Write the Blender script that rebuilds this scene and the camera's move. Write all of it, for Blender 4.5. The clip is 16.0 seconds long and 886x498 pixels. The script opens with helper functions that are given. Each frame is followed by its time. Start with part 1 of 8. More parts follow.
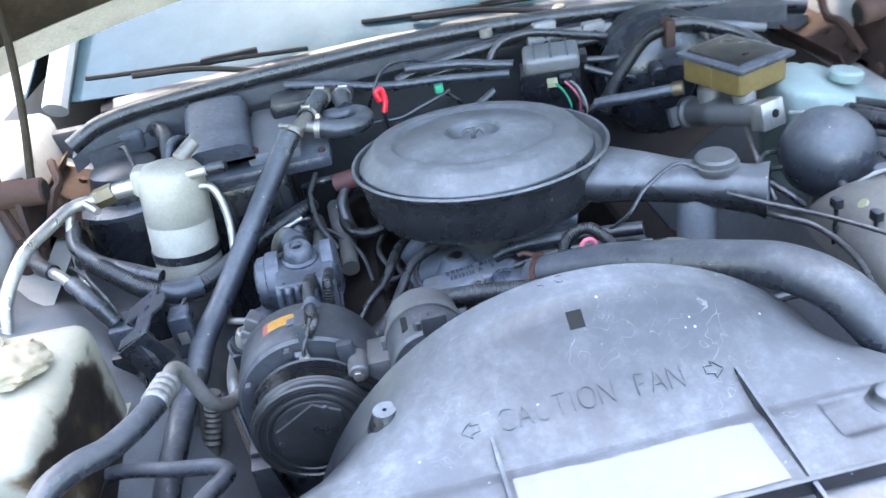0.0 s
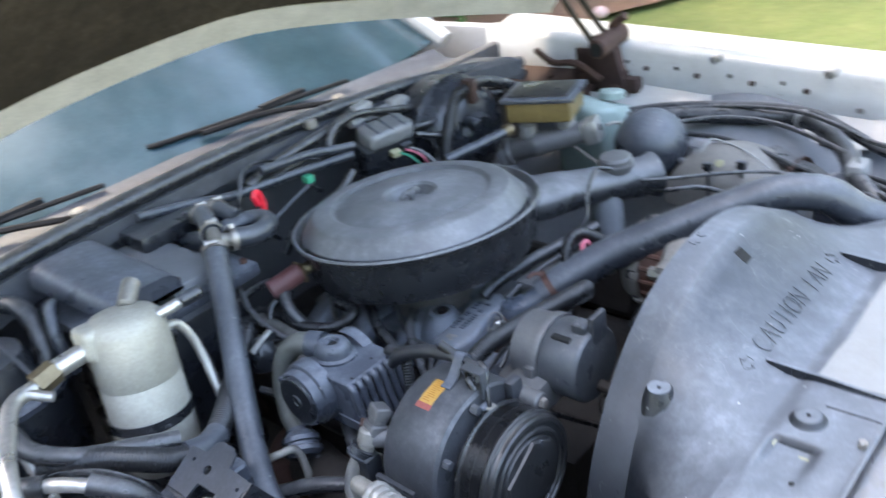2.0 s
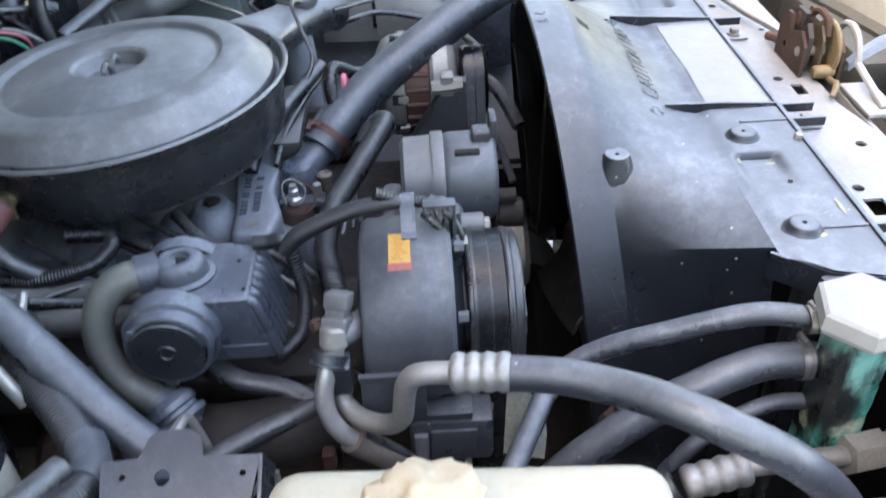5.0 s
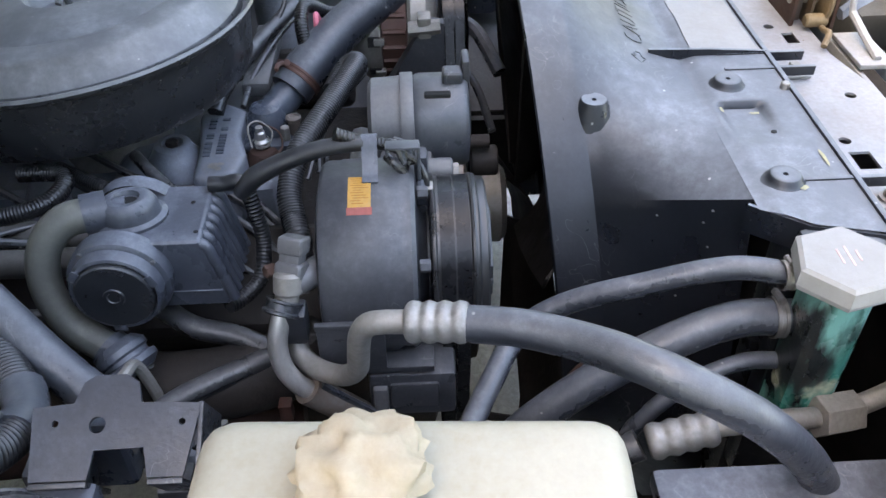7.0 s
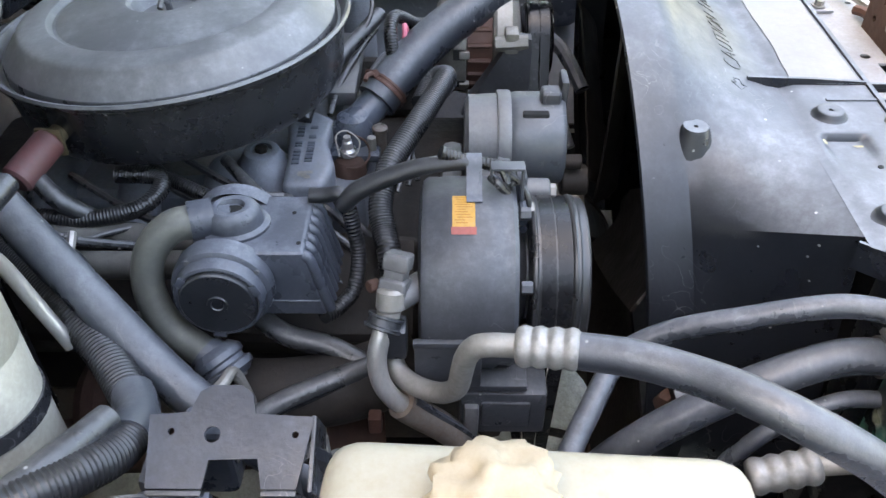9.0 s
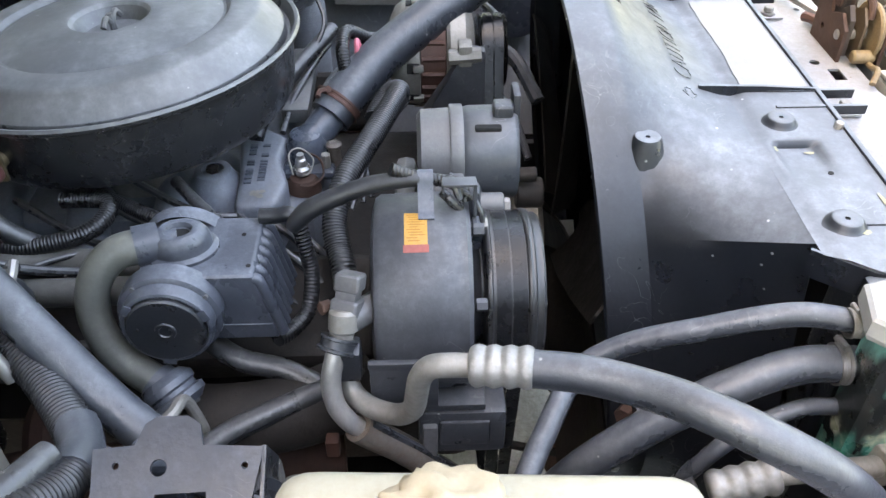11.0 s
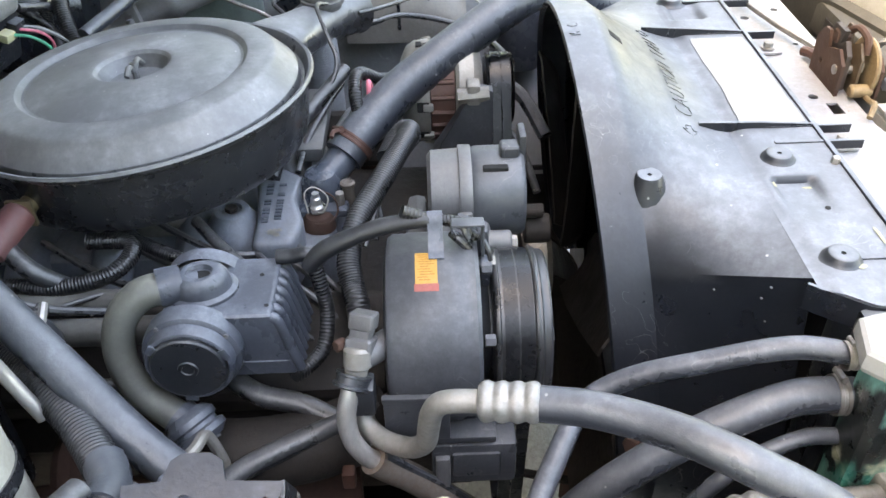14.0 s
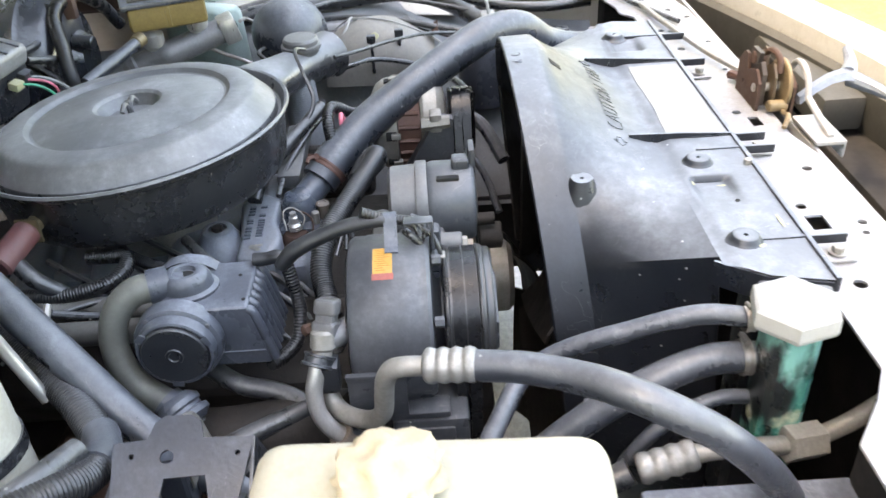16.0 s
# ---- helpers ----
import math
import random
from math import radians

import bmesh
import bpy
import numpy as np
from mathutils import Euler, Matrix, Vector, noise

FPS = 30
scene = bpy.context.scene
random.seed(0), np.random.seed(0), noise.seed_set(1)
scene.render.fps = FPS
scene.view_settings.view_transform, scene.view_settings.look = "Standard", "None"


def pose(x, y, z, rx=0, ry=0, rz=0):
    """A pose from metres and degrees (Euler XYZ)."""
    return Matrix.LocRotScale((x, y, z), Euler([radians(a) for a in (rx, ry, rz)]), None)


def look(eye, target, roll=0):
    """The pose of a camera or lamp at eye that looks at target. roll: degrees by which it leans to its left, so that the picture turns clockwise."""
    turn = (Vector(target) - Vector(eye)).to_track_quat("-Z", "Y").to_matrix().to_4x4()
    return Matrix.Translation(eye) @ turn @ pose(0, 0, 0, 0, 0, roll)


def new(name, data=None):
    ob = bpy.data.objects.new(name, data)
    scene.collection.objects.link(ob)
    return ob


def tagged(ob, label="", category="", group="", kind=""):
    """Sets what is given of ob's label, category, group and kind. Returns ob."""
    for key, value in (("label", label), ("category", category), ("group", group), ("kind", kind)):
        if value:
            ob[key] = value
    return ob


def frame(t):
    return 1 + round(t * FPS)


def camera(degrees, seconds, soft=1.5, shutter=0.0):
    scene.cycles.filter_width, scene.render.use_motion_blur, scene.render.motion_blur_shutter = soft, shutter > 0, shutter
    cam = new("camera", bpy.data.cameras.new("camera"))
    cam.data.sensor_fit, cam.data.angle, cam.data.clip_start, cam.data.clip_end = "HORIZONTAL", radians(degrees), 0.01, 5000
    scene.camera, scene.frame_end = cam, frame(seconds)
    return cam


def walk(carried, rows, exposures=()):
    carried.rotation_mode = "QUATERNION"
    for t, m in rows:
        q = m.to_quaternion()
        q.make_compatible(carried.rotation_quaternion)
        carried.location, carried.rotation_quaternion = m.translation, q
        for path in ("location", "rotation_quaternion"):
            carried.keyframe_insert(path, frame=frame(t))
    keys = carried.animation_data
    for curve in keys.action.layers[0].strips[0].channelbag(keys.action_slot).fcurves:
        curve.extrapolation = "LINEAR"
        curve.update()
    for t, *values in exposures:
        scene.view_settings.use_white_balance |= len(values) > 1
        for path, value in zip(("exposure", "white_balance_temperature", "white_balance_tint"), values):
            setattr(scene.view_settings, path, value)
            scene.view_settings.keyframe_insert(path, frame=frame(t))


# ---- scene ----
from mathutils.bvhtree import BVHTree
cam = camera(56.0, 16.0, shutter=0.5)
PATH = [
    (0, (-0.167, -1.207, 1.472), (-0.052, 0.511, 0.454), -10.9),
    (0.5, (-0.331, -1.255, 1.496), (0.058, 0.447, 0.52), -8.3),
    (1, (-0.576, -1.247, 1.508), (0.188, 0.34, 0.561), -10.9),
    (1.5, (-0.74, -1.08, 1.499), (0.257, 0.428, 0.643), -9.9),
    (2, (-0.831, -0.925, 1.484), (0.391, 0.366, 0.566), -10.5),
    (2.5, (-0.948, -0.822, 1.463), (0.586, 0.024, 0.498), -8.6),
    (3, (-0.932, -0.68, 1.456), (0.609, 0.03, 0.397), -7.3),
    (3.5, (-0.845, -0.577, 1.414), (0.729, 0.001, 0.323), -9.4),
    (4, (-0.887, -0.458, 1.425), (0.781, -0.32, 0.33), -9.2),
    (4.5, (-0.916, -0.382, 1.392), (0.71, -0.412, 0.228), -4.8),
    (5, (-0.932, -0.355, 1.368), (0.649, -0.4, 0.144), -2.5),
    (5.2, (-0.941, -0.348, 1.357), (0.631, -0.391, 0.121), -1.1),
    (7.3, (-0.907, -0.387, 1.334), (0.602, -0.443, 0.023), -0.7),
    (7.5, (-0.905, -0.358, 1.333), (0.602, -0.406, 0.018), 0.3),
    (8, (-0.909, -0.303, 1.347), (0.6, -0.286, 0.034), 0.8),
    (8.5, (-0.909, -0.305, 1.354), (0.606, -0.28, 0.049), 0.4),
    (9, (-0.901, -0.318, 1.351), (0.619, -0.307, 0.051), -0.0),
    (9.5, (-0.896, -0.319, 1.35), (0.62, -0.331, 0.046), 0.3),
    (10, (-0.89, -0.325, 1.352), (0.63, -0.346, 0.051), -0.1),
    (10.2, (-0.886, -0.331, 1.349), (0.643, -0.372, 0.06), 0.0),
    (12.5, (-0.895, -0.336, 1.358), (0.64, -0.401, 0.077), 0.1),
    (13, (-0.897, -0.332, 1.365), (0.646, -0.381, 0.093), -0.1),
    (13.5, (-0.902, -0.333, 1.369), (0.649, -0.356, 0.107), -0.7),
    (14, (-0.902, -0.34, 1.38), (0.666, -0.361, 0.139), -1.6),
    (14.5, (-0.905, -0.34, 1.382), (0.676, -0.361, 0.156), -1.8),
    (15, (-0.91, -0.343, 1.383), (0.671, -0.369, 0.158), -2.3),
    (15.5, (-0.935, -0.353, 1.392), (0.662, -0.387, 0.187), -3.0),
    (16, (-1.027, -0.389, 1.388), (0.628, -0.403, 0.265), -3.5),
]
EXPOSURES = [(0.0, 4.30, 7250, 10), (0.5, 4.18, 7250, 10), (1.0, 4.10, 7250, 10), (1.5, 3.84, 7400, 10), (2.0, 3.87, 7650, 10), (2.5, 4.12, 7800, 10), (3.0, 4.10, 8100, 10), (3.5, 4.10, 8250, 11), (4.0, 4.19, 8300, 11),
             (5.0, 4.08, 8100, 12), (7.5, 3.70, 8400, 13), (8.0, 3.83, 8500, 13), (8.5, 3.94, 8650, 13), (9.0, 4.13, 8850, 12), (10.0, 4.19, 9050, 12), (12.5, 4.34, 9400, 11), (15.0, 4.41, 9700, 11), (16.0, 4.46, 9700, 11)]
walk(cam, [(t, look(eye, target, roll)) for t, eye, target, roll in PATH], EXPOSURES)

# ---- world, sun ----
SUN_DIR = Vector((-0.04, 0.355, 0.90)).normalized()   # towards the sun
world = bpy.data.worlds.new("world")
scene.world = world
world.use_nodes = True
wt = world.node_tree
wt.nodes.clear()
w_out = wt.nodes.new("ShaderNodeOutputWorld")
w_bg = wt.nodes.new("ShaderNodeBackground")
w_sky = wt.nodes.new("ShaderNodeTexSky")
w_sky.sky_type = "NISHITA"
w_sky.sun_disc = False
w_sky.sun_elevation = math.asin(SUN_DIR.z)
w_sky.sun_rotation = math.atan2(SUN_DIR.x, SUN_DIR.y)
w_sky.air_density, w_sky.dust_density = 1.0, 2.0
w_bg.inputs["Strength"].default_value = 0.13
wt.links.new(w_sky.outputs[0], w_bg.inputs[0])
wt.links.new(w_bg.outputs[0], w_out.inputs[0])
sun = new("sun", bpy.data.lights.new("sun", "SUN"))
sun.data.energy, sun.data.angle, sun.data.color = 0.55, radians(10.0), (1.0, 0.95, 0.86)
sun.matrix_basis = look(SUN_DIR * 30, (0, 0, 0))


# ---- materials ----
def mat(name, color, rough=0.6, metal=0.0, dust=None, dust_amt=0.35, dust_scale=9.0, var=0.18, grain=220.0, bump=0.15,
        bump_scale=160.0, spec=0.5, trans=0.0, coat=0.0, speck=None, stretch=(1, 1, 1), per_object=0.0, top_dust_light=0.0, scuff=0.0, up_from=0.25, up_pow=1.0, dust_min=0.28, tint=(1, 1, 1)):
    """A worn surface: base colour with blotches and grain, a layer of dirt that can also paint tops as lit from above,
    fine relief.
    """
    m = bpy.data.materials.new(name)
    m.use_nodes = True
    nt = m.node_tree
    n, link = nt.nodes, nt.links
    b = n["Principled BSDF"]
    tc = n.new("ShaderNodeTexCoord")
    mp = n.new("ShaderNodeMapping")
    mp.inputs["Scale"].default_value = stretch
    link.new(tc.outputs["Object"], mp.inputs[0])
    co = mp.outputs[0]

    def noise_tex(scale, detail=5.0, rough_=0.6):
        t = n.new("ShaderNodeTexNoise")
        t.inputs["Scale"].default_value, t.inputs["Detail"].default_value, t.inputs["Roughness"].default_value = scale, detail, rough_
        link.new(co, t.inputs["Vector"])
        return t.outputs["Fac"]

    def ramp(src, lo, hi, a=0.0, z=1.0):
        r = n.new("ShaderNodeMapRange")
        r.inputs[1].default_value, r.inputs[2].default_value, r.inputs[3].default_value, r.inputs[4].default_value = lo, hi, a, z
        link.new(src, r.inputs[0])
        return r.outputs[0]

    def mix(fac, a, c, mode="MIX"):
        x = n.new("ShaderNodeMix")
        x.data_type, x.blend_type = "RGBA", mode
        for s, v in ((x.inputs[0], fac), (x.inputs[6], a), (x.inputs[7], c)):
            if isinstance(v, (int, float)):
                s.default_value = v
            elif isinstance(v, tuple):
                s.default_value = (*v[:3], 1)
            else:
                link.new(v, s)
        return x.outputs[2]

    lo, hi = tuple(c * (1 - var) for c in color), tuple(min(1, c * (1 + var)) for c in color)
    col = mix(ramp(noise_tex(14.0), 0.3, 0.7), lo, hi)
    g = ramp(noise_tex(grain, 3.0), 0.25, 0.75, 1 - var * 0.8, 1 + var * 0.8)
    gv = n.new("ShaderNodeCombineColor")
    for i in range(3):
        link.new(g, gv.inputs[i])
    col = mix(1.0, col, gv.outputs[0], "MULTIPLY")
    if per_object:
        oi = n.new("ShaderNodeObjectInfo")
        col = mix(ramp(oi.outputs["Random"], 0, 1, 0, per_object), col, tuple(c * 0.5 for c in color))
    rough_src = ramp(noise_tex(25.0), 0.3, 0.7, max(0.03, rough - 0.14), min(1, rough + 0.14))
    if dust:
        d = ramp(noise_tex(dust_scale, 8.0, 0.74), 0.40, 0.66, 0.0, 1.0)
        d2 = ramp(noise_tex(dust_scale * 8, 6.0, 0.75), 0.35, 0.68, 0.25, 1.0)
        mul = n.new("ShaderNodeMath")
        mul.operation = "MULTIPLY"
        link.new(d, mul.inputs[0])
        link.new(d2, mul.inputs[1])
        sc = ramp(mul.outputs[0], 0, 1, dust_amt * dust_min, dust_amt)
        # pale tops: settled dust that also paints in the light from above
        if top_dust_light:
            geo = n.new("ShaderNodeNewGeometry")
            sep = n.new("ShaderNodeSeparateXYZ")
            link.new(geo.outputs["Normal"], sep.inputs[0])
            up = ramp(sep.outputs[2], up_from, 1.0, 1 - top_dust_light, 1.0)
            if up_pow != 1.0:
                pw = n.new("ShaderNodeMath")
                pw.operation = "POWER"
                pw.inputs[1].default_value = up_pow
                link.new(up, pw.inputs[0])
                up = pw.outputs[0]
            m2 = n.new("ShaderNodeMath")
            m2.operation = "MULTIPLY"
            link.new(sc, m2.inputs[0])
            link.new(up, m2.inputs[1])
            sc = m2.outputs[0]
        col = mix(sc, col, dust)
        rr = n.new("ShaderNodeMix")
        link.new(sc, rr.inputs[0])
        link.new(rough_src, rr.inputs[2])
        rr.inputs[3].default_value = 0.75
        rough_src = rr.outputs[0]
    if scuff:                                   # thin curling pale scratches in patches
        sn = n.new("ShaderNodeTexNoise")
        sn.inputs["Scale"].default_value, sn.inputs["Detail"].default_value, sn.inputs["Distortion"].default_value = 26.0, 1.0, 1.6
        link.new(co, sn.inputs["Vector"])
        dv_ = n.new("ShaderNodeMath")
        dv_.operation = "SUBTRACT"
        dv_.inputs[1].default_value = 0.5
        link.new(sn.outputs["Fac"], dv_.inputs[0])
        ab = n.new("ShaderNodeMath")
        ab.operation = "ABSOLUTE"
        link.new(dv_.outputs[0], ab.inputs[0])
        line = ramp(ab.outputs[0], 0.002, 0.006, 1.0, 0.0)
        pm = n.new("ShaderNodeMath")
        pm.operation = "MULTIPLY"
        link.new(line, pm.inputs[0])
        link.new(ramp(noise_tex(7.0, 3.0), 0.52, 0.68, 0.0, scuff), pm.inputs[1])
        col = mix(pm.outputs[0], col, (0.5, 0.5, 0.5))
    if speck:
        v = n.new("ShaderNodeTexVoronoi")
        v.inputs["Scale"].default_value = 60.0
        link.new(co, v.inputs["Vector"])
        near = ramp(v.outputs["Distance"], 0.06, 0.10, 1.0, 0.0)
        sel = ramp(noise_tex(30.0, 2.0), 0.55, 0.62)
        m3 = n.new("ShaderNodeMath")
        m3.operation = "MULTIPLY"
        link.new(near, m3.inputs[0])
        link.new(sel, m3.inputs[1])
        col = mix(m3.outputs[0], col, speck)
    link.new(col, b.inputs["Base Color"])
    link.new(rough_src, b.inputs["Roughness"])
    b.inputs["Metallic"].default_value = metal
    b.inputs["Specular IOR Level"].default_value = spec
    b.inputs["Transmission Weight"].default_value = trans
    b.inputs["Coat Weight"].default_value = coat
    b.inputs["Specular Tint"].default_value = (*tint, 1)
    if bump:
        bp = n.new("ShaderNodeBump")
        bp.inputs["Strength"].default_value, bp.inputs["Distance"].default_value = bump, 0.002
        link.new(noise_tex(bump_scale, 6.0), bp.inputs["Height"])
        link.new(bp.outputs[0], b.inputs["Normal"])
    return m


def stained_tank(m):
    """Adds a brown oily stain with a ragged outline to the reservoir's plastic."""
    nt = m.node_tree
    n, link = nt.nodes, nt.links
    b = n["Principled BSDF"]
    old = b.inputs["Base Color"].links[0].from_socket
    tc, sep, nz = n.new("ShaderNodeTexCoord"), n.new("ShaderNodeSeparateXYZ"), n.new("ShaderNodeTexNoise")
    nz.inputs["Scale"].default_value, nz.inputs["Detail"].default_value = 14.0, 6.0
    link.new(tc.outputs["Object"], sep.inputs[0])
    link.new(tc.outputs["Object"], nz.inputs["Vector"])

    def math_node(op, a, c):
        x = n.new("ShaderNodeMath")
        x.operation = op
        for sock, v in zip(x.inputs, (a, c)):
            if isinstance(v, (int, float)):
                sock.default_value = v
            else:
                link.new(v, sock)
        return x.outputs[0]

    def step(src, lo, hi):
        r = n.new("ShaderNodeMapRange")
        r.inputs[1].default_value, r.inputs[2].default_value = lo, hi
        link.new(src, r.inputs[0])
        return r.outputs[0]

    wob = math_node("MULTIPLY", math_node("SUBTRACT", nz.outputs["Fac"], 0.5), 0.14)
    side = step(math_node("ADD", sep.outputs[0], wob), -0.618, -0.604)
    below = step(math_node("ADD", sep.outputs[2], wob), 0.911, 0.896)
    front = step(math_node("ADD", sep.outputs[1], wob), -0.27, -0.30)
    mask = math_node("MULTIPLY", math_node("MULTIPLY", side, below), front)
    core = math_node("MULTIPLY", mask, step(math_node("ADD", sep.outputs[0], wob), -0.600, -0.583))
    for fac, col in ((mask, (0.11, 0.075, 0.04, 1)), (core, (0.022, 0.016, 0.012, 1))):
        x = n.new("ShaderNodeMix")
        x.data_type = "RGBA"
        link.new(fac, x.inputs[0])
        link.new(old, x.inputs[6])
        x.inputs[7].default_value = col
        old = x.outputs[2]
    link.new(old, b.inputs["Base Color"])



def verdigris(m):
    """Ragged runs of green coolant crust over dark plastic, yellowed at the neck."""
    nt = m.node_tree
    n, link = nt.nodes, nt.links
    b = n["Principled BSDF"]
    old = b.inputs["Base Color"].links[0].from_socket
    tc = n.new("ShaderNodeTexCoord")
    for stretch, lo, hi, seed, col in (((1, 1, 0.35), 0.50, 0.60, 3.0, (0.035, 0.20, 0.16, 1)), ((1.3, 1.3, 0.5), 0.51, 0.64, 8.0, (0.15, 0.36, 0.30, 1)), ((1, 1, 1), 0.60, 0.70, 15.0, (0.40, 0.42, 0.30, 1))):
        mp, nz, r, x = n.new("ShaderNodeMapping"), n.new("ShaderNodeTexNoise"), n.new("ShaderNodeMapRange"), n.new("ShaderNodeMix")
        mp.inputs["Scale"].default_value, mp.inputs["Location"].default_value = stretch, (seed, 0, 0)
        nz.inputs["Scale"].default_value, nz.inputs["Detail"].default_value = 24.0, 5.0
        link.new(tc.outputs["Object"], mp.inputs[0])
        link.new(mp.outputs[0], nz.inputs["Vector"])
        r.inputs[1].default_value, r.inputs[2].default_value = lo, hi
        link.new(nz.outputs["Fac"], r.inputs[0])
        x.data_type = "RGBA"
        link.new(r.outputs[0], x.inputs[0])
        link.new(old, x.inputs[6])
        x.inputs[7].default_value = col
        old = x.outputs[2]
    link.new(old, b.inputs["Base Color"])


M = {}
# dust on tops doubles as painted top light; flanks stay near base colour
M["black_paint"] = mat("black_paint", (0.014, 0.015, 0.018), 0.27, dust=(0.375, 0.385, 0.400), dust_amt=0.88, dust_scale=4.5, dust_min=0.36, speck=(0.40, 0.39, 0.37), bump=0.10, top_dust_light=0.90, up_from=-0.12, up_pow=1.5, scuff=0.05, spec=0.7)
M["shroud"] = mat("shroud", (0.009, 0.011, 0.0155), 0.35, dust=(0.350, 0.380, 0.415), dust_amt=0.80, dust_scale=6, dust_min=0.46, speck=(0.42, 0.42, 0.41), bump=0.12, top_dust_light=1.0, up_from=-0.05, up_pow=6.0, scuff=0.30, spec=0.42)
M["plastic"] = mat("plastic", (0.012, 0.0135, 0.017), 0.28, dust=(0.245, 0.26, 0.28), dust_amt=0.42, dust_scale=18, top_dust_light=0.97, up_from=0.1, spec=0.6, bump=0.25, scuff=0.3)
M["grey_plastic"] = mat("grey_plastic", (0.034, 0.039, 0.051), 0.27, dust=(0.30, 0.325, 0.37), dust_amt=0.56, dust_scale=14, top_dust_light=0.88, up_from=0.0, bump=0.2, scuff=0.3, speck=(0.3, 0.3, 0.3))
M["rubber"] = mat("rubber", (0.013, 0.014, 0.017), 0.26, dust=(0.28, 0.28, 0.28), dust_amt=0.48, bump=0.25, top_dust_light=0.97, up_from=0.05, scuff=0.25, dust_scale=14, speck=(0.3, 0.3, 0.29), spec=0.65)
M["rubber_grey"] = mat("rubber_grey", (0.024, 0.028, 0.036), 0.28, dust=(0.265, 0.28, 0.305), dust_amt=0.58, bump=0.3, top_dust_light=0.97, up_from=0.05, scuff=0.3, dust_scale=12, dust_min=0.35, speck=(0.3, 0.3, 0.29), spec=0.6)
M["boot"] = mat("boot", (0.010, 0.011, 0.014), 0.38, dust=(0.17, 0.175, 0.185), dust_amt=0.30, dust_scale=20, top_dust_light=0.9, up_from=0.0, bump=0.2, spec=0.55)
M["conduit"] = mat("conduit", (0.008, 0.008, 0.009), 0.28, dust=(0.19, 0.195, 0.205), dust_amt=0.26, top_dust_light=0.97, up_from=0.0, spec=0.5)
M["loom"] = mat("loom", (0.012, 0.013, 0.015), 0.30, dust=(0.24, 0.245, 0.25), dust_amt=0.42, top_dust_light=0.95, up_from=0.0, dust_scale=16, spec=0.55)
M["cast"] = mat("cast", (0.11, 0.112, 0.118), 0.42, 0.35, dust=(0.22, 0.21, 0.195), dust_amt=0.6, bump=0.12, bump_scale=400, top_dust_light=0.85, up_from=-0.1)
M["compressor"] = mat("compressor", (0.029, 0.032, 0.039), 0.34, 0.1, dust=(0.182, 0.187, 0.195), dust_amt=0.60, bump=0.14, bump_scale=240, speck=(0.3, 0.3, 0.28), top_dust_light=0.85, up_from=-0.10, dust_scale=14, scuff=0.25)
M["alu"] = mat("alu", (0.52, 0.51, 0.49), 0.27, 0.75, dust=(0.24, 0.21, 0.17), dust_amt=0.4, bump=0.3, stretch=(1, 1, 0.3))
M["ferrule"] = mat("ferrule", (0.30, 0.295, 0.285), 0.42, 0.5, dust=(0.15, 0.135, 0.115), dust_amt=0.65, dust_scale=30, bump=0.3)
M["alu_dull"] = mat("alu_dull", (0.27, 0.26, 0.24), 0.42, 0.45, dust=(0.17, 0.14, 0.11), dust_amt=0.55, bump=0.3)
M["steel"] = mat("steel", (0.42, 0.41, 0.39), 0.38, 0.9, dust=(0.2, 0.12, 0.07), dust_amt=0.5)
M["rust"] = mat("rust", (0.044, 0.022, 0.017), 0.85, 0.1, dust=(0.095, 0.046, 0.029), dust_amt=0.6, bump=0.6, bump_scale=90)
M["rust_dark"] = mat("rust_dark", (0.026, 0.013, 0.011), 0.8, 0.1, dust=(0.062, 0.030, 0.020), dust_amt=0.6, dust_scale=30, bump=0.7, bump_scale=70)
M["engine"] = mat("engine", (0.014, 0.013, 0.013), 0.6, 0.0, dust=(0.060, 0.044, 0.034), dust_amt=0.5, bump=0.6, bump_scale=120, spec=0.25)
M["intake"] = mat("intake", (0.150, 0.170, 0.205), 0.36, 0.1, dust=(0.20, 0.175, 0.15), dust_amt=0.5, bump=0.2, bump_scale=200, top_dust_light=0.5, scuff=0.2)
M["dark"] = mat("dark", (0.008, 0.008, 0.009), 0.8, dust=(0.035, 0.03, 0.027), dust_amt=0.5, spec=0.2)
M["white_plastic"] = mat("white_plastic", (0.355, 0.340, 0.280), 0.42, dust=(0.26, 0.21, 0.12), dust_amt=0.5, bump=0.08, var=0.06, spec=0.4)
stained_tank(M["white_plastic"])
M["paper"] = mat("paper", (0.31, 0.31, 0.305), 0.8, dust=(0.22, 0.205, 0.175), dust_amt=0.55, bump=0.2, var=0.05)
M["tape"] = mat("tape", (0.37, 0.32, 0.235), 0.8, dust=(0.26, 0.20, 0.12), dust_amt=0.5, bump=0.4, var=0.1)
M["car_white"] = mat("car_white", (0.42, 0.42, 0.405), 0.3, dust=(0.24, 0.21, 0.17), dust_amt=0.45, bump=0.03, coat=0.3, var=0.05, speck=(0.12, 0.07, 0.045))
M["panel"] = mat("panel", (0.25, 0.27, 0.30), 0.36, dust=(0.21, 0.155, 0.105), dust_amt=0.6, dust_scale=9, dust_min=0.4, bump=0.08, speck=(0.12, 0.07, 0.045), scuff=0.4)
M["inner"] = mat("inner", (0.13, 0.142, 0.162), 0.45, dust=(0.22, 0.22, 0.22), dust_amt=0.85, bump=0.3, dust_scale=10, dust_min=0.4, top_dust_light=0.55, up_from=0.0, scuff=0.3, speck=(0.25, 0.24, 0.22))
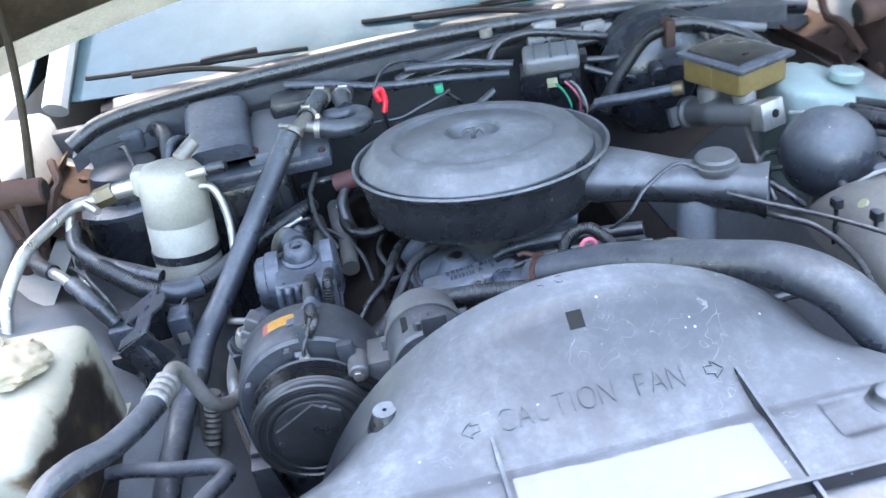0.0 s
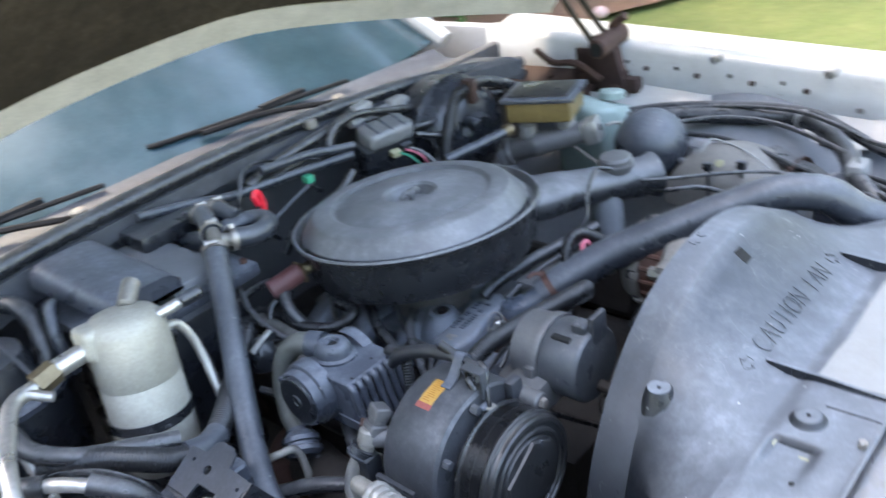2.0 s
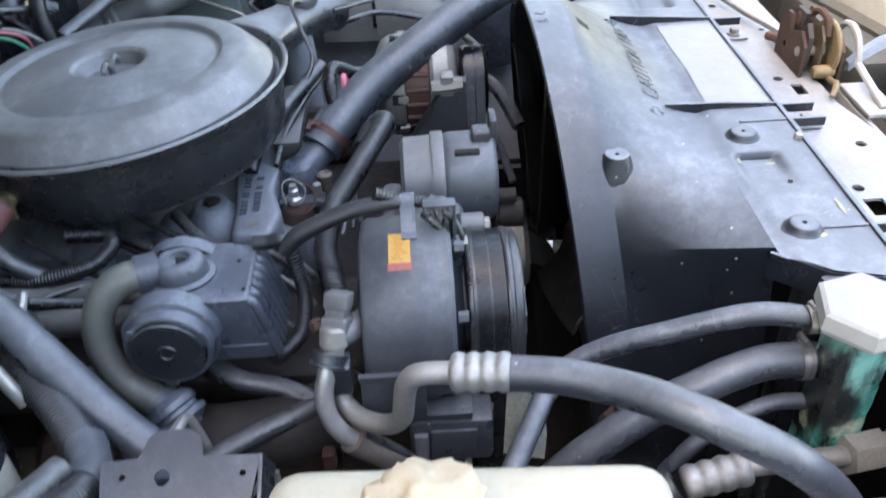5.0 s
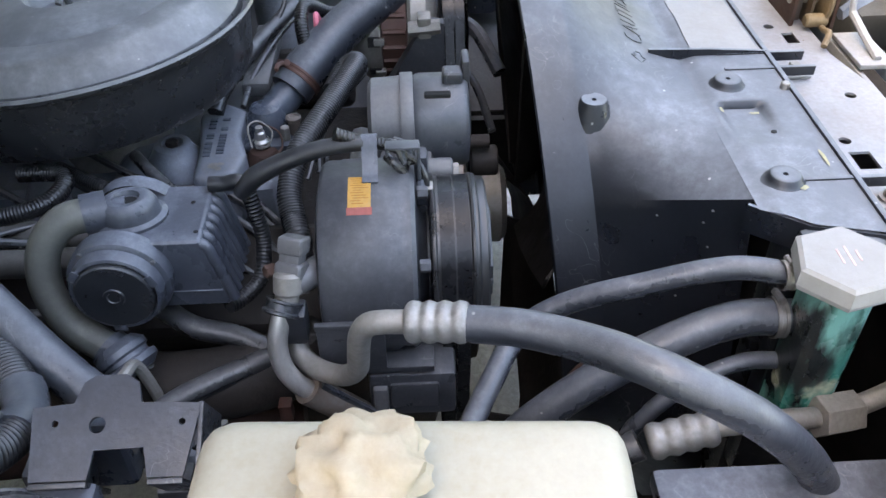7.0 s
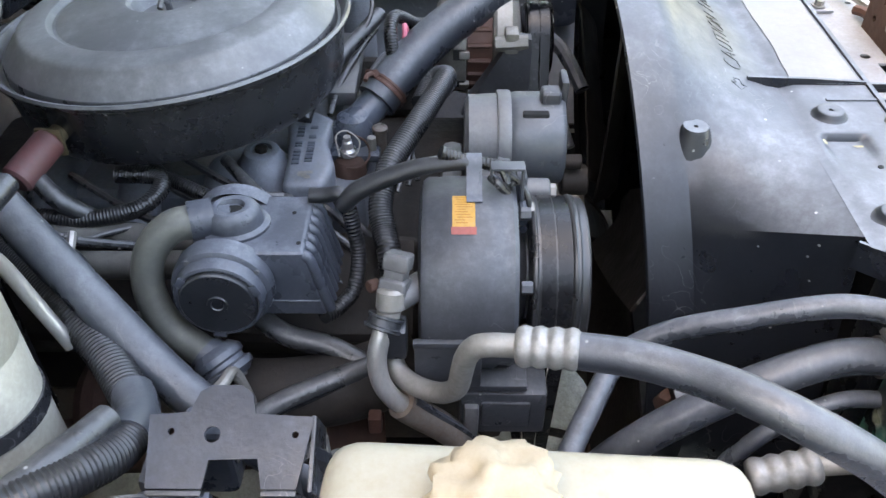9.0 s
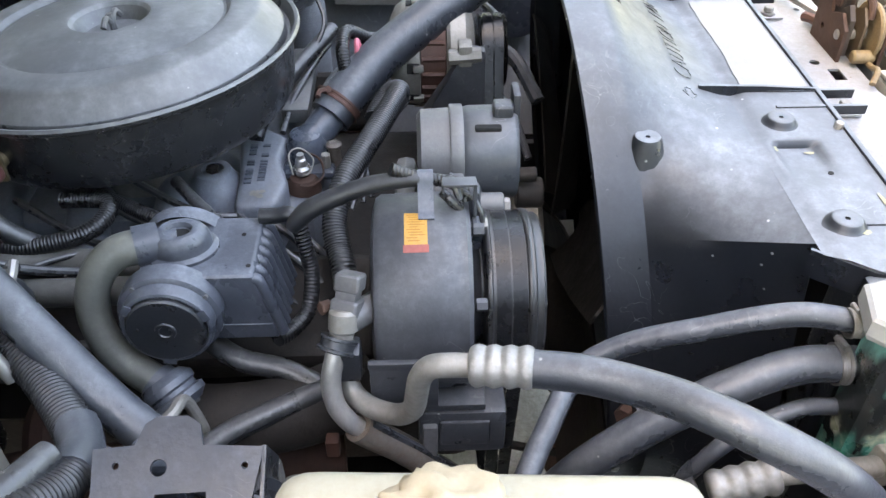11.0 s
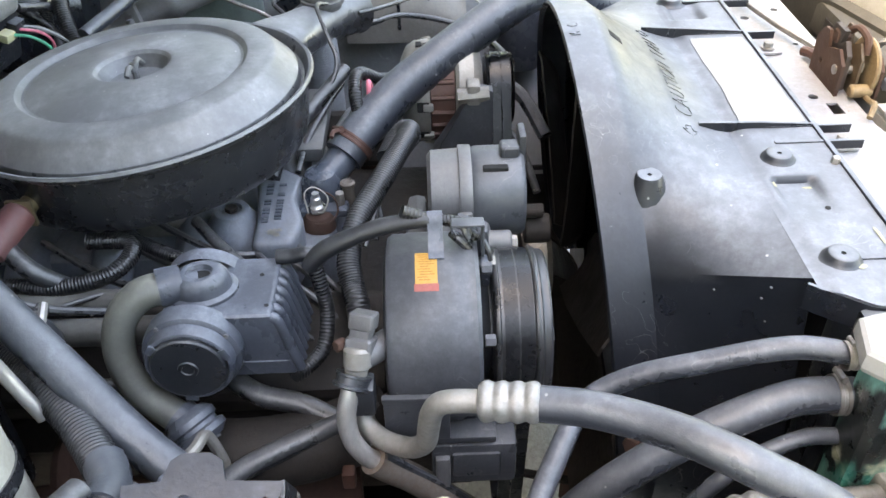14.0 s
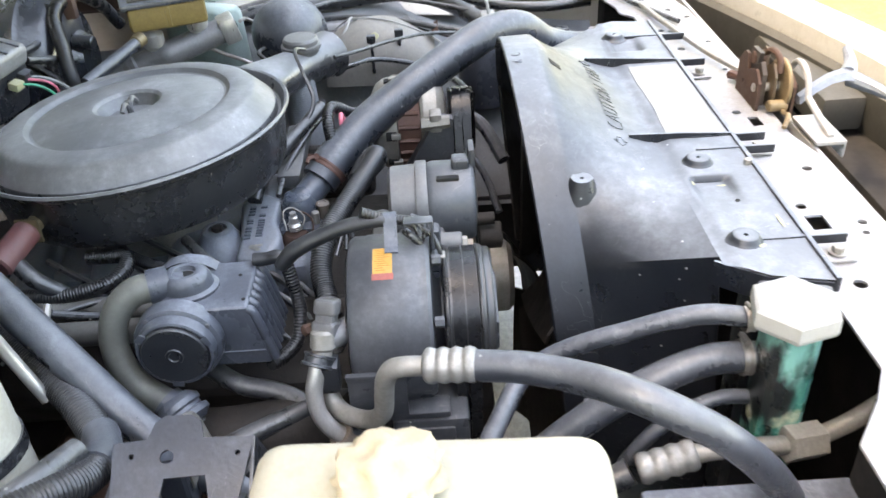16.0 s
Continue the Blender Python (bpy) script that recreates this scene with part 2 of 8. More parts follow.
M["firewall"] = mat("firewall", (0.035, 0.037, 0.042), 0.5, dust=(0.15, 0.13, 0.11), dust_amt=0.6, bump=0.3, top_dust_light=0.7)
M["hood_under"] = mat("hood_under", (0.012, 0.009, 0.006), 0.9, dust=(0.075, 0.058, 0.038), dust_amt=0.75, dust_scale=9, bump=0.9, bump_scale=45, spec=0.2, speck=(0.11, 0.09, 0.06))
M["tan_plate"] = mat("tan_plate", (0.22, 0.16, 0.09), 0.5, 0.2, dust=(0.09, 0.05, 0.03), dust_amt=0.6, dust_scale=40, bump=0.4)
M["lever_blue"] = mat("lever_blue", (0.13, 0.15, 0.19), 0.35, 0.3, dust=(0.10, 0.09, 0.08), dust_amt=0.4, dust_scale=20)
M["bracket_paint"] = mat("bracket_paint", (0.022, 0.026, 0.034), 0.4, dust=(0.16, 0.175, 0.20), dust_amt=0.33, dust_scale=16, dust_min=0.2, bump=0.3, scuff=0.3, speck=(0.10, 0.055, 0.035))
M["booster"] = mat("booster", (0.010, 0.012, 0.017), 0.24, dust=(0.13, 0.14, 0.16), dust_amt=0.35, dust_scale=12, top_dust_light=0.8, up_from=0.0, bump=0.15, spec=0.7)
M["mc_bore"] = mat("mc_bore", (0.10, 0.10, 0.105), 0.42, 0.3, dust=(0.16, 0.15, 0.14), dust_amt=0.55, dust_scale=20, bump=0.4)
M["module"] = mat("module", (0.20, 0.205, 0.215), 0.38, 0.3, dust=(0.14, 0.135, 0.13), dust_amt=0.5, dust_scale=18, bump=0.4)
M["pump_cover"] = mat("pump_cover", (0.060, 0.066, 0.076), 0.33, 0.25, dust=(0.19, 0.19, 0.19), dust_amt=0.5, dust_scale=12, bump=0.12, top_dust_light=0.7, up_from=0.0, scuff=0.4)
M["tower"] = mat("tower", (0.13, 0.125, 0.118), 0.5, dust=(0.27, 0.245, 0.21), dust_amt=0.8, dust_scale=12, dust_min=0.35, bump=0.3, top_dust_light=0.6, up_from=0.0)
M["dusty_pipe"] = mat("dusty_pipe", (0.052, 0.050, 0.047), 0.5, dust=(0.20, 0.19, 0.17), dust_amt=0.75, dust_scale=14, dust_min=0.4, bump=0.3, top_dust_light=0.75, up_from=-0.2)
M["cream"] = mat("cream", (0.50, 0.47, 0.40), 0.35, dust=(0.36, 0.32, 0.25), dust_amt=0.2, bump=0.03)
# blue base, film and specular tint paint in the mirrored sky
M["glassy"] = mat("glassy", (0.020, 0.042, 0.052), 0.03, spec=0.34, bump=0.0, var=0.15, tint=(0.66, 0.86, 1.0), dust=(0.16, 0.19, 0.21), dust_amt=0.10, dust_scale=2.5)
M["yellowed"] = mat("yellowed", (0.17, 0.12, 0.042), 0.35, dust=(0.10, 0.065, 0.025), dust_amt=0.5, var=0.2)
M["teal"] = mat("teal", (0.26, 0.335, 0.315), 0.32, dust=(0.24, 0.27, 0.24), dust_amt=0.45, dust_scale=8, var=0.1)
M["verdigris"] = mat("verdigris", (0.013, 0.016, 0.016), 0.30, spec=0.6, bump=0.15)
verdigris(M["verdigris"])
M["label_yellow"] = mat("label_yellow", (0.55, 0.26, 0.03), 0.6, dust=(0.30, 0.24, 0.14), dust_amt=0.5, dust_scale=40, bump=0)
M["label_print"] = mat("label_print", (0.36, 0.15, 0.02), 0.6, bump=0)
M["label_red"] = mat("label_red", (0.30, 0.06, 0.05), 0.6, bump=0, dust=(0.3, 0.2, 0.15), dust_amt=0.3)
M["red"] = mat("red", (0.75, 0.02, 0.04), 0.35, bump=0)
M["maroon"] = mat("maroon", (0.115, 0.026, 0.026), 0.5, dust=(0.10, 0.085, 0.085), dust_amt=0.6, dust_scale=30)
M["tan"] = mat("tan", (0.075, 0.052, 0.032), 0.5, dust=(0.06, 0.035, 0.022), dust_amt=0.7)
M["green"] = mat("green", (0.02, 0.28, 0.16), 0.45, bump=0)
M["pink"] = mat("pink", (0.6, 0.15, 0.2), 0.5, bump=0)
M["faded_red"] = mat("faded_red", (0.62, 0.42, 0.40), 0.8, bump=0)
M["copper"] = mat("copper", (0.085, 0.035, 0.025), 0.5, 0.2, dust=(0.08, 0.05, 0.04), dust_amt=0.5)
M["brass"] = mat("brass", (0.20, 0.16, 0.10), 0.45, 0.7, dust=(0.14, 0.10, 0.06), dust_amt=0.5)
M["silver_paint"] = mat("silver_paint", (0.38, 0.365, 0.315), 0.42, 0.20, dust=(0.30, 0.27, 0.205), dust_amt=0.55, bump=0.1, scuff=0.2)
M["belt"] = mat("belt", (0.006, 0.0065, 0.008), 0.17, dust=(0.022, 0.022, 0.023), dust_amt=0.3, spec=0.3)
M["rubber_green"] = mat("rubber_green", (0.060, 0.062, 0.056), 0.42, dust=(0.27, 0.265, 0.225), dust_amt=0.72, bump=0.25, top_dust_light=0.9, up_from=-0.2)
M["stained_alu"] = mat("stained_alu", (0.15, 0.14, 0.13), 0.5, 0.3, dust=(0.13, 0.075, 0.045), dust_amt=0.75, dust_scale=16, bump=0.3)
M["gloss_black"] = mat("gloss_black", (0.009, 0.0095, 0.011), 0.27, dust=(0.09, 0.09, 0.09), dust_amt=0.35, dust_scale=10, bump=0.08, spec=0.7)
# kept this dark to paint in the raised hood's shade on the nose
M["nose_shade"] = mat("nose_shade", (0.022, 0.022, 0.020), 0.6, dust=(0.050, 0.047, 0.040), dust_amt=0.6, dust_scale=12, bump=0.3)
M["cowl"] = mat("cowl", (0.022, 0.024, 0.029), 0.4, dust=(0.15, 0.155, 0.17), dust_amt=0.55, dust_scale=8, bump=0.3)
M["spring_steel"] = mat("spring_steel", (0.035, 0.030, 0.028), 0.55, 0.3, dust=(0.075, 0.048, 0.035), dust_amt=0.6, dust_scale=25, bump=0.5)
M["housing_blue"] = mat("housing_blue", (0.030, 0.040, 0.058), 0.26, dust=(0.16, 0.17, 0.185), dust_amt=0.45, dust_scale=25, bump=0.3, spec=0.6)
M["crayon"] = mat("crayon", (0.36, 0.33, 0.15), 0.8, bump=0, dust=(0.33, 0.33, 0.30), dust_amt=0.8, dust_scale=40)
M["hole"] = mat("hole", (0.008, 0.008, 0.008), 0.9, bump=0)


# ---- building tools ----
def solid(bm, geom, thickness):
    """Gives an open sheet its thickness."""
    bmesh.ops.recalc_face_normals(bm, faces=bm.faces[:])
    bm.normal_update()
    bmesh.ops.solidify(bm, geom=geom, thickness=thickness)


def part(name, bm, material, parent=None, label="", sharp=35.0, smooth=True):
    """Links a bmesh as one mesh object, under a thing or a part."""
    me = bpy.data.meshes.new(name)
    bmesh.ops.recalc_face_normals(bm, faces=bm.faces[:])
    bm.to_mesh(me)
    bm.free()
    me.materials.append(material)
    if smooth:
        me.shade_smooth()
        me.set_sharp_from_angle(angle=radians(sharp))
    ob = new(name, me)
    if parent:
        ob.parent = parent
        if parent.type == "EMPTY":
            ob.matrix_parent_inverse = parent.matrix_basis.inverted()
    if label:
        ob["label"] = label
    return ob


def thing(name, base, label, category, group="", kind=""):
    e = new(name)
    e.empty_display_size = 0.05
    e.location = base
    e.matrix_basis = Matrix.Translation(base)
    return tagged(e, label, category, group, kind)


def smooth_path(points, steps=8):
    """Catmull-Rom through the points."""
    p = [Vector(q) for q in points]
    if len(p) < 3:
        return [p[0].lerp(p[1], i / 6) for i in range(7)]
    p = [p[0] * 2 - p[1]] + p + [p[-1] * 2 - p[-2]]
    out = []
    for i in range(1, len(p) - 2):
        a, b, c, d = p[i - 1], p[i], p[i + 1], p[i + 2]
        for k in range(steps):
            t = k / steps
            out.append(0.5 * (2 * b + (c - a) * t + (2 * a - 5 * b + 4 * c - d) * t * t + (3 * b - a - 3 * c + d) * t ** 3))
    out.append(p[-2])
    return out


def tube_into(bm, points, r, segs=14, steps=8, straight=False, cap=True, pitch=0.0, depth=0.0):
    path = [Vector(q) for q in points] if straight else smooth_path(points, steps)
    if pitch:                                   # corrugated: resample evenly
        lens = [0.0]
        for a, b in zip(path, path[1:]):
            lens.append(lens[-1] + (b - a).length)
        count = max(4, int(lens[-1] / (pitch / 4)))
        res, j = [], 0
        for i in range(count + 1):
            s = lens[-1] * i / count
            while j < len(lens) - 2 and lens[j + 1] < s:
                j += 1
            u = (s - lens[j]) / max(1e-9, lens[j + 1] - lens[j])
            res.append(path[j].lerp(path[j + 1], u))
        path = res
    n = len(path)
    tang = [(path[min(i + 1, n - 1)] - path[max(i - 1, 0)]).normalized() for i in range(n)]
    up = Vector((0, 0, 1)) if abs(tang[0].z) < 0.9 else Vector((1, 0, 0))
    side = tang[0].cross(up).normalized()
    rings = []
    for i in range(n):
        side = (side - tang[i] * side.dot(tang[i])).normalized()
        nor = tang[i].cross(side)
        rr = r(i / (n - 1)) if callable(r) else r
        if pitch:
            rr -= depth * (0, 0.6, 1, 0.6)[i % 4]
        rings.append([bm.verts.new(path[i] + rr * (math.cos(2 * math.pi * k / segs) * side + math.sin(2 * math.pi * k / segs) * nor)) for k in range(segs)])
    for a, b in zip(rings, rings[1:]):
        for k in range(segs):
            bm.faces.new((a[k], a[(k + 1) % segs], b[(k + 1) % segs], b[k]))
    if cap:
        bm.faces.new(rings[0][::-1])
        bm.faces.new(rings[-1])
    return bm


def tube(points, r, **kw):
    return tube_into(bmesh.new(), points, r, **kw)


def lathe_into(bm, profile, m=Matrix(), segs=40, squash=None):
    """Turns (radius, height) pairs about z and lays them by m."""
    rings = []
    for r, h in profile:
        if r < 1e-6:
            rings.append([bm.verts.new(m @ Vector((0, 0, h)))])
        else:
            rings.append([bm.verts.new(m @ Vector((r * math.cos(2 * math.pi * k / segs), r * math.sin(2 * math.pi * k / segs), h))) for k in range(segs)])
    for a, b in zip(rings, rings[1:]):
        if len(a) == 1 and len(b) == 1:
            continue
        for k in range(segs):
            k2 = (k + 1) % segs
            if len(a) == 1:
                bm.faces.new((a[0], b[k2], b[k]))
            elif len(b) == 1:
                bm.faces.new((a[k], a[k2], b[0]))
            else:
                bm.faces.new((a[k], a[k2], b[k2], b[k]))
    return bm


def lathe(profile, m=Matrix(), segs=40):
    return lathe_into(bmesh.new(), profile, m, segs)


def box_into(bm, lo, hi, bevel=0.004, m=Matrix(), segs=2):
    tmp = bmesh.new()
    bmesh.ops.create_cube(tmp, size=1.0)
    lo, hi = Vector(lo), Vector(hi)
    for v in tmp.verts:
        v.co = Vector((lo[i] + (v.co[i] + 0.5) * (hi[i] - lo[i]) for i in range(3)))
    if bevel:
        bmesh.ops.bevel(tmp, geom=tmp.edges[:], offset=bevel, segments=segs, profile=0.6, affect="EDGES")
    tmp.transform(m)
    me = bpy.data.meshes.new("tmp")
    tmp.to_mesh(me)
    tmp.free()
    bm.from_mesh(me)
    bpy.data.meshes.remove(me)
    return bm


def box(lo, hi, bevel=0.004, m=Matrix(), segs=2):
    return box_into(bmesh.new(), lo, hi, bevel, m, segs)


def plate(outline, holes=(), thick=0.002, m=Matrix()):
    """A sheet in the xy plane with holes cut through, thick downwards, laid by m."""
    bm = bmesh.new()
    edges = []
    for loop in (outline, *holes):
        vs = [bm.verts.new((x, y, 0)) for x, y in loop]
        edges += [bm.edges.new((a, b)) for a, b in zip(vs, vs[1:] + vs[:1])]
    bmesh.ops.triangle_fill(bm, use_beauty=True, use_dissolve=False, edges=edges)
    got = bmesh.ops.extrude_face_region(bm, geom=bm.faces[:])
    for v in got["geom"]:
        if isinstance(v, bmesh.types.BMVert):
            v.co.z -= thick
    bm.transform(m)
    return bm


def ring2d(x, y, r, n=16):
    return [(x + r * math.cos(2 * math.pi * i / n), y + r * math.sin(2 * math.pi * i / n)) for i in range(n)]


def rect2d(x, y, w, h):
    return [(x - w / 2, y - h / 2), (x + w / 2, y - h / 2), (x + w / 2, y + h / 2), (x - w / 2, y + h / 2)]


def along(a, b):
    """A frame whose z runs from a to b, at a."""
    a, b = Vector(a), Vector(b)
    return Matrix.Translation(a) @ (b - a).to_track_quat("Z", "Y").to_matrix().to_4x4()


def rod(a, b, r, segs=24, bevel=0.0):
    h = (Vector(b) - Vector(a)).length
    e = min(bevel, r * 0.5)
    return lathe([(0, 0), (r - e, 0), (r, e), (r, h - e), (r - e, h), (0, h)], along(a, b), segs)


def hexrod(a, b, r):
    return rod(a, b, r, 6, 0.0008)


def clamp(parent, at, way, r, mat_="steel", name="clamp"):
    """A worm-drive band round a hose."""
    at, way = Vector(at), Vector(way).normalized()
    bm = lathe([(r, -0.0048), (r + 0.0013, -0.0048), (r + 0.0013, -0.0020), (r + 0.0006, -0.0014), (r + 0.0006, 0.0014), (r + 0.0013, 0.0020), (r + 0.0013, 0.0048), (r, 0.0048)], along(at, at + way), 28)
    side = way.cross(Vector((0.2, 0.3, 1))).normalized()
    up = side.cross(way)
    g = min(1.0, r / 0.020)
    c = at + up * (r + 0.003 * g)
    tube_into(bm, [c - side * 0.008 * g, c + side * 0.008 * g], 0.004 * g, segs=8, straight=True)
    tube_into(bm, [c + side * 0.008 * g, c + side * 0.012 * g], 0.0048 * g, segs=6, straight=True)
    return part(name, bm, M[mat_], parent, "worm-drive hose clamp")


# ---- ground and surroundings ----
def grid_ground(name, material, lo, hi, z, nx, ny, amp, label, category):
    bm = bmesh.new()
    rows = []
    for j in range(ny + 1):
        rows.append([bm.verts.new((lo[0] + (hi[0] - lo[0]) * i / nx, lo[1] + (hi[1] - lo[1]) * j / ny,
                                   z + amp * noise.noise(Vector((i * 0.7, j * 0.7, 3.1))))) for i in range(nx + 1)])
    for a, b in zip(rows, rows[1:]):
        for i in range(nx):
            bm.faces.new((a[i], a[i + 1], b[i + 1], b[i]))
    return tagged(part(name, bm, material), label, category, kind="structure")


# yellow dust colour paints sun dapples into the lawn
M["grass"] = mat("grass", (0.085, 0.125, 0.026), 0.9, dust=(0.24, 0.22, 0.07), dust_amt=0.8, dust_scale=0.6, grain=30, bump=0.8, bump_scale=40)
M["drive"] = mat("drive", (0.52, 0.50, 0.47), 0.9, dust=(0.17, 0.16, 0.15), dust_amt=0.85, dust_scale=55, grain=120, bump=0.6, bump_scale=150)
M["straw"] = mat("straw", (0.17, 0.085, 0.05), 0.95, dust=(0.26, 0.15, 0.09), dust_amt=0.7, dust_scale=6, bump=0.9, bump_scale=30)
M["leaf"] = mat("leaf", (0.045, 0.10, 0.022), 0.55, per_object=0.0, var=0.4, bump=0)
M["bark"] = mat("bark", (0.10, 0.075, 0.055), 0.9, bump=0.9, bump_scale=25)
grid_ground("ground", M["grass"], (-400, -400), (400, 400), -0.03, 8, 8, 0.0, "mown green lawn with yellow patches painted in as sun dapples", "lawn")
grid_ground("driveway", M["drive"], (-6, -7), (2.3, 9), 0.0, 40, 60, 0.006, "weathered pale concrete driveway with coarse aggregate", "driveway")
BED, BED_WAY, BED_OUT = Vector((4.5, 2.4, 0.0)), Vector((0.686, -0.728, 0.0)), Vector((0.728, 0.686, 0.0))
bm = bmesh.new()
rows = [[bm.verts.new(BED + BED_WAY * (-14 + 0.25 * i) + BED_OUT * ((0.45 * j if j else max(-0.7, min(0.33, -0.06 + 0.367 * (-14 + 0.25 * i)))) + (0.10 * noise.noise(Vector((i * 0.4, 0.3, 2.0))) if j == 0 else 0)) + Vector((0, 0, 0.02 + (0.03 * noise.noise(Vector((i * 0.9, j * 1.1, 5.0))) if j else 0)))) for j in range(10)] for i in range(86)]
for a, b in zip(rows, rows[1:]):
    for k in range(9):
        bm.faces.new((a[k], b[k], b[k + 1], a[k + 1]))
tagged(part("mulch_bed", bm, M["straw"]), "bed of reddish brown pine straw mulch under the hedge", "mulch", kind="structure")


def leaf_cloud(bm, centre, size, count, leaf, rng):
    for _ in range(count):
        d = Vector((rng.gauss(0, 1), rng.gauss(0, 1), rng.gauss(0, 1))).normalized() * rng.random() ** 0.35
        p = Vector(centre) + Vector((d.x * size[0], d.y * size[1], d.z * size[2]))
        q = Euler((rng.random() * 6.3, rng.random() * 6.3, rng.random() * 6.3)).to_matrix()
        s = leaf * (0.6 + 0.8 * rng.random())
        vs = [bm.verts.new(p + q @ Vector(c) * s) for c in ((-1, 0, 0), (0, -0.45, 0.1), (1, 0, 0), (0, 0.45, 0.1))]
        bm.faces.new(vs)


def hedge(x, y, seed):
    rng = random.Random(seed)
    t = thing("shrub", (x, y, 0), "dense dark green evergreen shrub beside the lawn", "shrub", "shrubs behind the lawn")
    bm = bmesh.new()
    for k in range(3):
        tube_into(bm, [(x, y, 0), (x + rng.uniform(-.3, .3), y + rng.uniform(-.3, .3), 0.7), (x + rng.uniform(-.4, .4), y + rng.uniform(-.4, .4), 1.5)], lambda u: 0.05 * (1 - 0.7 * u), segs=6)
    part("trunk", bm, M["bark"], t)
    bm = bmesh.new()
    for k in range(12):
        leaf_cloud(bm, (x + rng.uniform(-0.45, 0.45), y + rng.uniform(-0.45, 0.45), 0.22 + 1.8 * (k / 12) + 0.1 * rng.random()), (0.5, 0.5, 0.40), 260, 0.050, rng)
    part("crown", bm, M["leaf"], t, smooth=False)


for i in range(20):
    spot = BED + BED_WAY * (-11.0 + 0.85 * i) + BED_OUT * (1.0 + 0.12 * (i % 2))
    hedge(spot.x, spot.y, i)
tb_ = thing("ball", (4.289, 2.426, 0.0), "small pale pink ball on the mulch", "ball")
part("shell", lathe([(0.045 * math.sin(math.pi * k / 14), 0.05 - 0.045 * math.cos(math.pi * k / 14)) if 0 < k < 14 else (0, 0.05 - 0.045 * (1 if k == 0 else -1)) for k in range(15)], Matrix.Translation((4.289, 2.426, 0)), 24), M["faded_red"], tb_)


def tree(x, y, h, seed):
    rng = random.Random(seed)
    t = thing("tree", (x, y, 0), "tall broadleaf tree with full green crown, added out of view", "tree", "trees round the yard")
    bm = bmesh.new()
    tube_into(bm, [(x, y, -0.1), (x + 0.1, y, h * 0.3), (x - 0.1, y + 0.2, h * 0.6), (x, y, h * 0.9)], lambda u: 0.28 * (1 - 0.8 * u), segs=10)
    tips = []
    for k in range(9):
        a, z0 = k * 2.4, h * (0.12 + 0.075 * k)
        tip = (x + math.cos(a) * h * 0.22, y + math.sin(a) * h * 0.22, z0 + h * 0.14)
        tube_into(bm, [(x, y, z0), ((x + tip[0]) / 2, (y + tip[1]) / 2, z0 + h * 0.05), tip], lambda u: 0.10 * (1 - 0.8 * u), segs=6)
        tips.append(tip)
    part("trunk", bm, M["bark"], t)
    bm = bmesh.new()
    for tip in tips:
        for k in range(5):
            leaf_cloud(bm, (tip[0] + rng.uniform(-1.2, 1.2), tip[1] + rng.uniform(-1.2, 1.2), tip[2] + rng.uniform(-.8, 1.0)), (1.5, 1.5, 1.0), 130, 0.26, rng)
    part("crown", bm, M["leaf"], t, smooth=False)
    return t


# unseen trees added: the ring darkens the horizon, the last one shades the cowl
for i, (x, y, h) in enumerate([(19.0 * math.cos(a), 19.0 * math.sin(a), 15) for a in (k * math.pi / 8 + 0.2 for k in range(16)) if math.sin(a) > -0.8] + [(-14, -22, 10), (9, -25, 10), (5.6, 5.0, 14), (0.3, 7.4, 11)]):
    yard_tree = tree(x, y, h, 40 + i)
# long limb of the nearest tree reaching over the windshield
rng = random.Random(77)
part("bough", tube([(0.3, 7.3, 5.6), (0.1, 5.2, 7.2), (-0.3, 3.2, 8.0), (-0.6, 0.9, 8.3)], lambda u: 0.11 * (1 - 0.8 * u), segs=8), M["bark"], yard_tree)
bm = bmesh.new()
for x, y, z, w, n_leaf in ((-0.9, 0.8, 8.3, 0.55, 360), (-0.1, 0.9, 8.5, 0.40, 160), (0.7, 0.7, 8.4, 0.45, 150), (-1.8, 0.9, 8.2, 0.65, 460), (1.4, 0.9, 8.3, 0.4, 80), (0.2, 0.5, 8.3, 0.3, 90), (-0.5, 0.4, 8.2, 0.4, 180), (-1.4, 0.3, 8.2, 0.5, 280), (-2.5, 0.8, 8.2, 0.6, 300)):
    leaf_cloud(bm, (x, y, z), (w * 1.2, w * 0.8, w * 0.6), n_leaf, 0.10, rng)
part("bough_leaves", bm, M["leaf"], yard_tree, smooth=False)

# ---- car body ----
car = thing("car", (0, 0.2, 0), "white older sedan with its hood raised over the engine bay", "car")

# wing on the master-cylinder side: rail, outer skin, inner apron
def fender(sign, name):
    prof = [(0.700, 0.800), (0.765, 0.835), (0.775, 0.905), (0.790, 0.918), (0.815, 0.920), (0.823, 0.912), (0.840, 0.914), (0.90, 0.922), (0.955, 0.905), (0.985, 0.80), (0.99, 0.45)]
    bm = bmesh.new()
    rings = []
    for j in range(26):
        y = -0.98 + 1.45 * j / 25
        dz = 0.068 * (y + 0.6) if y < 0.45 else 0.068 * 1.05
        open_ = max(0.0, min(1.0, (-0.46 - y) / 0.24))
        rings.append([bm.verts.new((sign * (px + (0.062 * open_ if k == 0 else 0.0)), y, pz + dz + (0.082, 0.058)[k] * open_ if k < 2 else pz + dz)) for k, (px, pz) in enumerate(prof)])
    for a, b in zip(rings, rings[1:]):
        for k in range(len(prof) - 1):
            bm.faces.new((a[k], a[k + 1], b[k + 1], b[k]))
    solid(bm, geom=bm.faces[:], thickness=0.0015)
    return part(name, bm, M["car_white"], car, "white painted wing with folded inner rail", sharp=50)


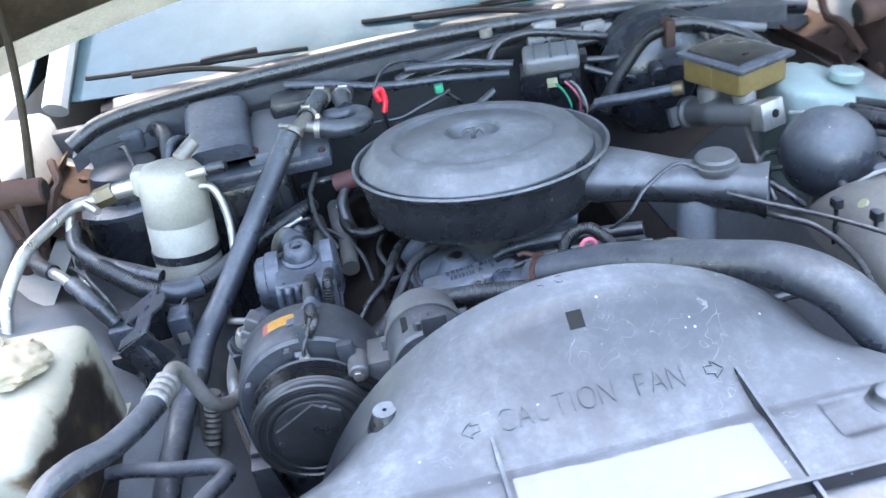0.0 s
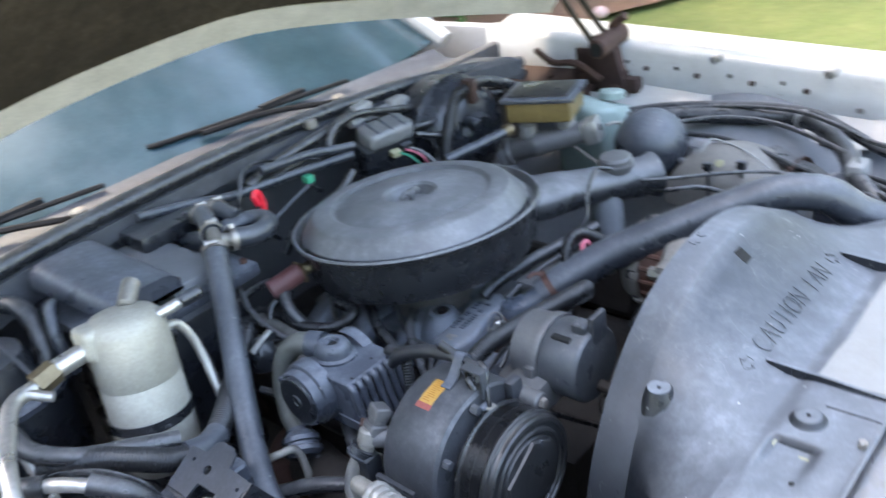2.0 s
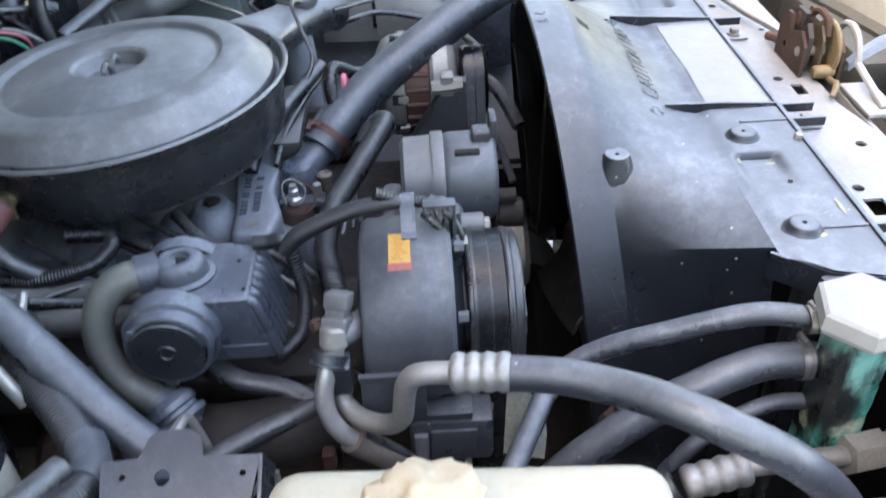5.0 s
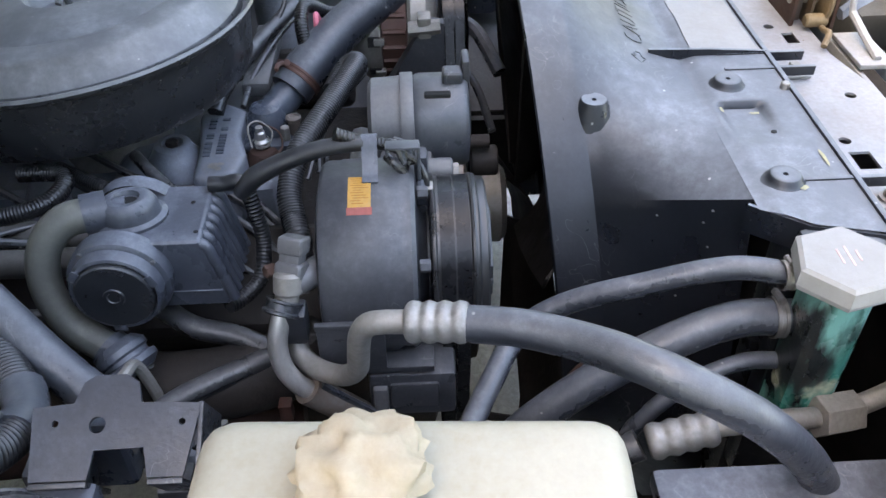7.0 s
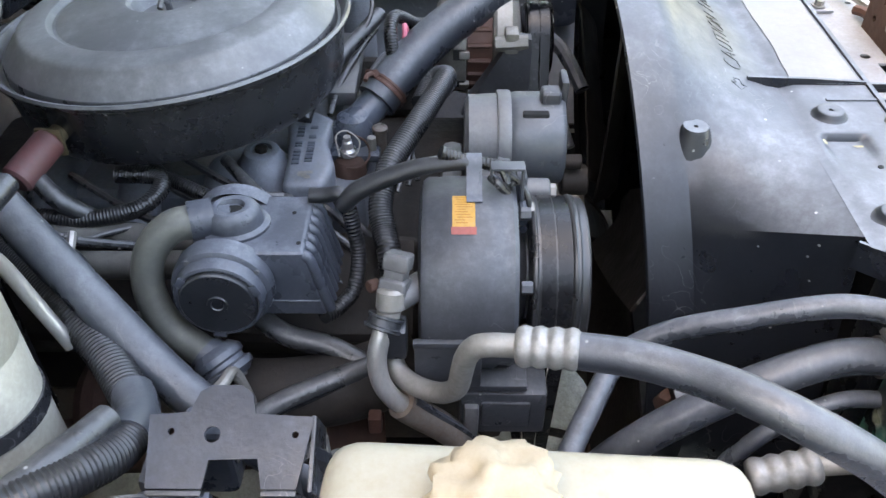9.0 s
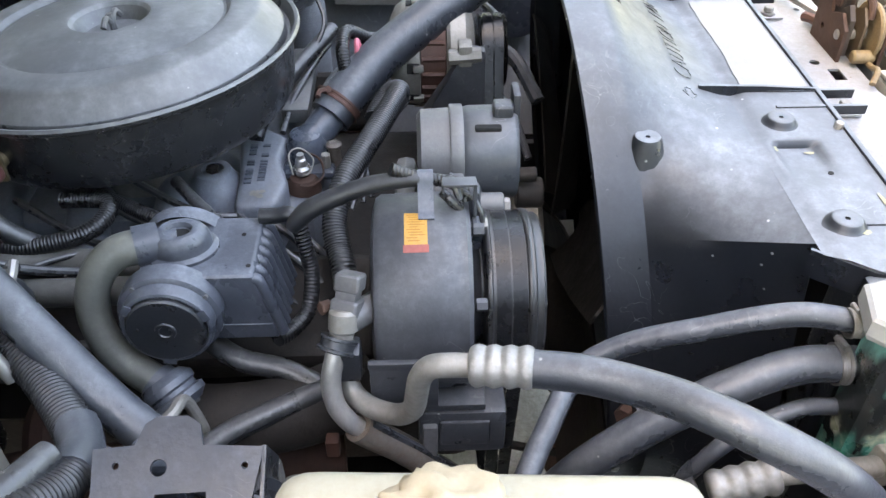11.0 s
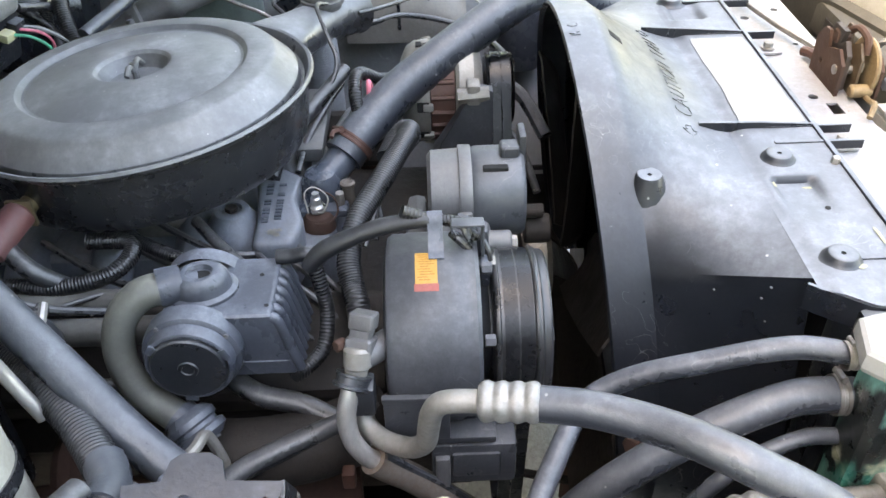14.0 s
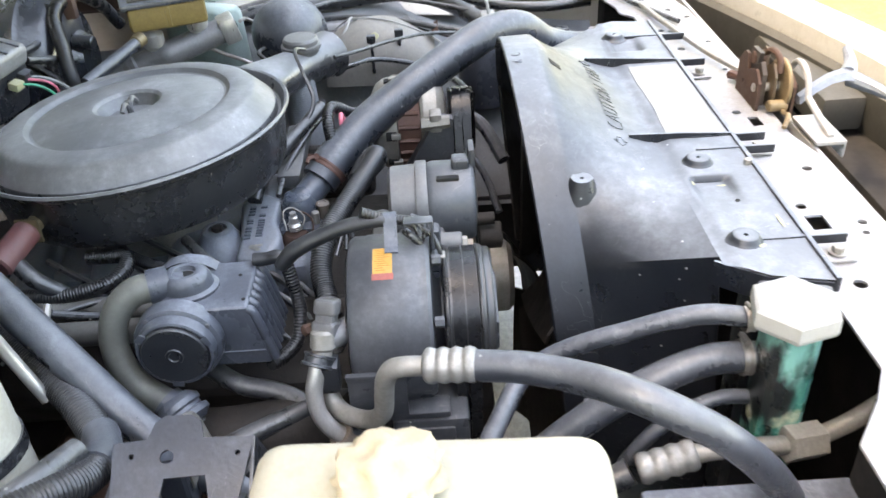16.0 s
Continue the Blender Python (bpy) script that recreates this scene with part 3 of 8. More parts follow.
fl_wing = fender(1, "fender")
fr_wing = fender(-1, "fender")
for y in (-0.608, -0.375, -0.144):
    z = 0.905 + 0.068 * (y + 0.6)
    bm = box((0.775, y - 0.012, z - 0.012), (0.800, y + 0.012, z + 0.010), 0.003)
    tube_into(bm, [(0.77, y, z), (0.755, y - 0.012, z + 0.012), (0.765, y - 0.02, z + 0.02)], 0.004, segs=8)
    part("clip", bm, M["alu_dull"], fl_wing, "bent metal clip")
for y, z in ((-0.60, 0.882), (-0.535, 0.868), (-0.437, 0.862), (-0.67, 0.892)):
    part("bolt", rod((0.765, y, z), (0.7605, y, z), 0.0055, 10, 0.001), M["stained_alu"], fl_wing, "rust-stained bolt")
for y in (-0.335, -0.225, -0.105, 0.015):
    z = 0.872 + 0.068 * (y + 0.6)
    part("bolt", rod((0.772, y, z), (0.7655, y, z), 0.0060, 10, 0.001), M["rust_dark"], fl_wing, "rusty bolt")
    part("bore", rod((0.775, y + 0.048, z + 0.012), (0.7700, y + 0.048, z + 0.012), 0.0045, 10), M["hole"], fl_wing)
part("slot", box((0.758, -0.548, 0.858), (0.768, -0.522, 0.868), 0.001), M["hole"], fl_wing)


def apron(sign):
    """Wheelhouse panel: a dusty hump between wing and engine."""
    bm = bmesh.new()
    rows = []
    for j in range(31):
        y = -0.76 + 1.14 * j / 30
        row = []
        for i in range(19):
            u = i / 18
            x = 0.40 + 0.375 * u
            hump = math.exp(-((y + 0.22) / 0.30) ** 2)
            dome = 0.045 * math.exp(-((y + 0.06) / 0.16) ** 2) * max(0.0, min(1.0, (u - 0.45) / 0.3)) if sign < 0 else 0.0
            z = dome + 0.52 + (0.30 + 0.02 * hump) * (1 - (1 - u) ** (2.6 if sign > 0 else 1.7)) * (0.62 + 0.38 * hump) + 0.03 * hump * math.sin(math.pi * u)
            if u > 0.86:
                z += (u - 0.86) * (0.30 if sign > 0 else 0.42)
            row.append(bm.verts.new((sign * x, y, z)))
        rows.append(row)
    for a, b in zip(rows, rows[1:]):
        for k in range(18):
            bm.faces.new((a[k], a[k + 1], b[k + 1], b[k]))
    solid(bm, geom=bm.faces[:], thickness=0.002)
    return part("inner_fender", bm, M["inner"], car, "dusty grey wheelhouse panel", sharp=60)


apron(1)
apron(-1)
# added dark sheets shut out the sunlit driveway at both sides
for sgn in (1, -1):
    part("splash_shield", box((sgn * 0.408 - 0.004, -0.80, 0.36), (sgn * 0.408 + 0.004, 0.43, 0.535), 0.002), M["dark"], car, "added dark sheet hiding the sunlit driveway")

# firewall, cowl and windscreen
part("firewall", box((-0.90, 0.43, 0.30), (0.90, 0.46, 0.955), 0.01), M["firewall"], car, "dark dusty firewall")
bm = bmesh.new()
prof = [(0.395, 0.93), (0.395, 0.962), (0.43, 0.968), (0.47, 0.955), (0.52, 0.955), (0.56, 0.975)]
rings = [[bm.verts.new((x, py - (0.19 * (abs(x) / 0.8) ** 3 if py < 0.44 else 0.0), pz - 0.03 * x * x)) for py, pz in prof] for x in (-0.67 + 1.34 * i / 24 for i in range(25))]
for a, b in zip(rings, rings[1:]):
    for k in range(len(prof) - 1):
        bm.faces.new((a[k], a[k + 1], b[k + 1], b[k]))
solid(bm, geom=bm.faces[:], thickness=0.002)
cowl = part("cowl", bm, M["cowl"], car, "dusty dark cowl trough")
for i in range(16):
    x = -0.62 + 0.022 * i
    part("louvre", box((x, 0.455, 0.949), (x + 0.010, 0.515, 0.956), 0.001), M["firewall"], cowl)
bm = bmesh.new()
rings = []
for i in range(21):
    x = -0.80 + 1.6 * i / 20
    bow = 0.16 * (x / 0.8) ** 2
    rings.append([bm.verts.new((x * (1 - 0.16 * v), 0.53 + bow + 0.62 * v, 0.955 - 0.03 * x * x + 0.44 * v)) for v in (0, 0.25, 0.5, 0.75, 1)])
for a, b in zip(rings, rings[1:]):
    for k in range(4):
        bm.faces.new((a[k], a[k + 1], b[k + 1], b[k]))
solid(bm, geom=bm.faces[:], thickness=0.005)
part("windshield", bm, M["glassy"], car, "tinted windshield with sky blue painted in, mirroring sky and trees")
for sign in (1, -1):
    part("a_pillar", tube([(sign * 0.83, 0.67, 0.93), (sign * 0.75, 1.02, 1.20), (sign * 0.69, 1.32, 1.40)], 0.028, segs=10), M["car_white"], car)
    part("door_skin", box((sign * 0.93 if sign > 0 else -0.98, 0.48, 0.30), (0.98 if sign > 0 else -0.93, 1.9, 0.945), 0.02), M["car_white"], car)
part("roof", box((-0.70, 1.20, 1.385), (0.70, 2.66, 1.42), 0.02), M["car_white"], car)
for sign in (1, -1):
    part("rear_door", box((sign * 0.93 if sign > 0 else -0.985, 1.91, 0.30), (0.985 if sign > 0 else -0.93, 2.75, 0.95), 0.02), M["car_white"], car, "white rear door")
    part("quarter_panel", box((sign * 0.90 if sign > 0 else -0.98, 2.76, 0.32), (0.98 if sign > 0 else -0.90, 4.15, 0.95), 0.05, Matrix(), 3), M["car_white"], car, "white rear quarter panel")
    part("c_pillar", tube([(sign * 0.69, 2.62, 1.395), (sign * 0.76, 2.95, 1.20), (sign * 0.83, 3.22, 0.945)], 0.05, segs=10), M["car_white"], car)
    part("b_pillar", tube([(sign * 0.70, 1.88, 1.39), (sign * 0.90, 1.90, 0.94)], 0.03, segs=8), M["car_white"], car)
    bm = bmesh.new()
    vs = [bm.verts.new((sign * px, py, pz)) for px, py, pz in ((0.91, 0.75, 0.945), (0.71, 1.33, 1.385), (0.71, 2.60, 1.385), (0.86, 3.15, 0.945))]
    bm.faces.new(vs)
    solid(bm, geom=bm.faces[:], thickness=0.004)
    part("side_window", bm, M["glassy"], car, "dark tinted side glass")
part("trunk_lid", box((-0.89, 3.24, 0.90), (0.89, 4.13, 0.965), 0.03, Matrix(), 3), M["car_white"], car, "white trunk lid")
part("tail_panel", box((-0.93, 4.08, 0.36), (0.93, 4.16, 0.93), 0.02), M["car_white"], car)
part("rear_bumper", box((-0.97, 4.14, 0.36), (0.97, 4.26, 0.56), 0.03, Matrix(), 3), M["alu"], car, "dull chrome rear bumper")
bm = bmesh.new()
bm.faces.new([bm.verts.new(p) for p in ((-0.70, 2.62, 1.392), (0.70, 2.62, 1.392), (0.82, 3.24, 0.955), (-0.82, 3.24, 0.955))])
solid(bm, geom=bm.faces[:], thickness=0.005)
part("rear_window", bm, M["glassy"], car, "dark sloping rear window")
part("cabin_floor", box((-0.93, 0.62, 0.28), (0.93, 4.05, 0.33), 0.01), M["dark"], car)
part("dashboard", box((-0.74, 0.62, 0.60), (0.74, 1.25, 0.93), 0.04), M["dark"], car)


def wiper(x0, x1, y):
    t = thing("wiper", (x0, y, 0.96), "black windshield wiper arm with worn blade", "wiper", "wipers on the cowl")
    bm = tube([(x0, y, 0.965), ((x0 + x1) / 2, y + 0.05, 0.988), (x1, y + 0.075, 0.995)], 0.006, segs=6)
    part("arm", bm, M["dark"], t)
    bm = tube([(x0 + 0.08, y + 0.055, 0.982), (x1 - 0.05, y + 0.095, 1.000), (x1 + (x1 - x0) * 0.35, y + 0.11, 1.002)], 0.005, segs=6)
    box_into(bm, ((x0 + x1) / 2, y + 0.07, 0.985), ((x0 + x1) / 2 + 0.12, y + 0.085, 1.0), 0.002)
    part("blade", bm, M["dark"], t)
    part("pivot", rod((x0, y, 0.945), (x0, y, 0.98), 0.014, 16, 0.003), M["alu_dull"], t)


wiper(-0.33, -0.62, 0.50)
wiper(0.28, -0.02, 0.49)

# rubber seal along the cowl
SEAL = [(-0.70, 0.30, 0.965), (-0.63, 0.33, 0.99), (-0.50, 0.362, 0.995), (-0.30, 0.378, 0.999), (0.0, 0.382, 1.002), (0.30, 0.378, 0.985), (0.55, 0.366, 0.955), (0.74, 0.345, 0.918)]
t = thing("cowl_seal", (0, 0.38, 0.96), "long black rubber weatherstrip along the cowl", "seal")
bm = tube(SEAL, 0.016, segs=12, steps=8)
part("bulb", bm, M["rubber"], t)
bm = bmesh.new()
pts = smooth_path(SEAL, 8)
strip = [[bm.verts.new(p + Vector(o)) for o in ((0, 0.01, -0.010), (0, -0.016, -0.016), (0, -0.018, -0.045), (0, 0.012, -0.045))] for p in pts]
for a, b in zip(strip, strip[1:]):
    for k in range(4):
        bm.faces.new((a[k], a[(k + 1) % 4], b[(k + 1) % 4], b[k]))
part("lip", bm, M["cowl"], t, "dull grey metal carrier strip")

# raised hood
hood = thing("hood", (0, 0.45, 1.10), "raised white hood with grimy dark insulated underside", "hood")
HOOD_A = radians(52)
def hood_point(x, s, lift=0.0):
    """s runs from the rear edge up along the panel."""
    crown, sweep = -0.068 * (x / 0.8) ** 2 if x < 0 else -0.24 * x * x / (x + 0.2), 0.17 * (abs(x) / 0.8) ** 3
    return Vector((x, 0.455 - sweep - s * math.cos(HOOD_A) + lift * math.sin(HOOD_A), 1.188 + crown + s * math.sin(HOOD_A) + lift * math.cos(HOOD_A)))

def hood_sheet(xs, ss, lift, thick):
    bm = bmesh.new()
    rows = [[bm.verts.new(hood_point(x, s, lift)) for x in xs] for s in ss]
    for a, b in zip(rows, rows[1:]):
        for k in range(len(xs) - 1):
            bm.faces.new((a[k], a[k + 1], b[k + 1], b[k]))
    solid(bm, geom=bm.faces[:], thickness=thick)
    return bm

xs = [-0.80 + 1.6 * i / 20 for i in range(21)]
part("skin", hood_sheet(xs, [0.05 * i for i in range(28)], 0.030, 0.002), M["car_white"], hood)
part("rear_edge", hood_sheet(xs, [0.0, 0.02, 0.04, 0.058], 0.004, 0.02), M["cream"], hood, "cream painted folded edge of the hood")
part("insulation", hood_sheet([x * 0.93 for x in xs], [0.062 + 0.05 * i for i in range(25)], 0.002, 0.02), M["hood_under"], hood, "grimy dark insulation pad")
for x, s in ((-0.62, 0.16), (-0.1, 0.2), (0.45, 0.17), (0.2, 0.55), (-0.4, 0.6)):
    c, d = hood_point(x, s, -0.003), hood_point(x, s, -0.030)
    part("fastener", rod(c, c.lerp(d, 0.4), 0.022, 16, 0.003), M["hood_under"], hood)
for x, s, r in ((-0.50, 0.17, 0.030), (-0.56, 0.36, 0.036), (-0.30, 0.30, 0.026), (0.06, 0.13, 0.020), (0.28, 0.30, 0.030), (0.52, 0.33, 0.034)):
    c, d = hood_point(x, s, -0.0195), hood_point(x, s, -0.022)
    part("recess", lathe([(0, 0), (r * 0.85, 0), (r, 0.0012), (r * 1.06, 0.0030), (r * 0.98, 0.0030), (r * 0.9, 0.0010), (0, 0.0008)], along(c, d), 24), M["dark"], hood, "dark pressed recess")


def hinge(sign):
    t = thing("spring_hinge_assembly", (sign * 0.76, 0.1, 0.86), "rusty brown hood hinge with coil spring tube", "hinge", "hood hinges")
    X = sign
    bm = box((0.738, 0.05, 0.85), (0.756, 0.19, 0.915), 0.006)
    box_into(bm, (0.732, 0.02, 0.865), (0.762, 0.09, 0.90), 0.008)
    box_into(bm, (0.742, 0.12, 0.90), (0.752, 0.18, 0.96), 0.004)
    box_into(bm, (0.728, 0.10, 0.852), (0.745, 0.16, 0.88), 0.005)
    if X < 0:
        bmesh.ops.scale(bm, vec=(-1, 1, 1), verts=bm.verts)
    part("bracket", bm, M["rust_dark"], t)
    part("spring_tube", rod((X * 0.69, 0.09, 0.975), (X * 0.80, 0.09, 0.985), 0.022, 24, 0.003), M["rust"], t, "rusty brown spring tube")
    part("tube_end", rod((X * 0.6885, 0.09, 0.9748), (X * 0.6935, 0.09, 0.9754), 0.0165, 18), M["hole"], t)
    bm = tube([(X * 0.745, 0.06, 0.90), (X * 0.765, 0.085, 0.95), (X * 0.775, 0.10, 1.0), (X * 0.77, 0.06, 1.03)], 0.010, segs=8)
    part("link", bm, M["rust"], t)
    for dx in (0.0, 0.055):
        bm = tube([(X * (0.715 + dx), 0.11, 0.98), (X * (0.705 + dx), 0.18, 1.09), (X * (0.70 + dx), 0.24, 1.22), (X * (0.70 + dx), 0.22, 1.36)], 0.0068, segs=8)
        part("arm", bm, M["hood_under"], t)
    bm = bmesh.new()
    vs = [bm.verts.new((X * px, py, pz)) for px in (0.728, 0.737) for py, pz in ((0.04, 0.855), (0.19, 0.865), (0.16, 0.92), (0.11, 0.985), (0.075, 0.985), (0.06, 0.92))]
    bmesh.ops.convex_hull(bm, input=vs)
    part("side_plate", bm, M["rust_dark"], t, "flaking rusty side plate")
    part("link", tube([(X * 0.715, 0.10, 0.90), (X * 0.71, 0.16, 0.935), (X * 0.72, 0.23, 0.93), (X * 0.74, 0.29, 0.95)], 0.008, segs=6), M["rust"], t)
    for p in ((0.748, 0.07, 0.875), (0.748, 0.15, 0.895), (0.75, 0.11, 0.985)):
        part("pivot", rod((X * (p[0] - 0.025), p[1], p[2]), (X * (p[0] + 0.02), p[1], p[2]), 0.012, 12, 0.002), M["rust"], t)


hinge(1)
hinge(-1)
for sgn in (1, -1):
    m = Matrix.Translation((sgn * 0.730, 0.255, 0.882)) @ Matrix.Rotation(radians(-28 * sgn), 4, "Y")
    recess = part("hinge_pocket", box((-0.040, -0.13, -0.002), (0.040, 0.15, 0.002), 0.001, m), M["rust_dark"], car, "rusty hinge pocket beside the cowl")
    for y in (-0.09, 0.0, 0.09):
        part("bolt", rod(m @ Vector((0.01, y, 0.002)), m @ Vector((0.01, y, 0.009)), 0.008, 6), M["rust"], recess)
    part("stay", box((-0.036, -0.128, 0.0), (-0.032, 0.148, 0.030), 0.001, m), M["rust"], recess, "folded rusty flange")

# radiator support: pressed sheet with slots
HOLES = [rect2d(-0.05, -0.815, 0.026, 0.014), ring2d(-0.020, -0.800, 0.006), ring2d(0.215, -0.792, 0.006), rect2d(0.285, -0.80, 0.026, 0.016), ring2d(0.30, -0.782, 0.005),
         rect2d(-0.295, -0.795, 0.028, 0.020), ring2d(-0.262, -0.790, 0.006), ring2d(-0.405, -0.79, 0.007), rect2d(0.47, -0.79, 0.022, 0.014), ring2d(0.54, -0.80, 0.007),
         ring2d(0.40, -0.82, 0.006), ring2d(0.10, -0.835, 0.006), ring2d(0.125, -0.832, 0.004), ring2d(-0.18, -0.83, 0.006), ring2d(-0.30, -0.84, 0.005), ring2d(-0.32, -0.835, 0.004),
         ring2d(0.36, -0.842, 0.005), ring2d(0.24, -0.842, 0.005), ring2d(0.60, -0.79, 0.006), rect2d(-0.50, -0.81, 0.03, 0.018), ring2d(-0.56, -0.80, 0.008)]
sup = thing("radiator_support", (0, -0.80, 0.3), "pale grey pressed steel radiator support with slots", "panel")
OUT = [(-0.76, -0.70), (-0.60, -0.70), (-0.555, -0.735), (-0.52, -0.755), (0.375, -0.755), (0.40, -0.735), (0.43, -0.735), (0.64, -0.68), (0.76, -0.64), (0.76, -0.78), (0.60, -0.815), (0.40, -0.855),
       (0.10, -0.862), (0.02, -0.845), (-0.09, -0.845), (-0.17, -0.862), (-0.40, -0.865), (-0.60, -0.85), (-0.76, -0.82)]
part("panel", plate(OUT, HOLES, 0.003, Matrix.Translation((0, 0, 0.894))), M["panel"], sup)
bm = box((-0.60, -0.868, 0.78), (0.60, -0.862, 0.890), 0.002)
part("front_flange", bm, M["panel"], sup)
part("lower_beam", box((-0.62, -0.87, 0.28), (0.62, -0.80, 0.36), 0.01), M["dark"], sup)
for x in (-0.60, 0.55):
    part("side_post", box((x, -0.84, 0.30), (x + 0.06, -0.74, 0.89), 0.01), M["dark"], sup)
bm = tube([(0.42, -0.775, 0.902), (0.30, -0.79, 0.905), (0.17, -0.815, 0.906), (0.10, -0.835, 0.907), (0.06, -0.85, 0.905)], 0.0045, segs=8)
part("release_cable", bm, M["steel"], sup, "thin steel hood release cable")

# radiator
rad = thing("radiator", (0, -0.74, 0.3), "dark finned radiator behind the fan shroud", "radiator")
part("core", box((-0.36, -0.75, 0.33), (0.36, -0.70, 0.87), 0.004), M["dark"], rad)
for x in (-0.40, 0.36):
    part("side_tank", box((x, -0.75, 0.33), (x + 0.04, -0.69, 0.88), 0.01), M["plastic"], rad)

# added unseen panel, keeps the sunlit ground ahead out of sight
con = thing("condenser", (0, -0.87, 0.36), "added black condenser panel ahead of the radiator, hiding sunlit ground", "condenser")
part("core", box((-0.60, -0.876, 0.36), (0.58, -0.869, 0.785), 0.002), M["dark"], con)
part("side_rail", box((-0.615, -0.880, 0.36), (-0.600, -0.866, 0.79), 0.002), M["plastic"], con)
part("side_rail", box((0.580, -0.880, 0.36), (0.595, -0.866, 0.79), 0.002), M["plastic"], con)

# front panel ahead of the support
fr = thing("front_panel", (0, -1.05, 0.3), "white front header panel over the grille opening", "panel")
bm = bmesh.new()
prof = [(0.012, 0.842), (0.014, 0.878), (0.006, 0.888), (-0.06, 0.886), (-0.12, 0.84), (-0.14, 0.55)]
rings = [[bm.verts.new((-0.99 + 1.98 * i / 24, -1.11 + 0.30 * abs(-0.99 + 1.98 * i / 24) ** 1.5 * (1 if pz > 0.81 else 1.0) + py, pz)) for py, pz in prof] for i in range(25)]
for a, b in zip(rings, rings[1:]):
    for k in range(len(prof) - 1):
        bm.faces.new((a[k], a[k + 1], b[k + 1], b[k]))
solid(bm, geom=bm.faces[:], thickness=0.003)
part("header", bm, M["car_white"], fr)
# dark sheet over the header's inner face stands in for shade
bm = bmesh.new()
rings = [[bm.verts.new((-0.90 + 1.80 * i / 24, -1.103 + 0.30 * abs(-0.90 + 1.80 * i / 24) ** 1.5 + py, pz)) for py, pz in ((0.012, 0.846), (0.022, 0.838), (0.020, 0.79), (0.004, 0.74), (-0.006, 0.62))] for i in range(25)]
for a, b in zip(rings, rings[1:]):
    for k in range(4):
        bm.faces.new((a[k], a[k + 1], b[k + 1], b[k]))
solid(bm, geom=bm.faces[:], thickness=0.003)
part("header_liner", bm, M["nose_shade"], fr, "dark olive sheet painted as shade on the inner face of the header")
# shell and ducts coloured dark for the shaded nose cavity
part("grille_shell", box((-0.62, -1.085, 0.74), (0.62, -1.00, 0.765), 0.006), M["dark"], fr)
part("headlamp_duct", box((0.44, -1.0, 0.60), (0.80, -0.89, 0.765), 0.012), M["dark"], fr)
part("headlamp_duct", box((-0.80, -1.0, 0.60), (-0.44, -0.89, 0.765), 0.012), M["dark"], fr)
for i in range(36):
    x = -0.62 + 0.036 * i
    part("grille_bar", box((x, -1.06, 0.45), (x + 0.012, -1.035, 0.742), 0.002), M["cream"], fr)
part("undertray", box((-0.70, -0.96, 0.42), (0.70, -0.88, 0.44), 0.004), M["dark"], fr)

# hood latch on the support: plates stacked one before the other
la = thing("hood_latch", (-0.02, -0.845, 0.894), "rusty brown hood latch of stacked plates with grey lever", "latch")


def stack_plate(name, x, z, w, h, y, thick, material, cut=0.0):
    pts = [(x - w / 2, z - h / 2), (x + w / 2, z - h / 2), (x + w / 2, z + h * 0.25), (x + w * 0.3, z + h / 2), (x + cut, z + h / 2), (x + cut * 0.4, z + h * 0.22), (x - w * 0.28, z + h * 0.36), (x - w / 2, z + h * 0.15)]
    return part(name, plate(pts, [ring2d(x + w * 0.2, z - h * 0.1, 0.004, 10)], thick, Matrix.Translation((0, y, 0)) @ Matrix.Rotation(radians(90), 4, "X")), M[material], la)


stack_plate("back_plate", 0.018, 0.922, 0.078, 0.068, -0.828, 0.004, "rust", 0.012)
stack_plate("jaw", 0.014, 0.932, 0.058, 0.066, -0.836, 0.006, "spring_steel", -0.01)
stack_plate("mid_plate", 0.006, 0.930, 0.062, 0.074, -0.846, 0.003, "tan", 0.01)
stack_plate("front_plate", -0.004, 0.922, 0.066, 0.062, -0.868, 0.004, "rust", 0.0)
part("disc", lathe([(0.006, 0), (0.033, 0), (0.035, 0.002), (0.033, 0.006), (0.006, 0.006)], along((-0.006, -0.856, 0.926), (-0.006, -1.0, 0.926)), 28), M["tan_plate"], la, "tan corroded plate")
part("roller", rod((0.022, -0.828, 0.952), (0.022, -0.848, 0.952), 0.010, 18, 0.003), M["rust"], la)
part("pin", rod((-0.006, -0.822, 0.922), (-0.006, -0.876, 0.922), 0.006, 12, 0.001), M["steel"], la)
part("bushing", rod((-0.030, -0.836, 0.905), (-0.030, -0.862, 0.905), 0.008, 14, 0.002), M["tan_plate"], la)
part("spring", tube([(0.040 + 0.010 * math.cos(k * 0.8), -0.836 - 0.0012 * k, 0.915 + 0.011 * math.sin(k * 0.8)) for k in range(24)], 0.0026, segs=6, steps=3), M["rust"], la)
part("hook", tube([(0.020, -0.842, 0.958), (0.005, -0.846, 0.968), (-0.012, -0.850, 0.962), (-0.018, -0.850, 0.945)], 0.0045, segs=8), M["rust"], la)
part("striker_wire", tube([(-0.085, -0.838, 0.900), (-0.070, -0.848, 0.908), (-0.050, -0.852, 0.902), (-0.030, -0.856, 0.898)], 0.0035, segs=8), M["tan_plate"], la)
part("arm_rim", tube([(-0.014 + 0.036 * math.cos(a), -0.879, 0.912 + 0.044 * math.sin(a)) for a in (2.9, 2.3, 1.7, 1.1, 0.5)], 0.0040, segs=8), M["panel"], la, "pale edge of the lever plate")
part("arm_stay", tube([(-0.049, -0.879, 0.922), (-0.075, -0.882, 0.912), (-0.118, -0.884, 0.900)], 0.0045, segs=8), M["panel"], la, "pale bent stay")
bm = bmesh.new()
rows = []
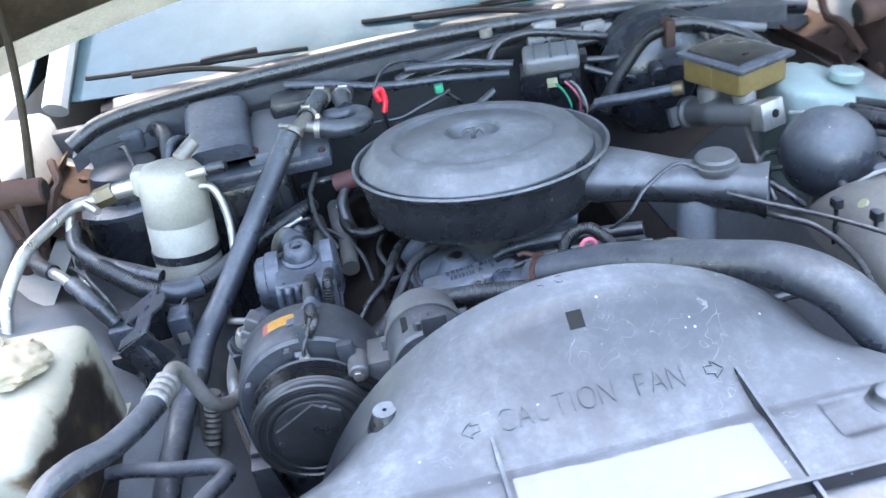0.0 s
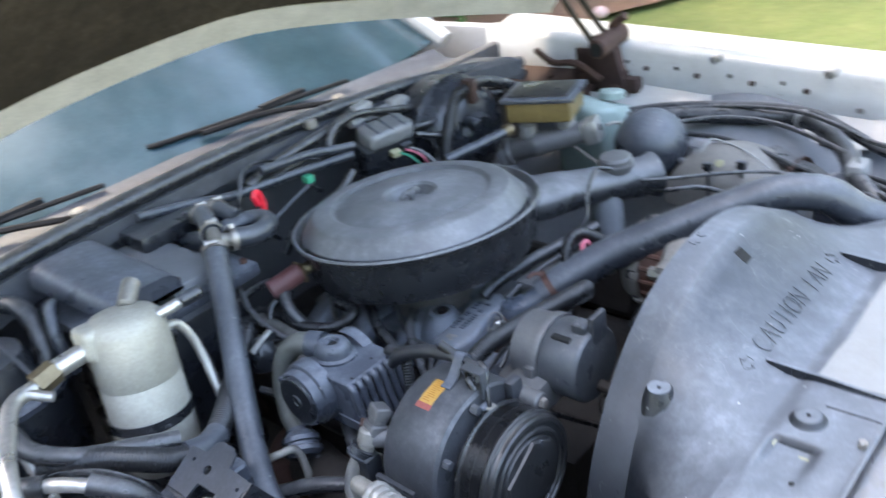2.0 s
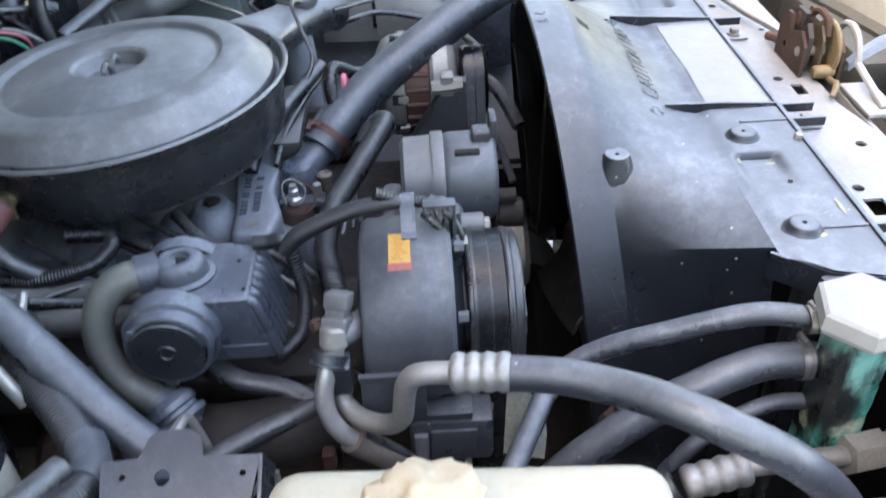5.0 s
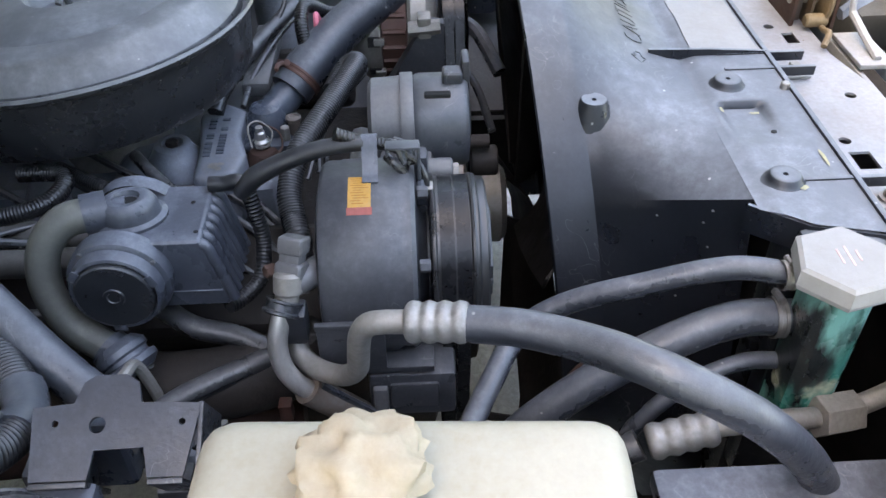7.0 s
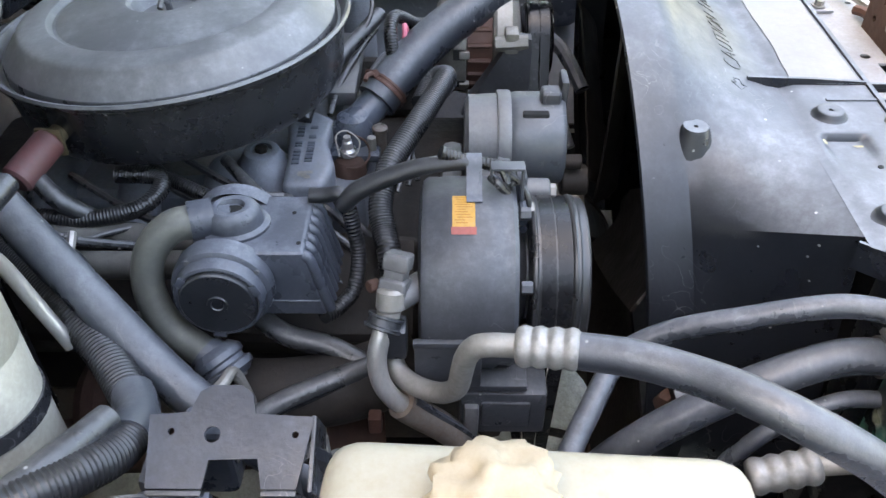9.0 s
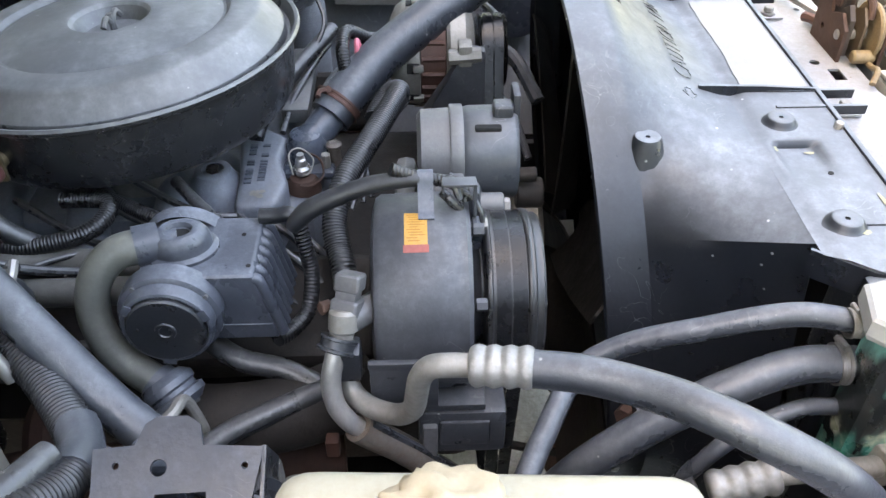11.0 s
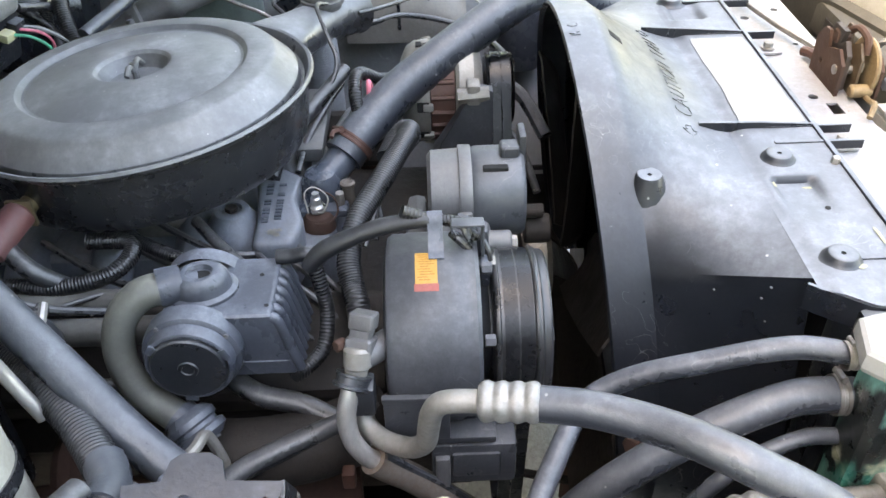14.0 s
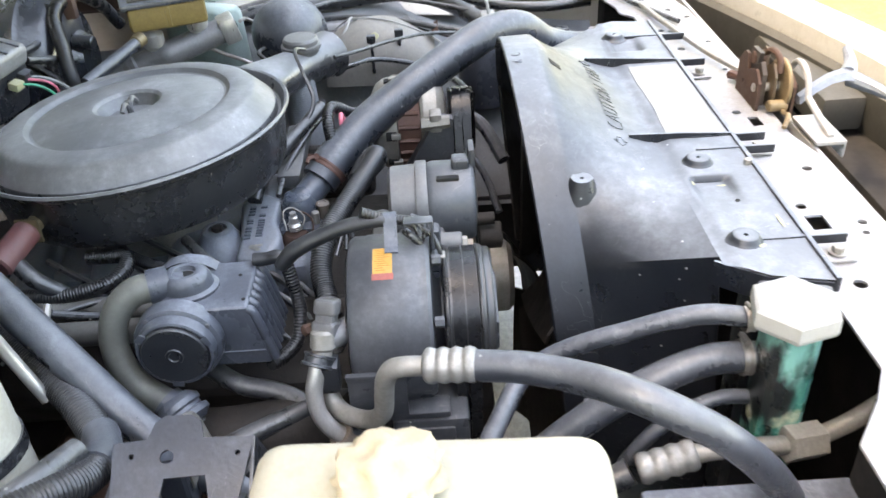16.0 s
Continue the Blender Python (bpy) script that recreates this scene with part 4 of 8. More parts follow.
for u, w in ((0.0, 0.010), (0.2, 0.011), (0.4, 0.012), (0.6, 0.014), (0.75, 0.019)):
    c = Vector((-0.036, -0.872, 0.916)).lerp(Vector((0.012, -0.985, 0.918)), u) + Vector((0, 0, 0.018 * math.sin(math.pi * u)))
    rows.append([bm.verts.new(c + Vector((dx * w, 0, dz))) for dx, dz in ((-1, -0.004), (-0.5, 0.004), (0.5, 0.004), (1, -0.004), (0, -0.008))])
for a, b in zip(rows, rows[1:]):
    for k in range(5):
        bm.faces.new((a[k], a[(k + 1) % 5], b[(k + 1) % 5], b[k]))
bm.faces.new(rows[0][::-1])
bm.faces.new(rows[-1])
tube_into(bm, [(0.002, -0.952, 0.928), (0.032, -0.968, 0.932), (0.062, -0.974, 0.940)], lambda u: 0.0115 - 0.006 * u, segs=10)
tube_into(bm, [(-0.004, -0.952, 0.926), (-0.030, -0.976, 0.920), (-0.055, -0.990, 0.916)], lambda u: 0.0115 - 0.006 * u, segs=10)
part("lever", bm, M["lever_blue"], la, "blue-grey forked release lever")
part("foot", box((-0.128, -0.898, 0.893), (-0.050, -0.862, 0.899), 0.002), M["panel"], la)
part("foot_flange", box((-0.128, -0.900, 0.876), (-0.050, -0.897, 0.899), 0.001), M["panel"], la)
part("cable_end", tube([(0.085, -0.825, 0.903), (0.070, -0.830, 0.906), (0.050, -0.834, 0.905)], 0.0065, segs=8), M["copper"], la, "dark red cable end")

# dusty pieces ahead of the support, coloured dark for the shade there
part("nose_beam", box((0.13, -1.065, 0.775), (0.82, -0.995, 0.832), 0.010), M["nose_shade"], fr, "dusty grey nose beam, darkened for shade")
part("nose_beam", box((-0.82, -1.065, 0.775), (-0.13, -0.995, 0.832), 0.010), M["nose_shade"], fr, "dusty grey nose beam, darkened for shade")
# added black sheet blocks the sunlit ground below the nose
part("air_deflector", box((-0.76, -1.10, 0.60), (0.76, -0.874, 0.615), 0.004), M["dark"], fr, "added black sheet hiding the sunlit ground")
for x in (0.30, 0.55, -0.30, -0.55):
    part("beam_slot", box((x - 0.08, -0.9945, 0.785), (x + 0.08, -0.992, 0.818), 0.002), M["dark"], fr)

# ---- fan shroud ----
shr = thing("fan_shroud", (-0.025, -0.60, 0.3), "black plastic fan shroud, top dusty and painted lighter as if lit, with moulded caution lettering", "shroud")
RC, RZ, RR = 0.002, 0.648, 0.341


def outline_point(a):
    """Where the way at angle a from the fan's axis meets the rounded rectangle of the radiator."""
    dx, dz = math.cos(a), math.sin(a)
    lo_x, hi_x, lo_z, hi_z = -0.365, 0.385, 0.33, 0.908
    s = min(((hi_x - RC) / dx if dx > 1e-6 else 9), ((lo_x - RC) / dx if dx < -1e-6 else 9), ((hi_z - RZ) / dz if dz > 1e-6 else 9), ((lo_z - RZ) / dz if dz < -1e-6 else 9))
    if dx > 0 and dz > 0:                       # cropped upper corner on the hose side
        nx, nz = 0.82, 0.57
        s = min(s, (nx * (0.300 - RC) + nz * (0.908 - RZ)) / (nx * dx + nz * dz))
    return RC + dx * s, RZ + dz * s


bm = bmesh.new()
ANG = sorted([2 * math.pi * i / 96 for i in range(96)] + [math.atan2(z - RZ, x - RC) % (2 * math.pi) for x in (-0.365, 0.385) for z in (0.33, 0.908)])
NA = len(ANG)
rings = []
for a in ANG:
    c, s = math.cos(a), math.sin(a)
    qx, qz = outline_point(a)
    def lean(p):
        return (p[0], p[1] + 0.108 * (p[2] - 0.64), p[2])

    ring = [(RC + (RR - 0.006) * c, -0.535, RZ + (RR - 0.006) * s), (RC + (RR - 0.003) * c, -0.529, RZ + (RR - 0.003) * s), (RC + RR * c, -0.531, RZ + RR * s),
            (RC + (RR + 0.001) * c, -0.570, RZ + (RR + 0.001) * s), (RC + RR * c, -0.575, RZ + RR * s)]
    px, pz = RC + RR * c, RZ + RR * s
    for u in (0.12, 0.3, 0.5, 0.7, 0.88, 1.0):
        y = -0.575 - 0.120 * u
        side = max(0.0, min(1.0, (0.93 - s) / 0.25))
        w = side * u + (1 - side) * (1 - (1 - u) ** 1.35)
        ring.append((px + (qx - px) * w, y, pz + (qz - pz) * w))
    ring = [lean(p) for p in ring]
    rings.append([bm.verts.new(p) for p in ring])
for i in range(NA):
    a, b = rings[i], rings[(i + 1) % NA]
    notch = math.sin(ANG[i]) < -0.62 and math.cos(ANG[i]) > 0.35
    for k in range(5 if notch else 0, len(a) - 1):
        bm.faces.new((a[k], b[k], b[k + 1], a[k + 1]))
solid(bm, geom=bm.faces[:], thickness=0.003)
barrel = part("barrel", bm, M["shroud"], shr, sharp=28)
SKIN = BVHTree.FromPolygons([v.co[:] for v in barrel.data.vertices], [f.vertices[:] for f in barrel.data.polygons])
# lettering
SLOPE = radians(26)


def letters(body, x, y, z, size, parent, rz=0.0, name="lettering", slope=SLOPE, roll_=0.0):
    cu = bpy.data.curves.new(name, "FONT")
    cu.body, cu.size, cu.extrude, cu.align_x = body, size, 0.0004, "CENTER"
    cu.offset = -0.0009
    tmp = bpy.data.objects.new("tmp", cu)
    me = bpy.data.meshes.new_from_object(tmp)
    bpy.data.objects.remove(tmp)
    bm = bmesh.new()
    bm.from_mesh(me)
    bm.transform(Matrix.Translation((x, y, z)) @ Matrix.Rotation(radians(rz), 4, "Z") @ Matrix.Rotation(roll_, 4, "Y") @ Matrix.Rotation(slope, 4, "X") @ Matrix.Diagonal((0.72, 1, 1, 1)))
    return part(name, bm, M["shroud"], parent, smooth=False)


# top cover between shroud and seam
def pocket(x, y, steep, shallow):
    """Depth of a wedge-shaped pocket pressed into the cover: steep wall at one end, fading out at the other."""
    u = (x - steep) / (shallow - steep)
    v = min(max((-0.675 - y) / 0.010, 0.0), max((y + 0.729) / 0.016, 0.0), 1.0)
    v = v * v * (3 - 2 * v)
    wall = min(max(u / 0.07, 0.0), 1.0)
    return 0.0085 * v * wall * wall * (3 - 2 * wall) * max(0.0, 1 - u) ** 0.8


def cover_z(x, y):
    fold = max(0.0, min(1.0, (y + 0.684) / 0.019))
    return 0.9119 - pocket(x, y, -0.211, -0.288) - pocket(x, y, 0.176, 0.256) - 0.0036 * fold * fold * (3 - 2 * fold) + 0.0005 * noise.noise(Vector((x * 22, y * 22, 3.0)))


bm = bmesh.new()
rows = []
for j in range(27):
    y = -0.665 - 0.093 * j / 26
    lo_x = -0.372 - 0.033 * min(1.0, (-0.656 - y) / 0.044) - 0.015 * max(0.0, (-0.700 - y) / 0.058)
    hi_x = 0.285 + 0.025 * min(1.0, (-0.656 - y) / 0.044) - 0.010 * max(0.0, (-0.700 - y) / 0.058)
    xs = [lo_x] + [-0.366 + 0.0032 * i for i in range(203)] + [hi_x]
    rows.append([bm.verts.new((x, y, cover_z(x, y))) for x in xs])
for a, b in zip(rows, rows[1:]):
    for k in range(len(a) - 1):
        bm.faces.new((a[k], a[k + 1], b[k + 1], b[k]))
low = [bm.verts.new((v.co.x, v.co.y, 0.8995)) for v in rows[-1]]
for k in range(len(low) - 1):
    bm.faces.new((rows[-1][k], rows[-1][k + 1], low[k + 1], low[k]))
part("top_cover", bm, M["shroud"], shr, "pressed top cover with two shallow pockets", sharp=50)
part("seam_ridge", box((-0.42, -0.762, 0.898), (0.30, -0.7565, 0.9150), 0.0015), M["shroud"], shr)
bm = bmesh.new()
lip_pts = [(-0.372, -0.658), (-0.403, -0.699), (-0.419, -0.7565)]
vs = [[bm.verts.new((x, y, z)) for z in (0.908, 0.880)] for x, y in lip_pts]
for a, b in zip(vs, vs[1:]):
    bm.faces.new((a[0], a[1], b[1], b[0]))
solid(bm, geom=bm.faces[:], thickness=0.003)
part("edge_lip", bm, M["shroud"], shr)
for ch, x in (("C", -0.010), ("A", -0.030)):
    me_ = letters(ch, x, -0.512, RZ + math.sqrt((RR + 0.001) ** 2 - (x - RC) ** 2) + 0.0008, 0.020, shr, name="letter", slope=0.0)
part("side_drop", box((-0.425, -0.756, 0.60), (-0.40, -0.69, 0.905), 0.006), M["shroud"], shr)


def rib(x, y0, y1, z0, z1, h):
    bm = bmesh.new()
    vs = [bm.verts.new(p) for p in ((x - 0.0018, y0, z0), (x + 0.0018, y0, z0), (x - 0.0018, y1, z1 + h), (x + 0.0018, y1, z1 + h), (x - 0.0018, y1 - 0.06, z1 + h * 0.6), (x + 0.0018, y1 - 0.06, z1 + h * 0.6),
                                    (x - 0.0018, y0, z0 - 0.03), (x + 0.0018, y0, z0 - 0.03), (x - 0.0018, y1 - 0.06, z1 - 0.012), (x + 0.0018, y1 - 0.06, z1 - 0.012))]
    bmesh.ops.convex_hull(bm, input=vs)
    part("rib", bm, M["shroud"], shr)


rib(0.127, -0.622, -0.70, 0.925, 0.909, 0.010)
rib(-0.117, -0.632, -0.70, 0.921, 0.909, 0.010)
for x in (0.127, -0.117, -0.150, 0.235, -0.345):
    part("rib", box((x - 0.0024, -0.80, 0.903), (x + 0.0024, -0.705, 0.9135), 0.0008), M["shroud"], shr)
for x, y, zt, skirt in ((-0.212, -0.557, 0.9195, ((0.0340, -0.045), (0.0240, -0.026), (0.0170, -0.011), (0.0138, -0.0024))), (-0.179, -0.6985, 0.9185, ((0.0215, -0.0085), (0.0180, -0.0068), (0.0150, -0.0036), (0.0134, -0.0010))),
                        (-0.344, -0.6975, 0.9185, ((0.0215, -0.0085), (0.0180, -0.0068), (0.0150, -0.0036), (0.0134, -0.0010))), (0.24, -0.69, 0.917, ((0.0215, -0.0085), (0.0180, -0.0068), (0.0150, -0.0036), (0.0134, -0.0010)))):
    bm = lathe([*skirt, (0.0122, 0), (0.0060, -0.0002), (0.0024, -0.0006), (0.0021, -0.006), (0, -0.006)], Matrix.Translation((x, y, zt)), 32)
    b = part("boss", bm, M["shroud"], shr, sharp=50)
    part("bore", lathe([(0, 0.0004), (0.0021, 0.0004), (0.0021, -0.002), (0, -0.002)], Matrix.Translation((x, y, zt - 0.0022)), 12), M["hole"], b)
part("bore", rod((-0.266, -0.717, cover_z(-0.266, -0.717) - 0.001), (-0.266, -0.717, cover_z(-0.266, -0.717) + 0.0006), 0.0030, 14), M["hole"], shr)
part("stud", hexrod((-0.192, -0.7525, 0.909), (-0.192, -0.7525, 0.9190), 0.0045), M["steel"], shr, "small zinc stud at the seam")
part("bolt", hexrod((-0.345, -0.548, 0.678), (-0.360, -0.535, 0.681), 0.010), M["rust"], shr, "rusty hex bolt")
part("lug", box((-0.372, -0.566, 0.655), (-0.335, -0.545, 0.70), 0.004), M["shroud"], shr)
def ramp_z(x, y):
    """Height of the shroud's sloping top."""
    top = RZ + math.sqrt(RR ** 2 - (x - RC) ** 2)
    y0 = -0.575 + 0.108 * (top - 0.64)
    u = max(0.0, min(1.0, (y0 - y) / (y0 + 0.666)))
    return top + (0.908 - top) * (1 - (1 - u) ** 1.35)


def skin_z(x, y):
    """Height of the shroud's skin under a point."""
    hit = SKIN.ray_cast(Vector((x, y, 1.3)), Vector((0, 0, -1)))[0]
    return hit.z if hit else ramp_z(x, y)


hole_m = Matrix.Translation((-0.008, -0.556, skin_z(-0.008, -0.556))) @ Matrix.Rotation(math.atan2(skin_z(-0.008, -0.550) - skin_z(-0.008, -0.562), 0.012), 4, "X")
part("square_bore", box((-0.008, -0.0095, -0.004), (0.008, 0.0095, 0.0005), 0.0005, hole_m), M["hole"], shr)
pen = -0.108
for ch, wide in zip("CAUTION FAN", (0.0175, 0.0185, 0.0175, 0.0165, 0.0085, 0.0195, 0.0185, 0.015, 0.0165, 0.0185, 0.0175)):
    if ch != " ":
        lx = pen + wide / 2
        low, high, lft, rgt = skin_z(lx, -0.628), skin_z(lx, -0.606), skin_z(lx - 0.007, -0.617), skin_z(lx + 0.007, -0.617)
        letters(ch, lx, -0.630, low + 0.0009, 0.0345, shr, name="letter", slope=math.atan2(high - low, 0.022), roll_=-math.atan2(rgt - lft, 0.014))
    pen += wide
for x, sgn in ((-0.134, 1), (0.106, -1)):
    bm = bmesh.new()
    turn = [(-0.010, 0.0), (0.000, 0.008), (0.000, 0.004), (0.008, 0.004), (0.008, -0.003), (0.000, -0.004), (0.000, -0.008)]
    for q in zip(turn, turn[1:] + turn[:1]):
        a, b = [Vector((x + sgn * px, -0.618 + py, skin_z(x + sgn * px, -0.618 + py) + 0.0004)) for px, py in q]
        tube_into(bm, [a, b], 0.0008, segs=6, straight=True)
    part("arrow", bm, M["shroud"], shr)
# paper label
bm = bmesh.new()
rows = []
for j in range(9):
    row = []
    for i in range(23):
        u, v = i / 22, j / 8
        edge = 0.0014 * math.sin(9 * u + 1.0) * (1 - v) + 0.0014 * noise.noise(Vector((i * 0.8, 1.3, j * 0.4)))
        row.append(bm.verts.new((-0.110 + 0.222 * u, -0.683 + edge - 0.070 * v, 0.9132 + 0.0008 * noise.noise(Vector((i * .5, j * .5, 7))))))
    rows.append(row)
for a, b in zip(rows, rows[1:]):
    for k in range(22):
        bm.faces.new((a[k], a[k + 1], b[k + 1], b[k]))
solid(bm, geom=bm.faces[:], thickness=0.0006)
lab = part("paper_label", bm, M["paper"], shr, "sun-bleached white paper sticker")
for p in ((-0.219, -0.682, 0.012, 0.0035), (-0.226, -0.714, 0.004, 0.016), (-0.357, -0.709, 0.008, 0.012), (-0.315, -0.744, 0.030, 0.004), (0.26, -0.685, 0.003, 0.016)):
    bm = bmesh.new()
    vs = []
    for k in range(14):
        a = k * 2 * math.pi / 14
        q = 0.7 + 0.6 * abs(noise.noise(Vector((k * 1.7, p[0] * 40, p[1] * 30))))
        vs.append(bm.verts.new((p[0] + p[2] / 2 * math.cos(a) * q, p[1] + p[3] / 2 * math.sin(a) * q, cover_z(p[0], p[1]) + 0.0012)))
    bm.faces.new(vs)
    part("paint_mark", bm, M["crayon"], shr, "faint yellow paint mark", smooth=False)
# sheet screws with clips along the seam
for x in (-0.134, 0.104, -0.36):
    s = thing("panel_screw", (x, -0.79, 0.897), "zinc hex screw in spring clip on the support", "screw", "screws along the seam")
    part("clip", box((x - 0.012, -0.802, 0.8955), (x + 0.012, -0.772, 0.8985), 0.001), M["panel"], s)
    part("washer", rod((x, -0.786, 0.900), (x, -0.786, 0.9015), 0.009, 16), M["steel"], s)
    part("head", hexrod((x, -0.786, 0.9015), (x, -0.786, 0.908), 0.006), M["alu_dull"], s)

# engine fan behind the shroud
fan = thing("cooling_fan", (RC, -0.53, 0.635), "dark engine cooling fan with broad blades", "fan")
part("hub", rod((RC, -0.50, 0.635), (RC, -0.46, 0.635), 0.055, 32, 0.008), M["alu_dull"], fan)
for k in range(6):
    bm = bmesh.new()
    q = Matrix.Translation((RC, -0.53, 0.635)) @ Matrix.Rotation(k * math.pi / 3 + radians(92), 4, "Y")
    rows = [[bm.verts.new(q @ Vector((r, 0.020 * v - 0.012 * (1 - v * v), w * v))) for v in (-1, -0.5, 0, 0.5, 1)] for r, w in ((0.045, 0.030), (0.10, 0.048), (0.20, 0.060), (0.30, 0.064), (0.325, 0.050))]
    for a, b in zip(rows, rows[1:]):
        for i in range(4):
            bm.faces.new((a[i], a[i + 1], b[i + 1], b[i]))
    solid(bm, geom=bm.faces[:], thickness=0.003)
    part("blade", bm, M["engine"], fan, "grimy dark fan blade")
part("sway_link", tube([(-0.135, -0.540, 0.50), (-0.142, -0.534, 0.42), (-0.150, -0.530, 0.30)], 0.016, segs=10), M["rust"], car, "rusty brown suspension link")
part("tie_rod", tube([(-0.190, -0.425, 0.425), (-0.205, -0.490, 0.422), (-0.225, -0.580, 0.42)], 0.006, segs=8), M["dark"], car, "thin black rod below the engine")
part("tie_rod", tube([(-0.145, -0.535, 0.44), (-0.185, -0.548, 0.43), (-0.235, -0.585, 0.415)], 0.006, segs=8), M["dark"], car, "thin black rod below the engine")

# ---- air cleaner ----
TIP = Matrix.Translation((0, 0, 0.92)) @ Matrix.Rotation(math.asin(0.0328), 4, "Y") @ Matrix.Rotation(-math.asin(0.0697), 4, "X")
ac = thing("air_cleaner", (0, 0, 0.84), "round black steel air cleaner housing, dusty, with snorkel", "air cleaner")
pan = [(0.02, -0.078), (0.172, -0.078), (0.182, -0.074), (0.188, -0.064), (0.193, -0.030), (0.196, -0.012), (0.199, -0.004), (0.2045, 0.000), (0.2055, 0.004), (0.2035, 0.007), (0.200, 0.006), (0.197, 0.001), (0.193, -0.006), (0.186, -0.008), (0.02, -0.008)]
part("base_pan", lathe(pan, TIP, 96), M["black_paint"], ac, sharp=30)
LIDM = TIP @ Matrix.Translation((-0.006, -0.002, 0))
lid = [(0.188, -0.006), (0.1875, 0.001), (0.186, 0.0050), (0.1655, 0.0272), (0.1632, 0.0292), (0.1605, 0.0304), (0.1570, 0.0312), (0.148, 0.0324), (0.1345, 0.0336), (0.1318, 0.0330), (0.1288, 0.0302), (0.1262, 0.0280), (0.1230, 0.0276), (0.1180, 0.0290), (0.105, 0.0324), (0.07, 0.0366), (0.048, 0.0380),
       (0.0445, 0.0372), (0.0405, 0.0335), (0.037, 0.0250), (0.033, 0.0195), (0.027, 0.0180), (0, 0.0180)]
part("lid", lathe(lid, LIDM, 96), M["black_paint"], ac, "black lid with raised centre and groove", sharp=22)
bm = tube([LIDM @ Vector((-0.018, 0.004, 0.030)), LIDM @ Vector((-0.008, 0.002, 0.037)), LIDM @ Vector((0, 0, 0.031)), LIDM @ Vector((0.010, -0.003, 0.039)), LIDM @ Vector((0.017, -0.006, 0.031))], 0.0035, segs=8)
tube_into(bm, [LIDM @ Vector((0, 0, 0.018)), LIDM @ Vector((0, 0, 0.040))], 0.004, segs=8, straight=True)
part("wing_nut", bm, M["cast"], ac, "weathered wing nut on threaded stud")
# snorkel
SN = Vector((0.855, -0.518, 0)).normalized()
SS = Vector((-SN.y, SN.x, 0))
bm = bmesh.new()
rings = []
for d, hw, hh, z in ((0.165, 0.060, 0.026, 0.884), (0.20, 0.060, 0.027, 0.884), (0.25, 0.052, 0.028, 0.882), (0.30, 0.040, 0.030, 0.877), (0.34, 0.034, 0.032, 0.873), (0.38, 0.034, 0.034, 0.869), (0.415, 0.036, 0.036, 0.866), (0.430, 0.041, 0.041, 0.865), (0.433, 0.041, 0.041, 0.865), (0.431, 0.037, 0.037, 0.865), (0.36, 0.030, 0.030, 0.868)):
    e = 0.55 + 0.45 * max(0, min(1, (d - 0.2) / 0.12))
    ring = []
    for k in range(28):
        c, s = math.cos(2 * math.pi * k / 28), math.sin(2 * math.pi * k / 28)
        ring.append(bm.verts.new(SN * d + SS * (hw * math.copysign(abs(c) ** e, c)) + Vector((0, 0, z + hh * math.copysign(abs(s) ** e, s)))))
    rings.append(ring)
for a, b in zip(rings, rings[1:]):
    for k in range(28):
        bm.faces.new((a[k], a[(k + 1) % 28], b[(k + 1) % 28], b[k]))
bm.faces.new(rings[-1])
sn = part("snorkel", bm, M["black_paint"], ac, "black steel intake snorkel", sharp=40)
VM = Vector((0.308, -0.187, 0.906))
bm = lathe([(0.028, -0.012), (0.030, -0.004), (0.033, -0.003), (0.033, 0.002), (0.029, 0.003), (0.029, 0.010), (0.026, 0.014), (0.012, 0.016), (0, 0.016)], Matrix.Translation(VM), 32)
part("vacuum_motor", bm, M["cast"], sn, "round grey vacuum motor")
part("vacuum_line", tube([VM + Vector((-0.03, -0.01, 0.004)), (0.25, -0.185, 0.918), (0.20, -0.20, 0.90), (0.165, -0.215, 0.87), (0.13, -0.20, 0.84)], 0.003, segs=6), M["rubber"], sn)
bm = tube([(0.285, -0.175, 0.86), (0.283, -0.178, 0.80), (0.275, -0.18, 0.70)], 0.029, segs=24, pitch=0.004, depth=0.0005)
part("heat_riser", bm, M["inner"], sn, "dull grey heat riser tube")
# breather on the pan's flank
bm = rod((-0.186, 0.086, 0.884), (-0.238, 0.108, 0.868), 0.0165, 18, 0.003)
part("breather", bm, M["maroon"], ac, "dark red rubber breather fitting")
part("neck", rod((-0.165, 0.077, 0.888), (-0.19, 0.088, 0.882), 0.010, 14), M["brass"], ac)
part("clip", box((-0.192, 0.072, 0.868), (-0.187, 0.098, 0.899), 0.001), M["brass"], ac, "tan metal clip")

# ---- air conditioning compressor ----
CX, CZ = -0.305, 0.812
comp = thing("ac_compressor", (CX, -0.36, 0.70), "grey drum-shaped air conditioning compressor with belt pulley", "compressor")
AX = along((CX, -0.292, CZ), (CX, -0.5, CZ))
drum = [(0, 0), (0.075, 0.0), (0.088, 0.003), (0.0915, 0.008), (0.0915, 0.020), (0.0925, 0.022), (0.0925, 0.072), (0.0915, 0.074), (0.0915, 0.084), (0.088, 0.088), (0.060, 0.090), (0.045, 0.098), (0.045, 0.104), (0, 0.104)]
part("body", lathe(drum, AX, 72), M["compressor"], comp, "grey painted compressor drum")
def on_drum(a, y, r=0.0931):
    return Vector((CX - r * math.sin(a), y, CZ + r * math.cos(a)))
def drum_patch(a0, a1, y0, y1, material, name, label):
    bm = bmesh.new()
    rows = [[bm.verts.new(on_drum(a0 + (a1 - a0) * i / 12, y)) for y in (y0, y1)] for i in range(13)]
    for a, b in zip(rows, rows[1:]):
        bm.faces.new((a[0], a[1], b[1], b[0]))
    return part(name, bm, material, comp, label)
